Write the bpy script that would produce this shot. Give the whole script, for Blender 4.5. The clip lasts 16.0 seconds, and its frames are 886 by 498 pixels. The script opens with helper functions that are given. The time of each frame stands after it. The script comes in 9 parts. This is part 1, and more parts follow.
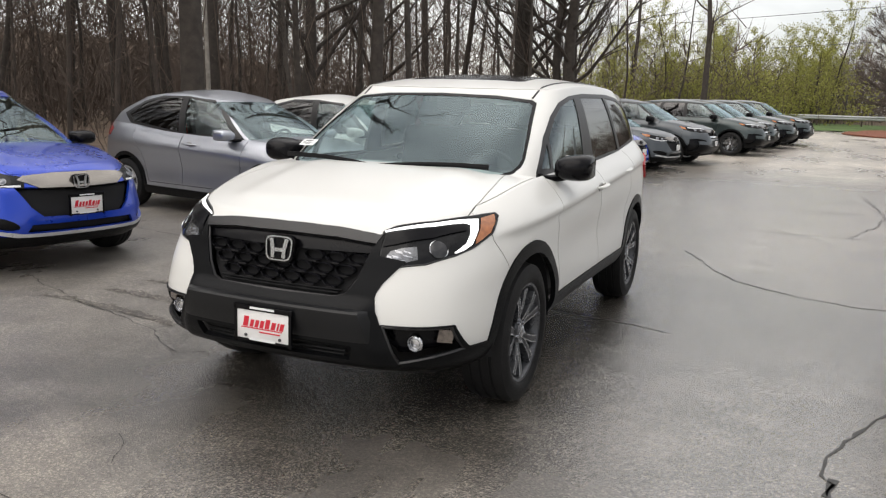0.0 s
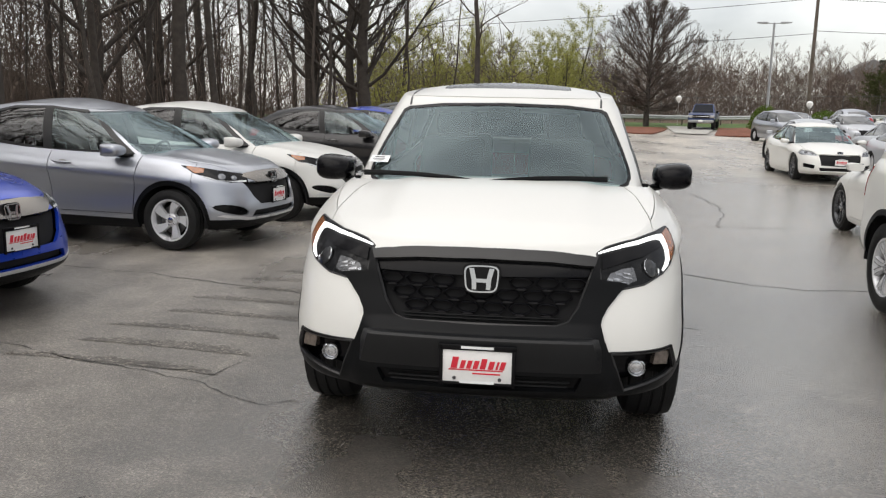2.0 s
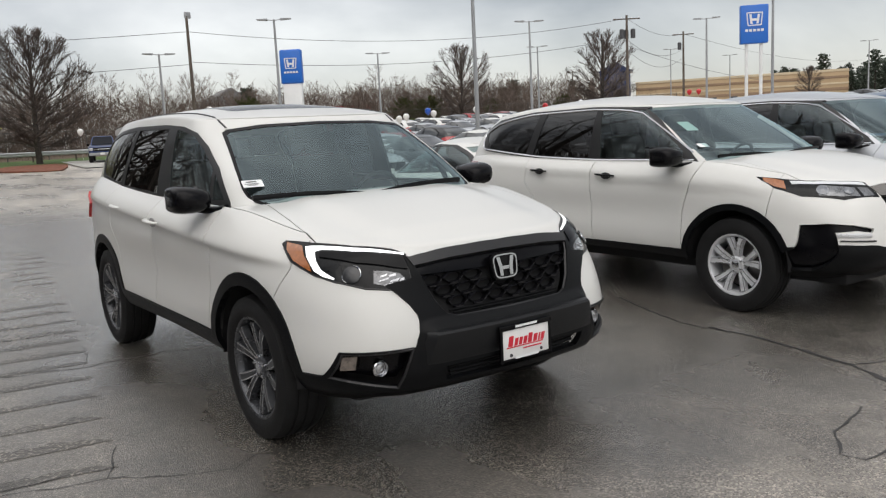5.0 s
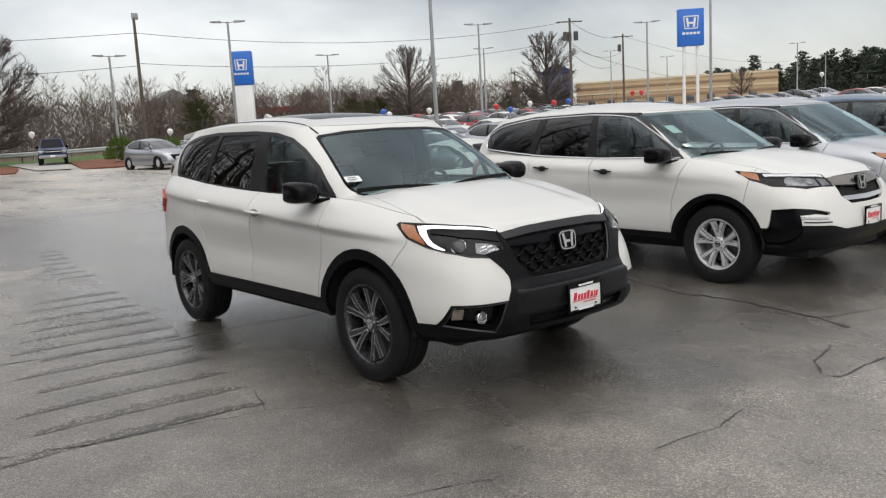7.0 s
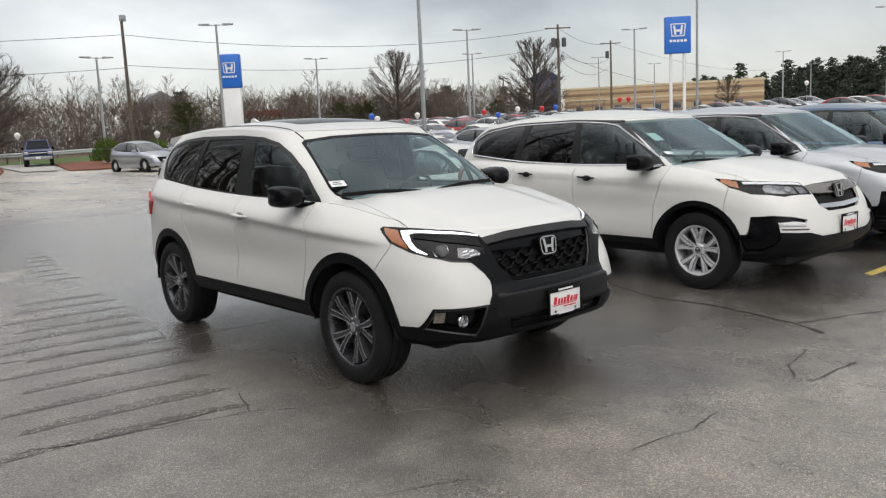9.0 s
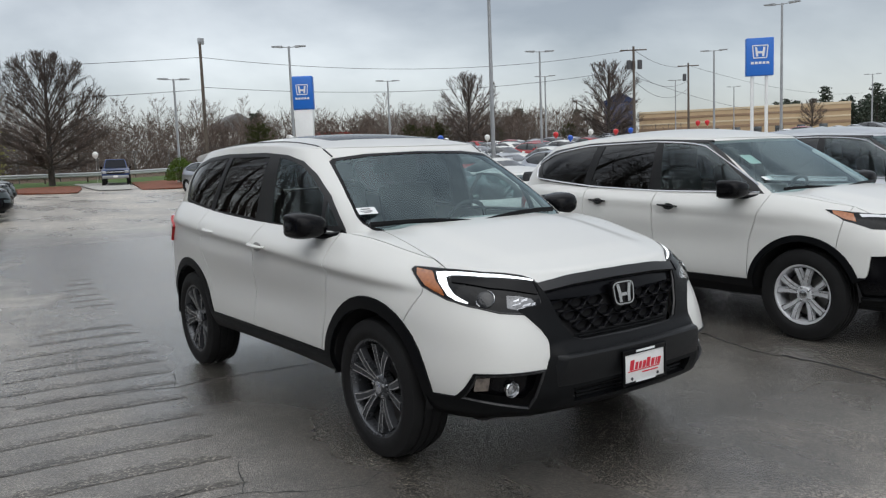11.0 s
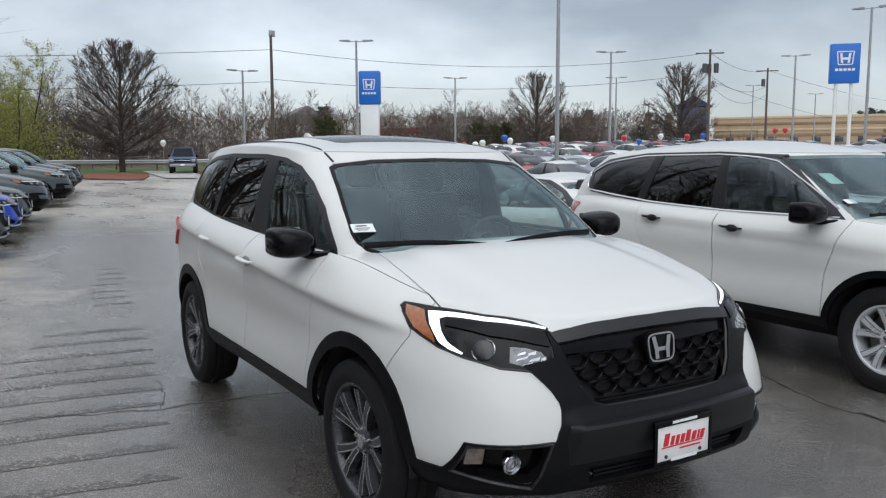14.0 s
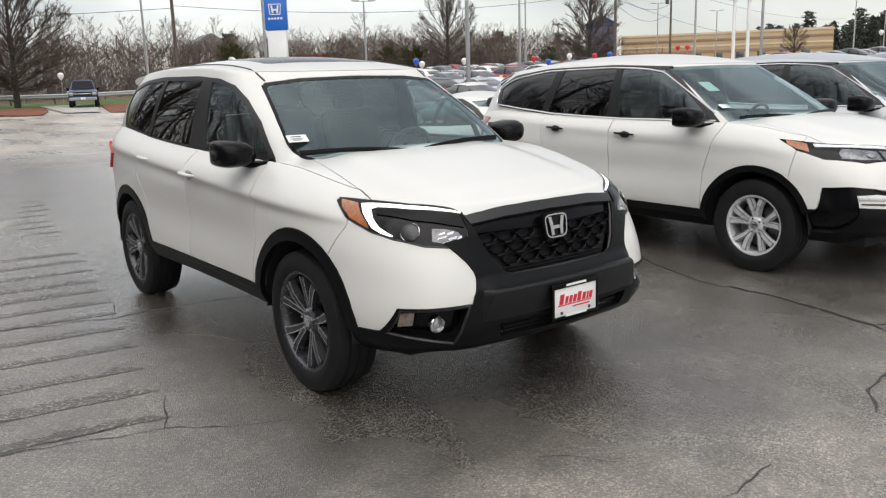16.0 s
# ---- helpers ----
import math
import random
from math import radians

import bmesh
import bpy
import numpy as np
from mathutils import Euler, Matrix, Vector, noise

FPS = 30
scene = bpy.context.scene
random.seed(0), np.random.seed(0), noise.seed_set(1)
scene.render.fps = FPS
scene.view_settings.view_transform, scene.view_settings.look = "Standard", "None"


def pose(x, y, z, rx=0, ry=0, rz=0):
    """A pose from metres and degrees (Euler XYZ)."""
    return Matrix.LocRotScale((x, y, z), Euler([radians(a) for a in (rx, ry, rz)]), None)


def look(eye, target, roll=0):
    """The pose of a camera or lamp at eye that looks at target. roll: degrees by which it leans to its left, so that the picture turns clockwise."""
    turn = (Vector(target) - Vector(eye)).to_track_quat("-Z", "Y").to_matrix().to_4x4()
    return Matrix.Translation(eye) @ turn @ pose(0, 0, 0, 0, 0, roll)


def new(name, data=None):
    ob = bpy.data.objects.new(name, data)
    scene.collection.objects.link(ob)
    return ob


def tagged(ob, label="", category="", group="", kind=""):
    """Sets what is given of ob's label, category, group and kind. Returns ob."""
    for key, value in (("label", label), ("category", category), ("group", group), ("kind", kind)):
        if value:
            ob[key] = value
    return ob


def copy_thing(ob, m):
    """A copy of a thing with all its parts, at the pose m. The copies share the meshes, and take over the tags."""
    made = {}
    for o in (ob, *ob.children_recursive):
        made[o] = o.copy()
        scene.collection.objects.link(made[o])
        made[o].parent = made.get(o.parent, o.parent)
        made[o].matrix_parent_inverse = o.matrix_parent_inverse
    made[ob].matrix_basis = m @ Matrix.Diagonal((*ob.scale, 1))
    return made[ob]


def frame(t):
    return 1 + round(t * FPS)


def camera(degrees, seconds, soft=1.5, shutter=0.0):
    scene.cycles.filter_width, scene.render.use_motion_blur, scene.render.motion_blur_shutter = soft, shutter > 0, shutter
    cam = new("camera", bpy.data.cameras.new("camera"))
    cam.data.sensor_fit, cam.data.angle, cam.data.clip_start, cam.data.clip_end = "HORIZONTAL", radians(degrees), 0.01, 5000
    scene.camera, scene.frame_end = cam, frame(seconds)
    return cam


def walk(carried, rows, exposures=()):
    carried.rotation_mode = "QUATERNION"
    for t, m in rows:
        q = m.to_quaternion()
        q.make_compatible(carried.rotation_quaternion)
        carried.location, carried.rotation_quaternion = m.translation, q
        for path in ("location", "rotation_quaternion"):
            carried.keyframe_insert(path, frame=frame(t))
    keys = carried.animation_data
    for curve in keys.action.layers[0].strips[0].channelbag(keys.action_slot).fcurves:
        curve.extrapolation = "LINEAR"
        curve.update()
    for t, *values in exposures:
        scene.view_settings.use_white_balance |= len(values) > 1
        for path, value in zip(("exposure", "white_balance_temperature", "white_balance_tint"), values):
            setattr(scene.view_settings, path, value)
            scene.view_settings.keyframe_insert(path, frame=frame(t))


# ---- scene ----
cam = camera(57.4, 16.0, 1.25)
PATH = [
    (0, (2.232, -5.534, 1.614), (1.446, -3.73, 1.256), 1.9),
    (0.5, (1.747, -5.724, 1.622), (1.08, -3.871, 1.277), 1.6),
    (1, (1.205, -5.708, 1.597), (0.641, -3.822, 1.239), 0.8),
    (1.5, (0.649, -5.799, 1.583), (0.231, -3.873, 1.239), 1.2),
    (2, (0.17, -5.807, 1.621), (-0.038, -3.847, 1.282), 1.2),
    (2.5, (-0.338, -5.625, 1.628), (-0.351, -3.651, 1.308), 0.9),
    (3, (-0.885, -5.549, 1.611), (-0.674, -3.583, 1.308), 1.0),
    (3.5, (-1.266, -5.304, 1.575), (-0.777, -3.388, 1.272), 0.6),
    (4, (-1.648, -5.134, 1.557), (-0.857, -3.325, 1.241), 1.8),
    (4.5, (-2.149, -5.074, 1.571), (-1.09, -3.406, 1.265), -0.4),
    (4.7, (-2.336, -5.163, 1.56), (-1.208, -3.537, 1.267), -2.1),
    (6.8, (-3.872, -5.71, 1.648), (-2.6, -4.195, 1.36), -3.3),
    (7, (-3.967, -5.729, 1.643), (-2.686, -4.222, 1.348), -3.2),
    (7.5, (-4.117, -5.786, 1.659), (-2.811, -4.306, 1.334), -2.2),
    (8, (-4.126, -5.819, 1.657), (-2.79, -4.362, 1.352), -2.1),
    (8.2, (-4.129, -5.845, 1.676), (-2.792, -4.389, 1.374), -2.6),
    (10.3, (-3.544, -5.41, 1.603), (-2.278, -3.882, 1.349), -1.8),
    (10.5, (-3.478, -5.293, 1.626), (-2.21, -3.767, 1.379), -1.9),
    (11, (-3.213, -5.105, 1.617), (-2.035, -3.504, 1.394), -2.2),
    (11.5, (-3.02, -4.969, 1.644), (-1.88, -3.337, 1.452), -1.9),
    (12, (-2.991, -4.768, 1.718), (-1.8, -3.171, 1.536), -0.9),
    (12.5, (-2.909, -4.624, 1.714), (-1.693, -3.05, 1.505), 0.5),
    (13, (-2.693, -4.609, 1.701), (-1.538, -2.991, 1.485), 1.3),
    (13.5, (-2.556, -4.619, 1.692), (-1.477, -2.946, 1.496), 0.9),
    (14, (-2.53, -4.654, 1.677), (-1.483, -2.965, 1.452), -0.2),
    (14.5, (-2.583, -4.675, 1.644), (-1.502, -3.012, 1.39), -0.5),
    (15, (-2.846, -4.81, 1.612), (-1.674, -3.221, 1.289), -0.3),
    (15.5, (-2.97, -4.969, 1.639), (-1.775, -3.414, 1.248), -1.1),
    (16, (-2.919, -5.152, 1.618), (-1.724, -3.6, 1.212), -1.8),
]
EXPOSURES = [(0, 0.63, 6950, 11), (1.5, 0.58, 6900, 11), (2.2, 0.42, 6850, 10), (3, 0.25, 6800, 10), (3.5, 0.44, 6800, 10), (4, 0.3, 6780, 10), (4.7, 0.26, 6750, 10), (8.2, 0.33, 6750, 10), (10.3, 0.25, 6600, 8), (11, 0.12, 6350, 8), (12, 0.08, 6200, 9), (12.5, 0.04, 6150, 8), (13, 0.2, 6200, 9), (14, 0.2, 6150, 8), (15, 0.32, 6500, 9), (16, 0.5, 6750, 10)]
walk(cam, [(t, look(eye, target, roll)) for t, eye, target, roll in PATH], EXPOSURES)

# ---- sky and light ----
SUN_AZ, SUN_EL = radians(212), radians(48)
world = bpy.data.worlds.new("overcast_sky")
scene.world = world
world.use_nodes = True
wn, wl = world.node_tree.nodes, world.node_tree.links
wn.clear()
w_out = wn.new("ShaderNodeOutputWorld")
w_sky = wn.new("ShaderNodeTexSky")
w_sky.sky_type, w_sky.sun_disc = "NISHITA", False
w_sky.sun_elevation, w_sky.sun_rotation = SUN_EL, SUN_AZ
w_bg1 = wn.new("ShaderNodeBackground")
w_bg1.inputs["Strength"].default_value = 0.03
wl.new(w_sky.outputs[0], w_bg1.inputs["Color"])
w_co = wn.new("ShaderNodeTexCoord")
w_map = wn.new("ShaderNodeMapping")
w_map.inputs["Scale"].default_value = (1.0, 1.0, 2.3)
wl.new(w_co.outputs["Generated"], w_map.inputs["Vector"])
w_n1 = wn.new("ShaderNodeTexNoise")
w_n1.inputs["Scale"].default_value, w_n1.inputs["Detail"].default_value, w_n1.inputs["Roughness"].default_value = 2.1, 7.0, 0.5
w_n1.inputs["Distortion"].default_value = 0.25
wl.new(w_map.outputs[0], w_n1.inputs["Vector"])
w_ramp = wn.new("ShaderNodeValToRGB")
w_ramp.color_ramp.elements[0].position, w_ramp.color_ramp.elements[0].color = 0.36, (0.36, 0.362, 0.375, 1)
w_ramp.color_ramp.elements[1].position, w_ramp.color_ramp.elements[1].color = 0.64, (0.84, 0.84, 0.84, 1)
wl.new(w_n1.outputs["Fac"], w_ramp.inputs["Fac"])
w_bg2 = wn.new("ShaderNodeBackground")
w_bg2.inputs["Strength"].default_value = 1.0
w_sep = wn.new("ShaderNodeSeparateXYZ")
wl.new(w_co.outputs["Generated"], w_sep.inputs[0])
w_up = wn.new("ShaderNodeFloatCurve")
for x, y in ((0.12, 0.78), (0.32, 0.67), (0.6, 1.05)):
    w_up.mapping.curves[0].points.new(x, y / 1.6)
w_up.mapping.curves[0].points[0].location = (0.0, 0.86 / 1.6)
w_up.mapping.curves[0].points[-1].location = (1.0, 1.5 / 1.6)
w_up.mapping.update()
wl.new(w_sep.outputs["Z"], w_up.inputs["Value"])
w_mul = wn.new("ShaderNodeVectorMath")
w_mul.operation = "SCALE"
wl.new(w_ramp.outputs[0], w_mul.inputs[0])
w_side = wn.new("ShaderNodeMapRange")
w_side.inputs["From Min"].default_value, w_side.inputs["From Max"].default_value = -0.3, 0.9
w_side.inputs["To Min"].default_value, w_side.inputs["To Max"].default_value = 1.22 * 1.6, 0.86 * 1.6
wl.new(w_sep.outputs["X"], w_side.inputs["Value"])
w_both = wn.new("ShaderNodeMath")
w_both.operation = "MULTIPLY"
wl.new(w_up.outputs[0], w_both.inputs[0])
wl.new(w_side.outputs[0], w_both.inputs[1])
wl.new(w_both.outputs[0], w_mul.inputs["Scale"])
wl.new(w_mul.outputs[0], w_bg2.inputs["Color"])
w_add = wn.new("ShaderNodeAddShader")
wl.new(w_bg1.outputs[0], w_add.inputs[0])
wl.new(w_bg2.outputs[0], w_add.inputs[1])
wl.new(w_add.outputs[0], w_out.inputs["Surface"])
sun = new("sun", bpy.data.lights.new("sun", "SUN"))
sun.data.energy, sun.data.angle, sun.data.color = 0.95, radians(75), (1.0, 0.97, 0.94)
sun.matrix_world = look((30 * math.sin(SUN_AZ), 30 * math.cos(SUN_AZ), 30 * math.tan(SUN_EL)), (0, 0, 0))


# ---- materials ----
def mat(name, base, rough=0.5, metal=0.0, var=0.0, scale=8.0, bump=0.0, bscale=60.0, coat=0.0, spec=0.5, dark=None, emit=None, alpha=None, rvar=0.0, crough=0.03):
    """A principled material with colour mottling at two scales, roughness variation and fine relief."""
    m = bpy.data.materials.new(name)
    m.use_nodes = True
    nt = m.node_tree
    n, l = nt.nodes, nt.links
    p = n["Principled BSDF"]
    p.inputs["Base Color"].default_value = (*base, 1)
    p.inputs["Roughness"].default_value, p.inputs["Metallic"].default_value = rough, metal
    p.inputs["Specular IOR Level"].default_value = spec
    p.inputs["Coat Weight"].default_value, p.inputs["Coat Roughness"].default_value = coat, crough
    if emit:
        p.inputs["Emission Color"].default_value, p.inputs["Emission Strength"].default_value = (*emit[0], 1), emit[1]
    co = n.new("ShaderNodeTexCoord")
    if var > 0 or rvar > 0:
        a, b = n.new("ShaderNodeTexNoise"), n.new("ShaderNodeTexNoise")
        a.inputs["Scale"].default_value, a.inputs["Detail"].default_value = scale, 6
        b.inputs["Scale"].default_value, b.inputs["Detail"].default_value = scale * 9, 4
        info = n.new("ShaderNodeObjectInfo")
        off = n.new("ShaderNodeVectorMath")
        off.operation = "ADD"
        l.new(co.outputs["Object"], off.inputs[0])
        sc = n.new("ShaderNodeMath")
        sc.operation = "MULTIPLY"
        sc.inputs[1].default_value = 37.0
        l.new(info.outputs["Random"], sc.inputs[0])
        l.new(sc.outputs[0], off.inputs[1])
        l.new(off.outputs[0], a.inputs["Vector"])
        l.new(off.outputs[0], b.inputs["Vector"])
        mx = n.new("ShaderNodeMath")
        mx.operation = "MULTIPLY_ADD"
        mx.inputs[1].default_value = 0.4
        l.new(b.outputs["Fac"], mx.inputs[0])
        l.new(a.outputs["Fac"], mx.inputs[2])
        if var > 0:
            r = n.new("ShaderNodeValToRGB")
            d = dark or tuple(c * (1 - var) for c in base)
            u = tuple(min(1, c * (1 + var * 0.6)) for c in base)
            r.color_ramp.elements[0].position, r.color_ramp.elements[0].color = 0.45, (*d, 1)
            r.color_ramp.elements[1].position, r.color_ramp.elements[1].color = 0.95, (*u, 1)
            l.new(mx.outputs[0], r.inputs["Fac"])
            l.new(r.outputs[0], p.inputs["Base Color"])
        if rvar > 0:
            rr = n.new("ShaderNodeMapRange")
            rr.inputs["From Min"].default_value, rr.inputs["From Max"].default_value = 0.4, 1.0
            rr.inputs["To Min"].default_value, rr.inputs["To Max"].default_value = max(0, rough - rvar), min(1, rough + rvar)
            l.new(mx.outputs[0], rr.inputs["Value"])
            l.new(rr.outputs[0], p.inputs["Roughness"])
    if bump > 0:
        t = n.new("ShaderNodeTexNoise")
        t.inputs["Scale"].default_value, t.inputs["Detail"].default_value = bscale, 5
        l.new(co.outputs["Object"], t.inputs["Vector"])
        bp = n.new("ShaderNodeBump")
        bp.inputs["Strength"].default_value, bp.inputs["Distance"].default_value = bump, 0.01
        l.new(t.outputs["Fac"], bp.inputs["Height"])
        l.new(bp.outputs[0], p.inputs["Normal"])
    return m


def glass_mat(name, tint, gloss=0.006, shine=(1.0, 1.0, 1.0), ior=2.0):
    """Thin tinted glass: light passes with the tint, and both sides mirror more as they are seen more slantwise."""
    m = bpy.data.materials.new(name)
    m.use_nodes = True
    n, l = m.node_tree.nodes, m.node_tree.links
    n.clear()
    out = n.new("ShaderNodeOutputMaterial")
    tr, gl, mx, lw = n.new("ShaderNodeBsdfTransparent"), n.new("ShaderNodeBsdfGlossy"), n.new("ShaderNodeMixShader"), n.new("ShaderNodeLayerWeight")
    tr.inputs["Color"].default_value = (*tint, 1)
    gl.inputs["Roughness"].default_value, gl.inputs["Color"].default_value = gloss, (*shine, 1)
    lw.inputs["Blend"].default_value = 0.5
    least = ((ior - 1) / (ior + 1)) ** 2
    power, fac = n.new("ShaderNodeMath"), n.new("ShaderNodeMath")
    power.operation, fac.operation = "POWER", "MULTIPLY_ADD"
    power.inputs[1].default_value = 5.0
    fac.inputs[1].default_value, fac.inputs[2].default_value = 1 - least, least
    l.new(lw.outputs["Facing"], power.inputs[0])
    l.new(power.outputs[0], fac.inputs[0])
    l.new(fac.outputs[0], mx.inputs["Fac"])
    l.new(tr.outputs[0], mx.inputs[1])
    l.new(gl.outputs[0], mx.inputs[2])
    l.new(mx.outputs[0], out.inputs["Surface"])
    return m


def paint(name, base, metal=0.0, rough=0.28):
    return mat(name, base, rough, metal, var=0.015, scale=1.3, coat=0.75, rvar=0.02, spec=0.3, crough=0.05)


M_WHITE = mat("white_car_paint", (0.7, 0.7, 0.675), 0.3, var=0.012, scale=1.3, coat=0.45, rvar=0.02, spec=0.25, crough=0.06)
M_BLUE = paint("blue_car_paint", (0.008, 0.05, 0.46), 0.4, 0.28)
M_SILVER = paint("grey_silver_car_paint", (0.4, 0.42, 0.465), 0.8, 0.3)
M_GREY = paint("light_silver_car_paint", (0.5, 0.52, 0.55), 0.4, 0.35)
M_DGREY = paint("dark_grey_car_paint", (0.06, 0.07, 0.078), 0.4, 0.35)
M_BLACK = paint("black_car_paint", (0.011, 0.011, 0.013), 0.2, 0.3)
M_STEELBLUE = paint("steel_blue_car_paint", (0.07, 0.12, 0.2), 0.4, 0.3)
M_NAVY = paint("navy_car_paint", (0.012, 0.022, 0.075), 0.3, 0.3)
M_RED = paint("red_car_paint", (0.3, 0.012, 0.016), 0.2, 0.3)
M_GREEN = paint("grey_green_car_paint", (0.045, 0.06, 0.06), 0.4, 0.3)
M_CLAD = mat("black_textured_plastic", (0.004, 0.0044, 0.0052), 0.42, var=0.2, scale=5, bump=0.12, bscale=500, spec=0.14)
# lighter, glossier copy of the black plastic: the beam's lit top in colour
M_BEAM = mat("lit_beam_plastic", (0.009, 0.0096, 0.0108), 0.34, var=0.2, scale=5, bump=0.1, bscale=500, spec=0.28)
M_GLOSSBLK = mat("gloss_black_trim", (0.004, 0.004, 0.005), 0.16, var=0.1, spec=0.15)
M_DARK = mat("dark_void_lining", (0.006, 0.006, 0.007), 0.9, var=0.2)
M_CHROME = mat("chrome", (0.62, 0.63, 0.65), 0.1, 1.0, rvar=0.04)
M_BADGE = mat("dark_chrome_badge", (0.42, 0.43, 0.45), 0.16, 1.0, rvar=0.05)
M_TYRE = mat("tyre_rubber", (0.009, 0.009, 0.0095), 0.65, var=0.3, scale=10, bump=0.25, bscale=120, spec=0.3)
M_RIMDARK = mat("gunmetal_alloy", (0.07, 0.073, 0.08), 0.28, 0.5, var=0.1, rvar=0.08)
M_RIMEDGE = mat("machined_alloy", (0.55, 0.56, 0.58), 0.25, 0.8, rvar=0.06)
M_RIMSILV = mat("silver_alloy", (0.62, 0.63, 0.65), 0.3, 0.3, var=0.06, rvar=0.06)
M_BRAKE = mat("brake_steel", (0.16, 0.155, 0.15), 0.45, 0.9, var=0.2)
M_GLASS = glass_mat("windscreen_glass", (0.68, 0.79, 0.78), 0.006, (0.78, 0.95, 1.0), 2.05)
M_TINT = glass_mat("privacy_glass", (0.05, 0.055, 0.06), ior=1.9)
M_SIDE = glass_mat("side_glass", (0.7, 0.79, 0.77), 0.006, (0.88, 0.98, 1.0), 2.05)
M_LENS = glass_mat("clear_lens", (0.82, 0.84, 0.86), 0.02)
M_LAMPBACK = mat("lamp_reflector", (0.5, 0.51, 0.53), 0.25, 0.6, var=0.5, scale=30)
M_LAMPDARK = mat("lamp_bezel", (0.02, 0.02, 0.022), 0.25, var=0.3)
M_DRL = mat("daylight_led", (0.95, 0.97, 1.0), 0.3, emit=((0.95, 0.98, 1.0), 1.1))
M_DRLOFF = mat("led_strip_unlit", (0.7, 0.72, 0.74), 0.25, var=0.05)
M_AMBER = mat("amber_reflector", (0.36, 0.115, 0.028), 0.2, coat=1.0, var=0.3, scale=40)
M_REDLAMP = mat("red_tail_lens", (0.4, 0.012, 0.014), 0.15, coat=1.0, var=0.2)
M_INT = mat("black_cabin_trim", (0.02, 0.02, 0.022), 0.6, var=0.3)
M_SEAT = mat("dark_seat_cloth", (0.035, 0.035, 0.038), 0.85, var=0.3, scale=20)
M_PLATE = mat("white_plate", (0.78, 0.78, 0.77), 0.4, var=0.06)
M_PLATERED = mat("plate_red_print", (0.6, 0.02, 0.04), 0.4)
M_PLATEINK = mat("dark_print", (0.05, 0.05, 0.055), 0.5)
M_PAPER = mat("paper_label", (0.8, 0.82, 0.82), 0.6, var=0.04)
M_GREENPAPER = mat("pale_green_paper", (0.5, 0.66, 0.6), 0.6, var=0.05)
# grey that paints the shade of a white handle recess
M_CUP = mat("shaded_handle_cup", (0.3, 0.3, 0.29), 0.35, var=0.2, scale=30, coat=0.4)
M_SATIN = mat("satin_black_trim", (0.014, 0.014, 0.015), 0.38, var=0.15)
M_NICKEL = mat("satin_nickel_bar", (0.3, 0.28, 0.255), 0.24, 0.9, var=0.05, rvar=0.05)


def leaf_mat(name, base, back):
    """Thin leaves: part of the light passes through."""
    m = bpy.data.materials.new(name)
    m.use_nodes = True
    n, l = m.node_tree.nodes, m.node_tree.links
    n.clear()
    out, df, tr, mx = n.new("ShaderNodeOutputMaterial"), n.new("ShaderNodeBsdfDiffuse"), n.new("ShaderNodeBsdfTranslucent"), n.new("ShaderNodeMixShader")
    geo, ramp = n.new("ShaderNodeNewGeometry"), n.new("ShaderNodeValToRGB")
    ramp.color_ramp.elements[0].color = (*[c * 0.6 for c in base], 1)
    ramp.color_ramp.elements[1].color = (*[min(1, c * 1.35) for c in base], 1)
    l.new(geo.outputs["Random Per Island"], ramp.inputs["Fac"])
    l.new(ramp.outputs[0], df.inputs["Color"])
    tr.inputs["Color"].default_value = (*back, 1)
    mx.inputs["Fac"].default_value = 0.45
    l.new(df.outputs[0], mx.inputs[1])
    l.new(tr.outputs[0], mx.inputs[2])
    l.new(mx.outputs[0], out.inputs["Surface"])
    return m


# ---- building helpers ----
def mesh_from(bm, name, material, smooth=True, angle=35):
    bmesh.ops.recalc_face_normals(bm, faces=bm.faces)
    me = bpy.data.meshes.new(name)
    for f in bm.faces:
        f.smooth = smooth
    if smooth:
        lim = radians(angle)
        for e in bm.edges:
            if len(e.link_faces) == 2 and e.calc_face_angle(0) > lim:
                e.smooth = False
    bm.to_mesh(me)
    bm.free()
    me.materials.append(material)
    return me


def part(name, bm, material, parent, label="", smooth=True, angle=35, at=None):
    """One mesh object under a thing or a part."""
    ob = new(name, mesh_from(bm, name, material, smooth, angle))
    ob.parent = parent
    if at is not None:
        ob.matrix_basis = at
    if label:
        ob["label"] = label
    return ob


def thing(name, label, category, group="", kind="", at=None):
    ob = new(name)
    ob.empty_display_size = 0.2
    if at is not None:
        ob.matrix_basis = at
    return tagged(ob, label, category, group, kind)


def box(bm, c, s, bevel=0.0, m=None, seg=2):
    """A box of centre c and full size s, its edges rounded."""
    r = bmesh.ops.create_cube(bm, size=1.0, matrix=(m or Matrix()) @ Matrix.Translation(c) @ Matrix.Diagonal((*s, 1)))
    if bevel > 0:
        es = list({e for v in r["verts"] for e in v.link_edges})
        bmesh.ops.bevel(bm, geom=es, offset=bevel, segments=seg, affect="EDGES", profile=0.5)
    return bm


def tube(bm, p0, p1, r0, r1=None, n=8, caps=True):
    r1 = r0 if r1 is None else r1
    p0, p1 = Vector(p0), Vector(p1)
    d = (p1 - p0)
    q = d.to_track_quat("Z", "Y")
    rows = []
    for p, r in ((p0, r0), (p1, r1)):
        rows.append([bm.verts.new(p + q @ Vector((r * math.cos(2 * math.pi * k / n), r * math.sin(2 * math.pi * k / n), 0))) for k in range(n)])
    for k in range(n):
        bm.faces.new((rows[0][k], rows[0][(k + 1) % n], rows[1][(k + 1) % n], rows[1][k]))
    if caps:
        bm.faces.new(rows[0][::-1])
        bm.faces.new(rows[1])
    return bm


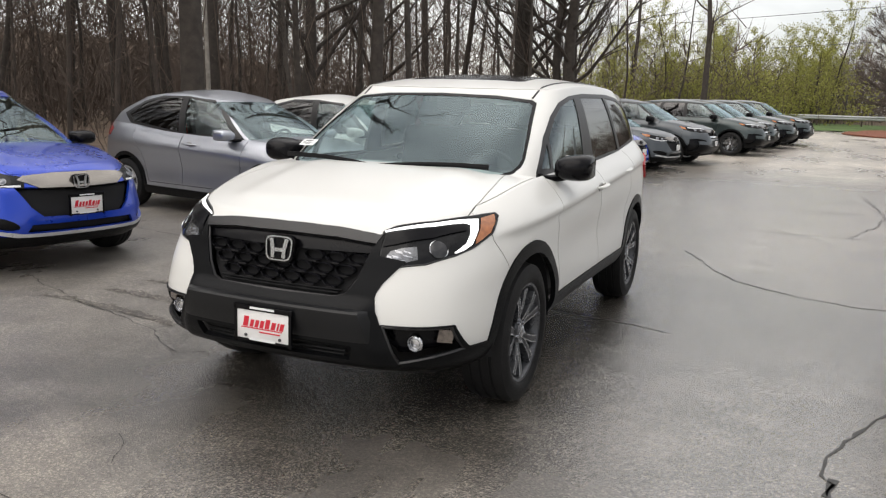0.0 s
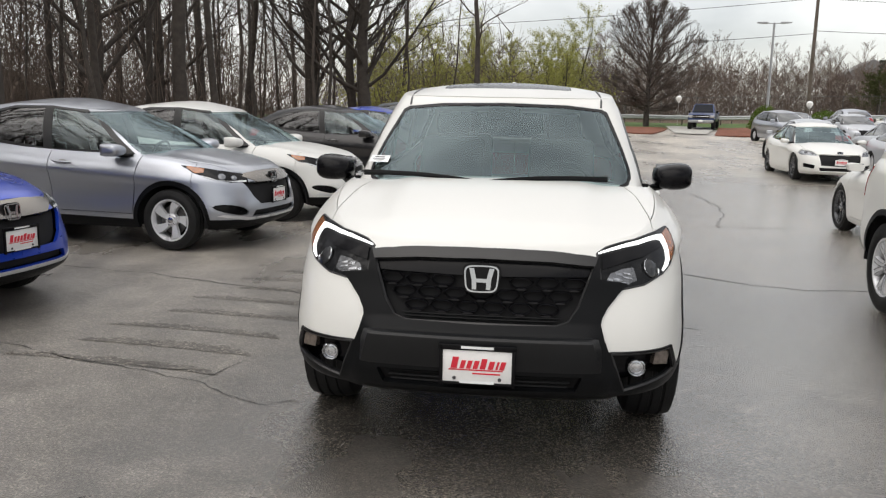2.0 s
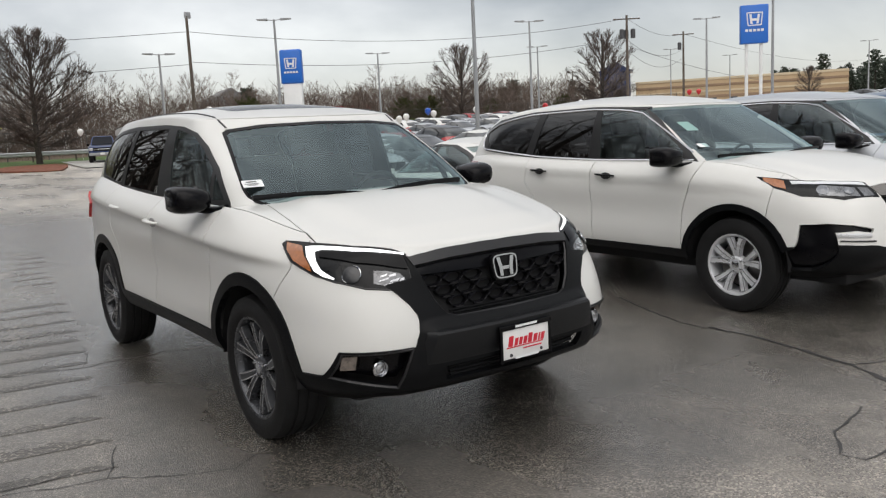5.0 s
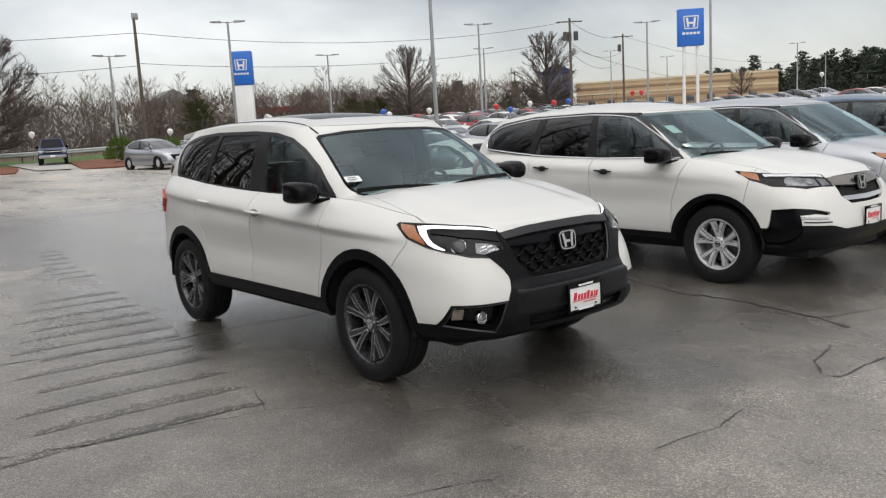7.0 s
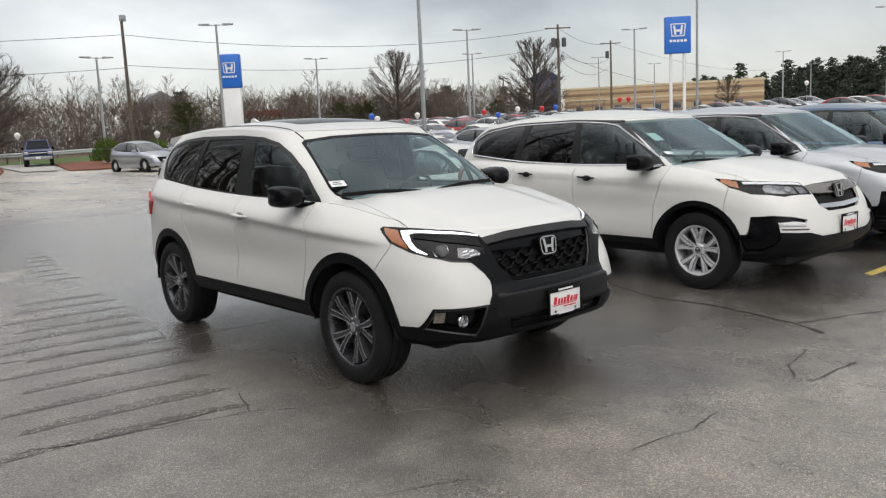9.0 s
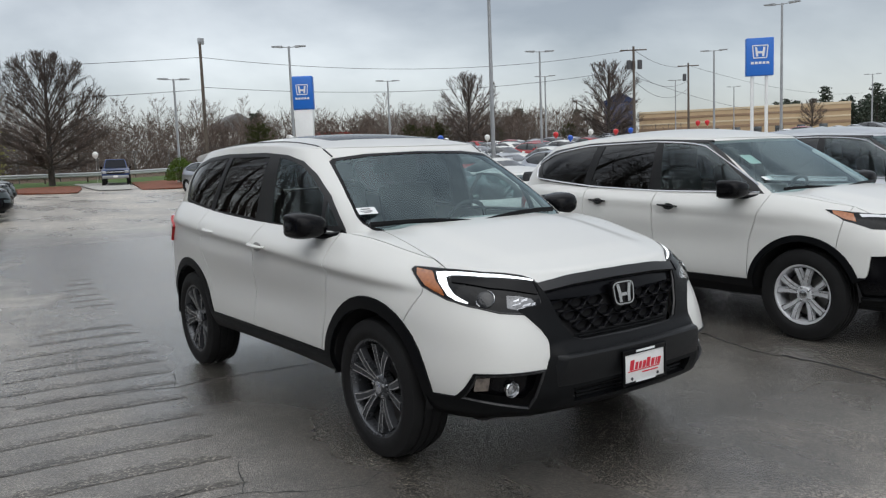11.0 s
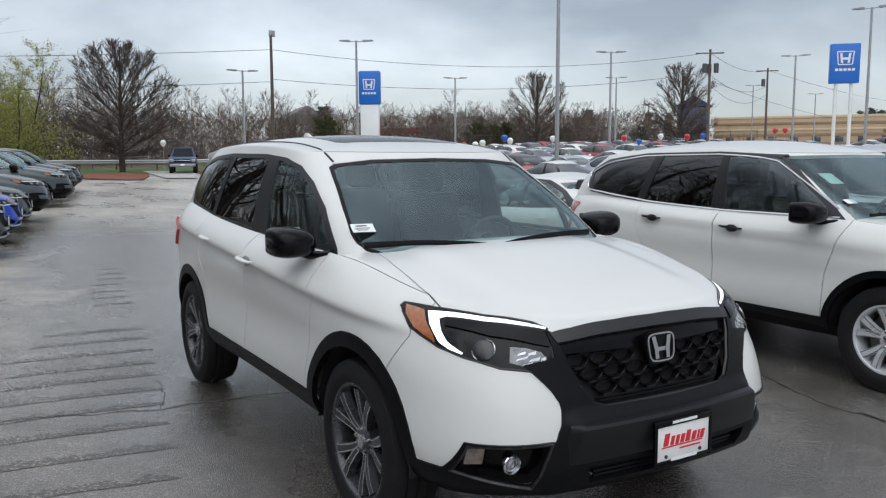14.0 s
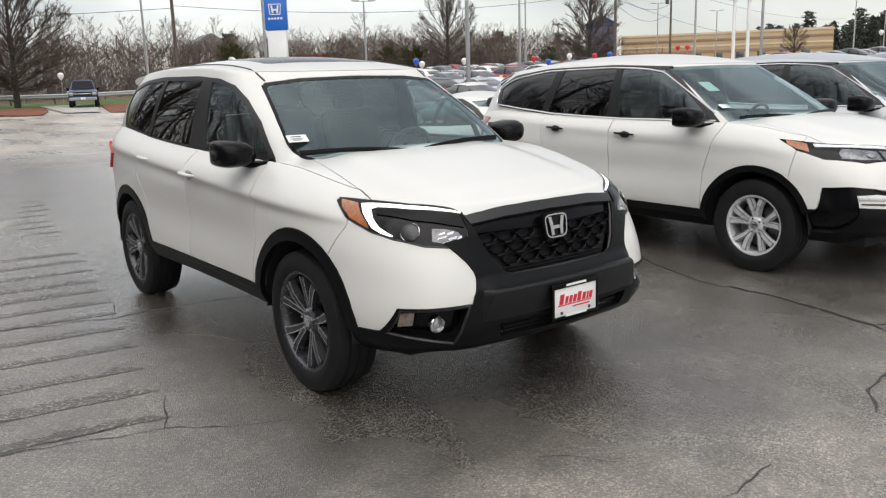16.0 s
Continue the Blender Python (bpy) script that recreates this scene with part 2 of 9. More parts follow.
def sweep(bm, pts, r, n=6, flat=1.0):
    """One bent rod through a row of points; r is a radius or a radius for each point."""
    pts = [Vector(p) for p in pts]
    rows = []
    for i, p in enumerate(pts):
        d = (pts[min(i + 1, len(pts) - 1)] - pts[max(i - 1, 0)]).normalized()
        a = d.cross(Vector((0, 0, 1)))
        a = a.normalized() if a.length > 1e-4 else Vector((1, 0, 0))
        b = d.cross(a)
        rr = r[i] if isinstance(r, (list, tuple)) else r
        rows.append([bm.verts.new(p + a * rr * math.cos(2 * math.pi * k / n) + b * rr * flat * math.sin(2 * math.pi * k / n)) for k in range(n)])
    for A, B in zip(rows, rows[1:]):
        for k in range(n):
            bm.faces.new((A[k], A[(k + 1) % n], B[(k + 1) % n], B[k]))
    bm.faces.new(rows[0][::-1])
    bm.faces.new(rows[-1])
    return bm


def lathe(bm, prof, n=32, m=None, close=False):
    """Turns a profile of (axis, radius) about the x axis."""
    m = m or Matrix()
    rings = []
    for a, r in prof:
        rings.append([bm.verts.new(m @ Vector((a, r * math.cos(2 * math.pi * k / n), r * math.sin(2 * math.pi * k / n)))) for k in range(n)])
    pairs = list(zip(rings, rings[1:])) + ([(rings[-1], rings[0])] if close else [])
    for a, b in pairs:
        for k in range(n):
            bm.faces.new((a[k], a[(k + 1) % n], b[(k + 1) % n], b[k]))
    if not close:
        for ring, rev in ((rings[0], False), (rings[-1], True)):
            if (ring[0].co - ring[n // 2].co).length > 1e-4:
                bm.faces.new(ring[::-1] if rev else ring)
    bmesh.ops.remove_doubles(bm, verts=bm.verts, dist=1e-6)
    return bm


def prism(bm, pts, d0, d1, m=None):
    """A polygon of (a, b) points drawn in the x-z plane, thick from y = d0 to d1."""
    m = m or Matrix()
    a = [bm.verts.new(m @ Vector((x, d0, z))) for x, z in pts]
    b = [bm.verts.new(m @ Vector((x, d1, z))) for x, z in pts]
    bm.faces.new(a)
    bm.faces.new(b[::-1])
    for k in range(len(pts)):
        j = (k + 1) % len(pts)
        bm.faces.new((a[j], a[k], b[k], b[j]))
    return bm


def ease(x, pts):
    """A smooth curve through (x, value) points."""
    xs, ys = [p[0] for p in pts], [p[1] for p in pts]
    x = np.asarray(x, float)
    i = np.clip(np.searchsorted(xs, x) - 1, 0, len(xs) - 2)
    xs, ys = np.array(xs), np.array(ys)
    d = np.gradient(ys, xs)
    h = xs[i + 1] - xs[i]
    t = np.clip((x - xs[i]) / h, 0, 1)
    return (2 * t**3 - 3 * t**2 + 1) * ys[i] + (t**3 - 2 * t**2 + t) * h * d[i] + (-2 * t**3 + 3 * t**2) * ys[i + 1] + (t**3 - t**2) * h * d[i + 1]


# ---- car shells ----
def around(n):
    """Angles of a rounded plan from the front centre to the rear centre, evenly spread along it."""
    th = np.linspace(0, math.pi / 2, 4000)
    e = 2 / 5.0
    x, y = 0.98 * np.sin(th) ** e, 2.4 * np.cos(th) ** e
    s = np.r_[0, np.cumsum(np.hypot(np.diff(x), np.diff(y)))]
    return np.interp(np.linspace(0, s[-1], n), s, th)


def shell(spec, zone, nu, nv):
    """Half of the lower body (zone 'tub') or of the cabin ('cab') as a grid of points."""
    th = around(nu)
    S = spec[zone]
    yc = S.get("yc", 0.0)
    rows = []
    for v in np.linspace(0, 1, nv):
        w, yf, yr = (float(ease(v, S[k])) for k in ("w", "yf", "yr"))
        nf, nr = (float(ease(v, S[k])) for k in ("nf", "nr"))
        fx, fy = w * np.sin(th) ** (2 / nf), yc + (yf - yc) * np.cos(th) ** (2 / nf)
        rx, ry = w * np.sin(th) ** (2 / nr), yc + (yr - yc) * np.cos(th) ** (2 / nr)
        fy = fy + S.get("bow", 0.0) * (fx / w) ** 2 * np.clip(2.2 * np.cos(th) ** (2 / nf), 0, 1)
        ry = ry - S.get("rbow", 0.0) * (rx / w) ** 2 * np.clip(2.2 * np.cos(th) ** (2 / nr), 0, 1)
        mid = (fy[-1] + ry[-1]) / 2
        fy[-1] = mid
        x, y = np.r_[fx, rx[::-1][1:]], np.r_[np.minimum.accumulate(fy[::-1])[::-1], np.minimum.accumulate(ry)[::-1][1:]]
        zb, zt = ease(y, S["zb"]), ease(y, S["zt"])
        z = zb + (zt - zb) * v
        if zone == "tub":
            x = x * (1 - S.get("dent", 0.02) * np.exp(-(((y - 0.1) / 0.95) ** 4)) * np.exp(-(((z - S.get("dentz", 0.72)) / 0.16) ** 2)))
            line = S.get("crease", 0.98) + S.get("slope", 0.035) * y
            side = np.clip((x / w - 0.75) / 0.2, 0, 1)
            x = x + side * S.get("fold", 0.013) * np.where(z < line, np.exp(-(((z - line) / S.get("under", 0.02)) ** 2)), np.exp(-(((z - line) / 0.1) ** 2))) * np.exp(-(((y - 0.1) / 1.9) ** 6))
            if "ridge" in S:
                zr, xr, amp = S["ridge"]
                up = np.where(z < zr, np.clip(1 - (zr - z) * 1.4, 0, 1), np.clip(1 - (z - zr) / 0.045, 0, 1))
                end = np.clip((xr + (zr - z) * 0.25 - x) / 0.06, 0, 1)
                y = y - amp * up * end * (y < -1.5)
        rows.append(np.stack([x, y, z], 1))
    return np.array(rows)


def grid_faces(bm, pts):
    vs = [[bm.verts.new(p) for p in row] for row in pts]
    for a, b in zip(vs, vs[1:]):
        for k in range(len(a) - 1):
            quad = [a[k], a[k + 1], b[k + 1], b[k]]
            if len({tuple(round(c, 5) for c in v.co) for v in quad}) >= 3:
                bm.faces.new(quad)
    return vs


def coons(front, side, crown, n, raised=0.0):
    """A cap patch for one half: front edge from the centre line to the corner, side edge from the corner back; mirrored rows, raised in the middle."""
    rows = []
    m = len(side)
    for i in range(m):
        t = i / (m - 1)
        row = []
        for j in range(n):
            q = j / (n - 1)
            f = front[min(len(front) - 1, int(round(q * (len(front) - 1))))]
            edge = side[i]
            base = np.array([edge[0] * q, edge[1], edge[2]])
            bow = f - front[-1] * np.array([q, 1, 1])
            p = base + np.array([f[0] - front[-1][0] * q, bow[1], bow[2]]) * (1 - t) ** 1.5
            dome = np.clip((q - 0.52) / 0.2, 0, 1)
            p[2] += crown(t) * ((1 - q**2.2) + raised * (1 - dome * dome * (3 - 2 * dome)))
            row.append(p)
        rows.append(row)
    return np.array(rows)


def store_normals(bm):
    bm.normal_update()
    lay = [bm.verts.layers.float.new(k) for k in ("nx", "ny", "nz")]
    for v in bm.verts:
        n = v.normal
        if abs(v.co.x) < 1e-4:
            n = Vector((0, n.y, n.z)).normalized()
        for k in range(3):
            v[lay[k]] = n[k]


def inside(p, poly):
    x, y = p
    hit = False
    for (x0, y0), (x1, y1) in zip(poly, poly[1:] + poly[:1]):
        if (y0 > y) != (y1 > y) and x < (x1 - x0) * (y - y0) / (y1 - y0) + x0:
            hit = not hit
    return hit


def knife(bm, poly, view, tag, keep):
    """Cuts a polygon into the shell as seen from the side ('s': y, z) or the front ('f': x, z), and tags the faces inside."""
    a, b = {"s": (1, 2), "f": (0, 2), "t": (0, 1)}[view]
    lay = bm.faces.layers.int["tag"]
    for (a0, z0), (a1, z1) in zip(poly, poly[1:] + poly[:1]):
        lo, hi, zl, zh = min(a0, a1), max(a0, a1), min(z0, z1), max(z0, z1)
        pick = []
        for f in bm.faces:
            if not keep(f):
                continue
            q = [(v.co[a], v.co[b]) for v in f.verts]
            if max(p[0] for p in q) >= lo and min(p[0] for p in q) <= hi and max(p[1] for p in q) >= zl and min(p[1] for p in q) <= zh:
                pick.append(f)
        if not pick:
            continue
        geom = list({v for f in pick for v in f.verts}) + list({e for f in pick for e in f.edges}) + pick
        no = Vector((0, 0, 0))
        no[a], no[b] = z1 - z0, -(a1 - a0)
        co = Vector((0, 0, 0))
        co[a], co[b] = a0, z0
        bmesh.ops.bisect_plane(bm, geom=geom, dist=1e-4, plane_co=co, plane_no=no)
    for f in bm.faces:
        if keep(f):
            c = f.calc_center_median()
            if inside((c[a], c[b]), poly):
                f[lay] = tag


def panel(bm, tag, name, material, parent, centre, off=0.0, rim=0.025, gap=0.002, label="", cull=None, pick=None):
    """Takes the tagged faces out as panels with turned-in edges: one across the middle, or a left and a right one."""
    lay = bm.faces.layers.int["tag"]
    nl = [bm.verts.layers.float[k] for k in ("nx", "ny", "nz")]
    faces = [f for f in bm.faces if f[lay] == tag and (cull is None or not cull(f))]
    if pick is not None:
        faces = pick
    if not faces:
        return []
    if name == "body_shell" and pick is None:
        left, groups = set(faces), []
        while left:
            stack, grp = [left.pop()], []
            while stack:
                f = stack.pop()
                grp.append(f)
                for e in f.edges:
                    for g in e.link_faces:
                        if g in left:
                            left.remove(g)
                            stack.append(g)
            groups.append(grp)
        groups.sort(key=len)
        return [o for i, g in enumerate(groups) if len(g) > 2 for o in panel(bm, tag, name if i == len(groups) - 1 else "body_panel", material, parent, centre, off, rim, gap, label, None, g)]
    made = []
    for sides in ([(1, -1)] if centre else [(1,), (-1,)]):
        out = bmesh.new()
        on = {}
        norm = {}
        for sx in sides:
            for f in faces:
                vs = []
                for v in f.verts:
                    mid = abs(v.co.x) < 2e-4
                    key = (v.index, 1 if mid and centre else sx)
                    if key not in on:
                        n = Vector((v[nl[0]] * sx, v[nl[1]], v[nl[2]]))
                        n = n.normalized() if n.length > 1e-6 else Vector((0, 0, 1))
                        on[key] = out.verts.new((v.co.x * sx, v.co.y, v.co.z))
                        norm[on[key]] = n
                    vs.append(on[key])
                if sx < 0:
                    vs = vs[::-1]
                try:
                    out.faces.new(vs)
                except ValueError:
                    pass
        bound = [e for e in out.edges if len(e.link_faces) == 1]
        moves = {}
        for e in bound:
            c = e.link_faces[0].calc_center_median()
            d = (e.verts[1].co - e.verts[0].co)
            if d.length < 1e-7:
                continue
            d.normalize()
            w = c - e.verts[0].co
            w = w - d * w.dot(d)
            if w.length > 1e-7:
                for v in e.verts:
                    moves.setdefault(v, []).append(w.normalized())
        for v, n in norm.items():
            v.co += n * off
        for v, ws in moves.items():
            v.co += sum(ws, Vector()) / len(ws) * gap
        outer = set(out.faces)
        if rim > 0 and bound:
            r = bmesh.ops.extrude_edge_only(out, edges=bound)
            fresh = {v for v in r["geom"] if isinstance(v, bmesh.types.BMVert)}
            shift = {}
            for v in fresh:
                for e in v.link_edges:
                    o = e.other_vert(v)
                    if o in norm:
                        shift[v] = norm[o]
            for v, n in shift.items():
                v.co -= n * rim
        out.faces.index_update()
        out.normal_update()
        custom = []
        flip = 0
        for f in outer:
            flip += 1 if f.normal.dot(sum((norm[v] for v in f.verts), Vector())) < 0 else -1
        if flip > 0:
            bmesh.ops.reverse_faces(out, faces=list(outer))
        for f in out.faces:
            f.smooth = True
        order = []
        for f in out.faces:
            for lp in f.loops:
                order.append(tuple(norm[lp.vert]) if f in outer else tuple(f.normal if f.normal.length > 0 else Vector((0, 0, 1))))
        me = bpy.data.meshes.new(name)
        out.to_mesh(me)
        out.free()
        me.normals_split_custom_set(order)
        me.materials.append(material)
        ob = new(name, me)
        ob.parent = parent
        if label:
            ob["label"] = label
        made.append(ob)
    return made


def arc(cy, cz, r, a0, a1, n):
    return [(cy + r * math.cos(radians(a0 + (a1 - a0) * k / n)), cz + r * math.sin(radians(a0 + (a1 - a0) * k / n))) for k in range(n + 1)]


def wheel_parts(spec):
    """Meshes of one wheel, its axis along x and its outer face towards +x."""
    R, W, r = spec["R"], spec["W"], spec["r"]
    h = W / 2
    tyre = bmesh.new()
    prof = [(-h * 0.8, r), (-h, r + 0.03), (-h, R - 0.05), (-h * 0.86, R - 0.012), (-h * 0.5, R)]
    for k in range(-1, 2):
        prof += [(k * h * 0.42 - 0.009, R), (k * h * 0.42 - 0.005, R - 0.009), (k * h * 0.42 + 0.005, R - 0.009), (k * h * 0.42 + 0.009, R)]
    prof += [(h * 0.5, R), (h * 0.86, R - 0.012), (h * 0.97, R - 0.05), (h, r + 0.045), (h * 0.97, r + 0.02), (h * 0.85, r)]
    lathe(tyre, prof, 40, close=True)
    rim = bmesh.new()
    lathe(rim, [(-h * 0.8, r), (-h * 0.8, r - 0.012), (h * 0.45, r - 0.03), (h * 0.78, r - 0.018), (h * 0.84, r - 0.012), (h * 0.86, r + 0.004), (h * 0.8, r + 0.004)], 48, close=True)
    edge = bmesh.new()
    n, pair, w0, w1 = spec["spokes"], spec["pair"], spec["w0"], spec["w1"]
    twist = spec.get("twist", 0)
    for k in range(n):
        for q in ((-1, 1) if pair else (0,)):
            a0 = 2 * math.pi * k / n + q * math.radians(spec.get("in", 6))
            a1 = 2 * math.pi * k / n + q * math.radians(pair) + math.radians(twist)
            secs = []
            for t in (0, 0.35, 0.7, 1.0):
                rad = 0.05 + (r - 0.028 - 0.05) * t
                a = a0 + (a1 - a0) * t
                w = w0 + (w1 - w0) * t
                x1 = h * (0.55 + 0.25 * math.sin(t * math.pi / 2 * 0.9) + 0.02 * t)
                c, s = math.cos(a), math.sin(a)
                ring = []
                for du, dx in ((-w / 2, -0.035), (-w / 2 * 0.8, 0), (w / 2 * 0.8, 0), (w / 2, -0.035)):
                    ring.append(Vector((x1 + dx, rad * s + du * c, rad * c - du * s)))
                secs.append(ring)
            vs = [[rim.verts.new(p) for p in ring] for ring in secs]
            for A, B in zip(vs, vs[1:]):
                for i in range(4):
                    j = (i + 1) % 4
                    rim.faces.new((A[i], A[j], B[j], B[i]))
            rim.faces.new(vs[0])
            rim.faces.new(vs[-1][::-1])
            if spec.get("edge"):
                for side in (1, 2):
                    ev = []
                    for ring in secs:
                        p, q2 = ring[side], ring[3 - side]
                        d = (q2 - p).normalized()
                        ev.append((edge.verts.new(p + Vector((0.0015, 0, 0))), edge.verts.new(p + d * 0.007 + Vector((0.0015, 0, 0)))))
                    for A, B in zip(ev, ev[1:]):
                        edge.faces.new((A[0], A[1], B[1], B[0]))
    lathe(rim, [(h * 0.2, 0.075), (h * 0.55, 0.072), (h * 0.66, 0.055), (h * 0.68, 0.0)], 24)
    cap = bmesh.new()
    lathe(cap, [(h * 0.6, 0.034), (h * 0.73, 0.034), (h * 0.76, 0.028), (h * 0.77, 0.0)], 20)
    nuts = []
    for k in range(5):
        a = 2 * math.pi * (k + 0.5) / 5
        nuts.append(bmesh.new())
        lathe(nuts[-1], [(h * 0.5, 0.011), (h * 0.7, 0.011), (h * 0.73, 0.006), (h * 0.73, 0.0)], 8, Matrix.Translation((0, 0.056 * math.cos(a), 0.056 * math.sin(a))))
    disc = bmesh.new()
    lathe(disc, [(-0.01, 0.07), (-0.01, r - 0.07), (0.012, r - 0.07), (0.012, 0.07)], 32, close=True)
    back = bmesh.new()
    lathe(back, [(-h * 0.4, 0.0), (-h * 0.4, r - 0.03), (-h * 0.45, r - 0.03), (-h * 0.45, 0.0)], 24)
    out = [("tyre", mesh_from(tyre, "tyre", M_TYRE)), ("rim", mesh_from(rim, "rim", spec["mat"], angle=25)), ("hub_cap", mesh_from(cap, "hub_cap", M_CHROME if spec["mat"] is not M_RIMDARK else M_RIMEDGE))]
    out += [("lug_nut", mesh_from(b, "lug_nut", M_CHROME)) for b in nuts]
    out += [("brake_disc", mesh_from(disc, "brake_disc", M_BRAKE)), ("drum", mesh_from(back, "drum", M_DARK))]
    if spec.get("edge"):
        out.append(("machined_edges", mesh_from(edge, "machined_edges", M_RIMEDGE, smooth=False)))
    else:
        edge.free()
    return out


WHEELS = {}


def put_wheels(car, spec, track, axles, radius):
    key = spec["name"]
    if key not in WHEELS:
        WHEELS[key] = wheel_parts(spec)
    for y in axles:
        for sx in (1, -1):
            w = new("wheel")
            w.empty_display_size = 0.1
            w.parent = car
            turn = random.uniform(0, 360)
            w.matrix_basis = Matrix.Translation((sx * track, y, radius)) @ pose(0, 0, 0, 0, 0, 0 if sx > 0 else 180) @ pose(0, 0, 0, turn, 0, 0)
            for nm, me in WHEELS[key]:
                o = new(nm, me)
                o.parent = w


from mathutils.bvhtree import BVHTree


# ---- cars ----
def cap_rows(row, y_corner, y_end, front=True):
    """Front edge and side edge of a cap, out of the top ring of a shell."""
    n = len(row)
    idx = range(n) if front else range(n - 1, -1, -1)
    pts = [row[i] for i in idx]
    sgn = 1 if front else -1
    k = next(i for i, p in enumerate(pts) if sgn * p[1] > sgn * y_corner)
    e = next(i for i, p in enumerate(pts) if sgn * p[1] > sgn * y_end)
    return pts[: k + 1], pts[k : e + 1]


def add_cap(bm, fr, sd, crown, raised=0.0):
    rows = coons(np.array(fr), np.array(sd), crown, len(fr), raised)
    grid_faces(bm, rows)
    return rows


def base_shells(spec, nu, nv):
    tub, cab = bmesh.new(), bmesh.new()
    T = shell(spec, "tub", nu, nv)
    grid_faces(tub, T)
    fr, sd = cap_rows(T[-1], spec["hood"][0], spec["hood"][1])
    add_cap(tub, fr, sd, lambda t: spec["hood"][2] * math.sin(math.pi * min(1, 0.15 + t * 0.6)) * min(1, t * 6), 0.5)
    if "deck" in spec:
        fr, sd = cap_rows(T[-1], spec["deck"][0], spec["deck"][1], False)
        add_cap(tub, fr, sd, lambda t: spec["deck"][2] * min(1, t * 5))
    C = shell(spec, "cab", nu, max(8, nv * 2 // 3))
    grid_faces(cab, C)
    top = C[-1]
    ym = spec["cab"]["ymid"]
    for front in (True, False):
        fr, sd = cap_rows(top, spec["roof"][0 if front else 1], ym, front)
        add_cap(cab, fr, sd, lambda t: spec["roof"][2] * math.sin(math.pi / 2 * min(1, 0.02 + t)) ** 0.75)
    for bm in (tub, cab):
        bmesh.ops.remove_doubles(bm, verts=bm.verts, dist=5e-4)
        bmesh.ops.recalc_face_normals(bm, faces=bm.faces)
        c = sum((f.normal.dot(f.calc_center_median() - Vector((0, 0.2, 0.8))) for f in bm.faces))
        if c < 0:
            bmesh.ops.reverse_faces(bm, faces=bm.faces)
        if bm is cab:
            zm = float(np.mean([p[1] for p in spec["cab"]["zb"]])) + 0.05
            bm.normal_update()
            wrong = [f for f in bm.faces if f.normal.dot((c := f.calc_center_median()) - Vector((0, min(max(c.y, ym - 0.8), ym + 0.8), zm))) < 0]
            if wrong:
                bmesh.ops.reverse_faces(bm, faces=wrong)
        store_normals(bm)
        bm.faces.layers.int.new("tag")
    return tub, cab


def emblem(parent, c, w, tilt=0.0):
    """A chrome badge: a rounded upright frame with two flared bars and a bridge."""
    bm = bmesh.new()
    m = Matrix.Translation(c) @ pose(0, 0, 0, -tilt, 0, 0)
    h = w * 0.8

    def ring(sx, sz, n=28):
        out = []
        for k in range(n):
            a = 2 * math.pi * k / n
            x, z = math.copysign(abs(math.cos(a)) ** 0.45, math.cos(a)), math.copysign(abs(math.sin(a)) ** 0.45, math.sin(a))
            out.append((x * sx * (1 + 0.07 * z), z * sz))
        return out

    o, i = ring(w / 2, h / 2), ring(w / 2 * 0.91, h / 2 * 0.89)
    for y, flip in ((-0.012, False), (0.004, True)):
        a = [bm.verts.new(m @ Vector((x, y, z))) for x, z in o]
        b = [bm.verts.new(m @ Vector((x, y, z))) for x, z in i]
        for k in range(len(a)):
            j = (k + 1) % len(a)
            bm.faces.new((a[k], a[j], b[j], b[k]))
    for s in (1, -1):
        prism(bm, [(s * w * 0.37, h * 0.39), (s * w * 0.225, h * 0.39), (s * w * 0.15, 0.0), (s * w * 0.14, -h * 0.39), (s * w * 0.27, -h * 0.39), (s * w * 0.285, -h * 0.05)], -0.014, 0.004, m)
    prism(bm, [(-w * 0.17, h * 0.01), (w * 0.17, h * 0.01), (w * 0.16, -h * 0.13), (-w * 0.16, -h * 0.13)], -0.012, 0.004, m)
    e = part("badge", bm, M_BADGE, parent, "chrome badge")
    bk = bmesh.new()
    prism(bk, ring(w / 2 * 1.1, h / 2 * 1.12), -0.004, 0.02, m)
    part("badge_base", bk, M_GLOSSBLK, parent)
    return e


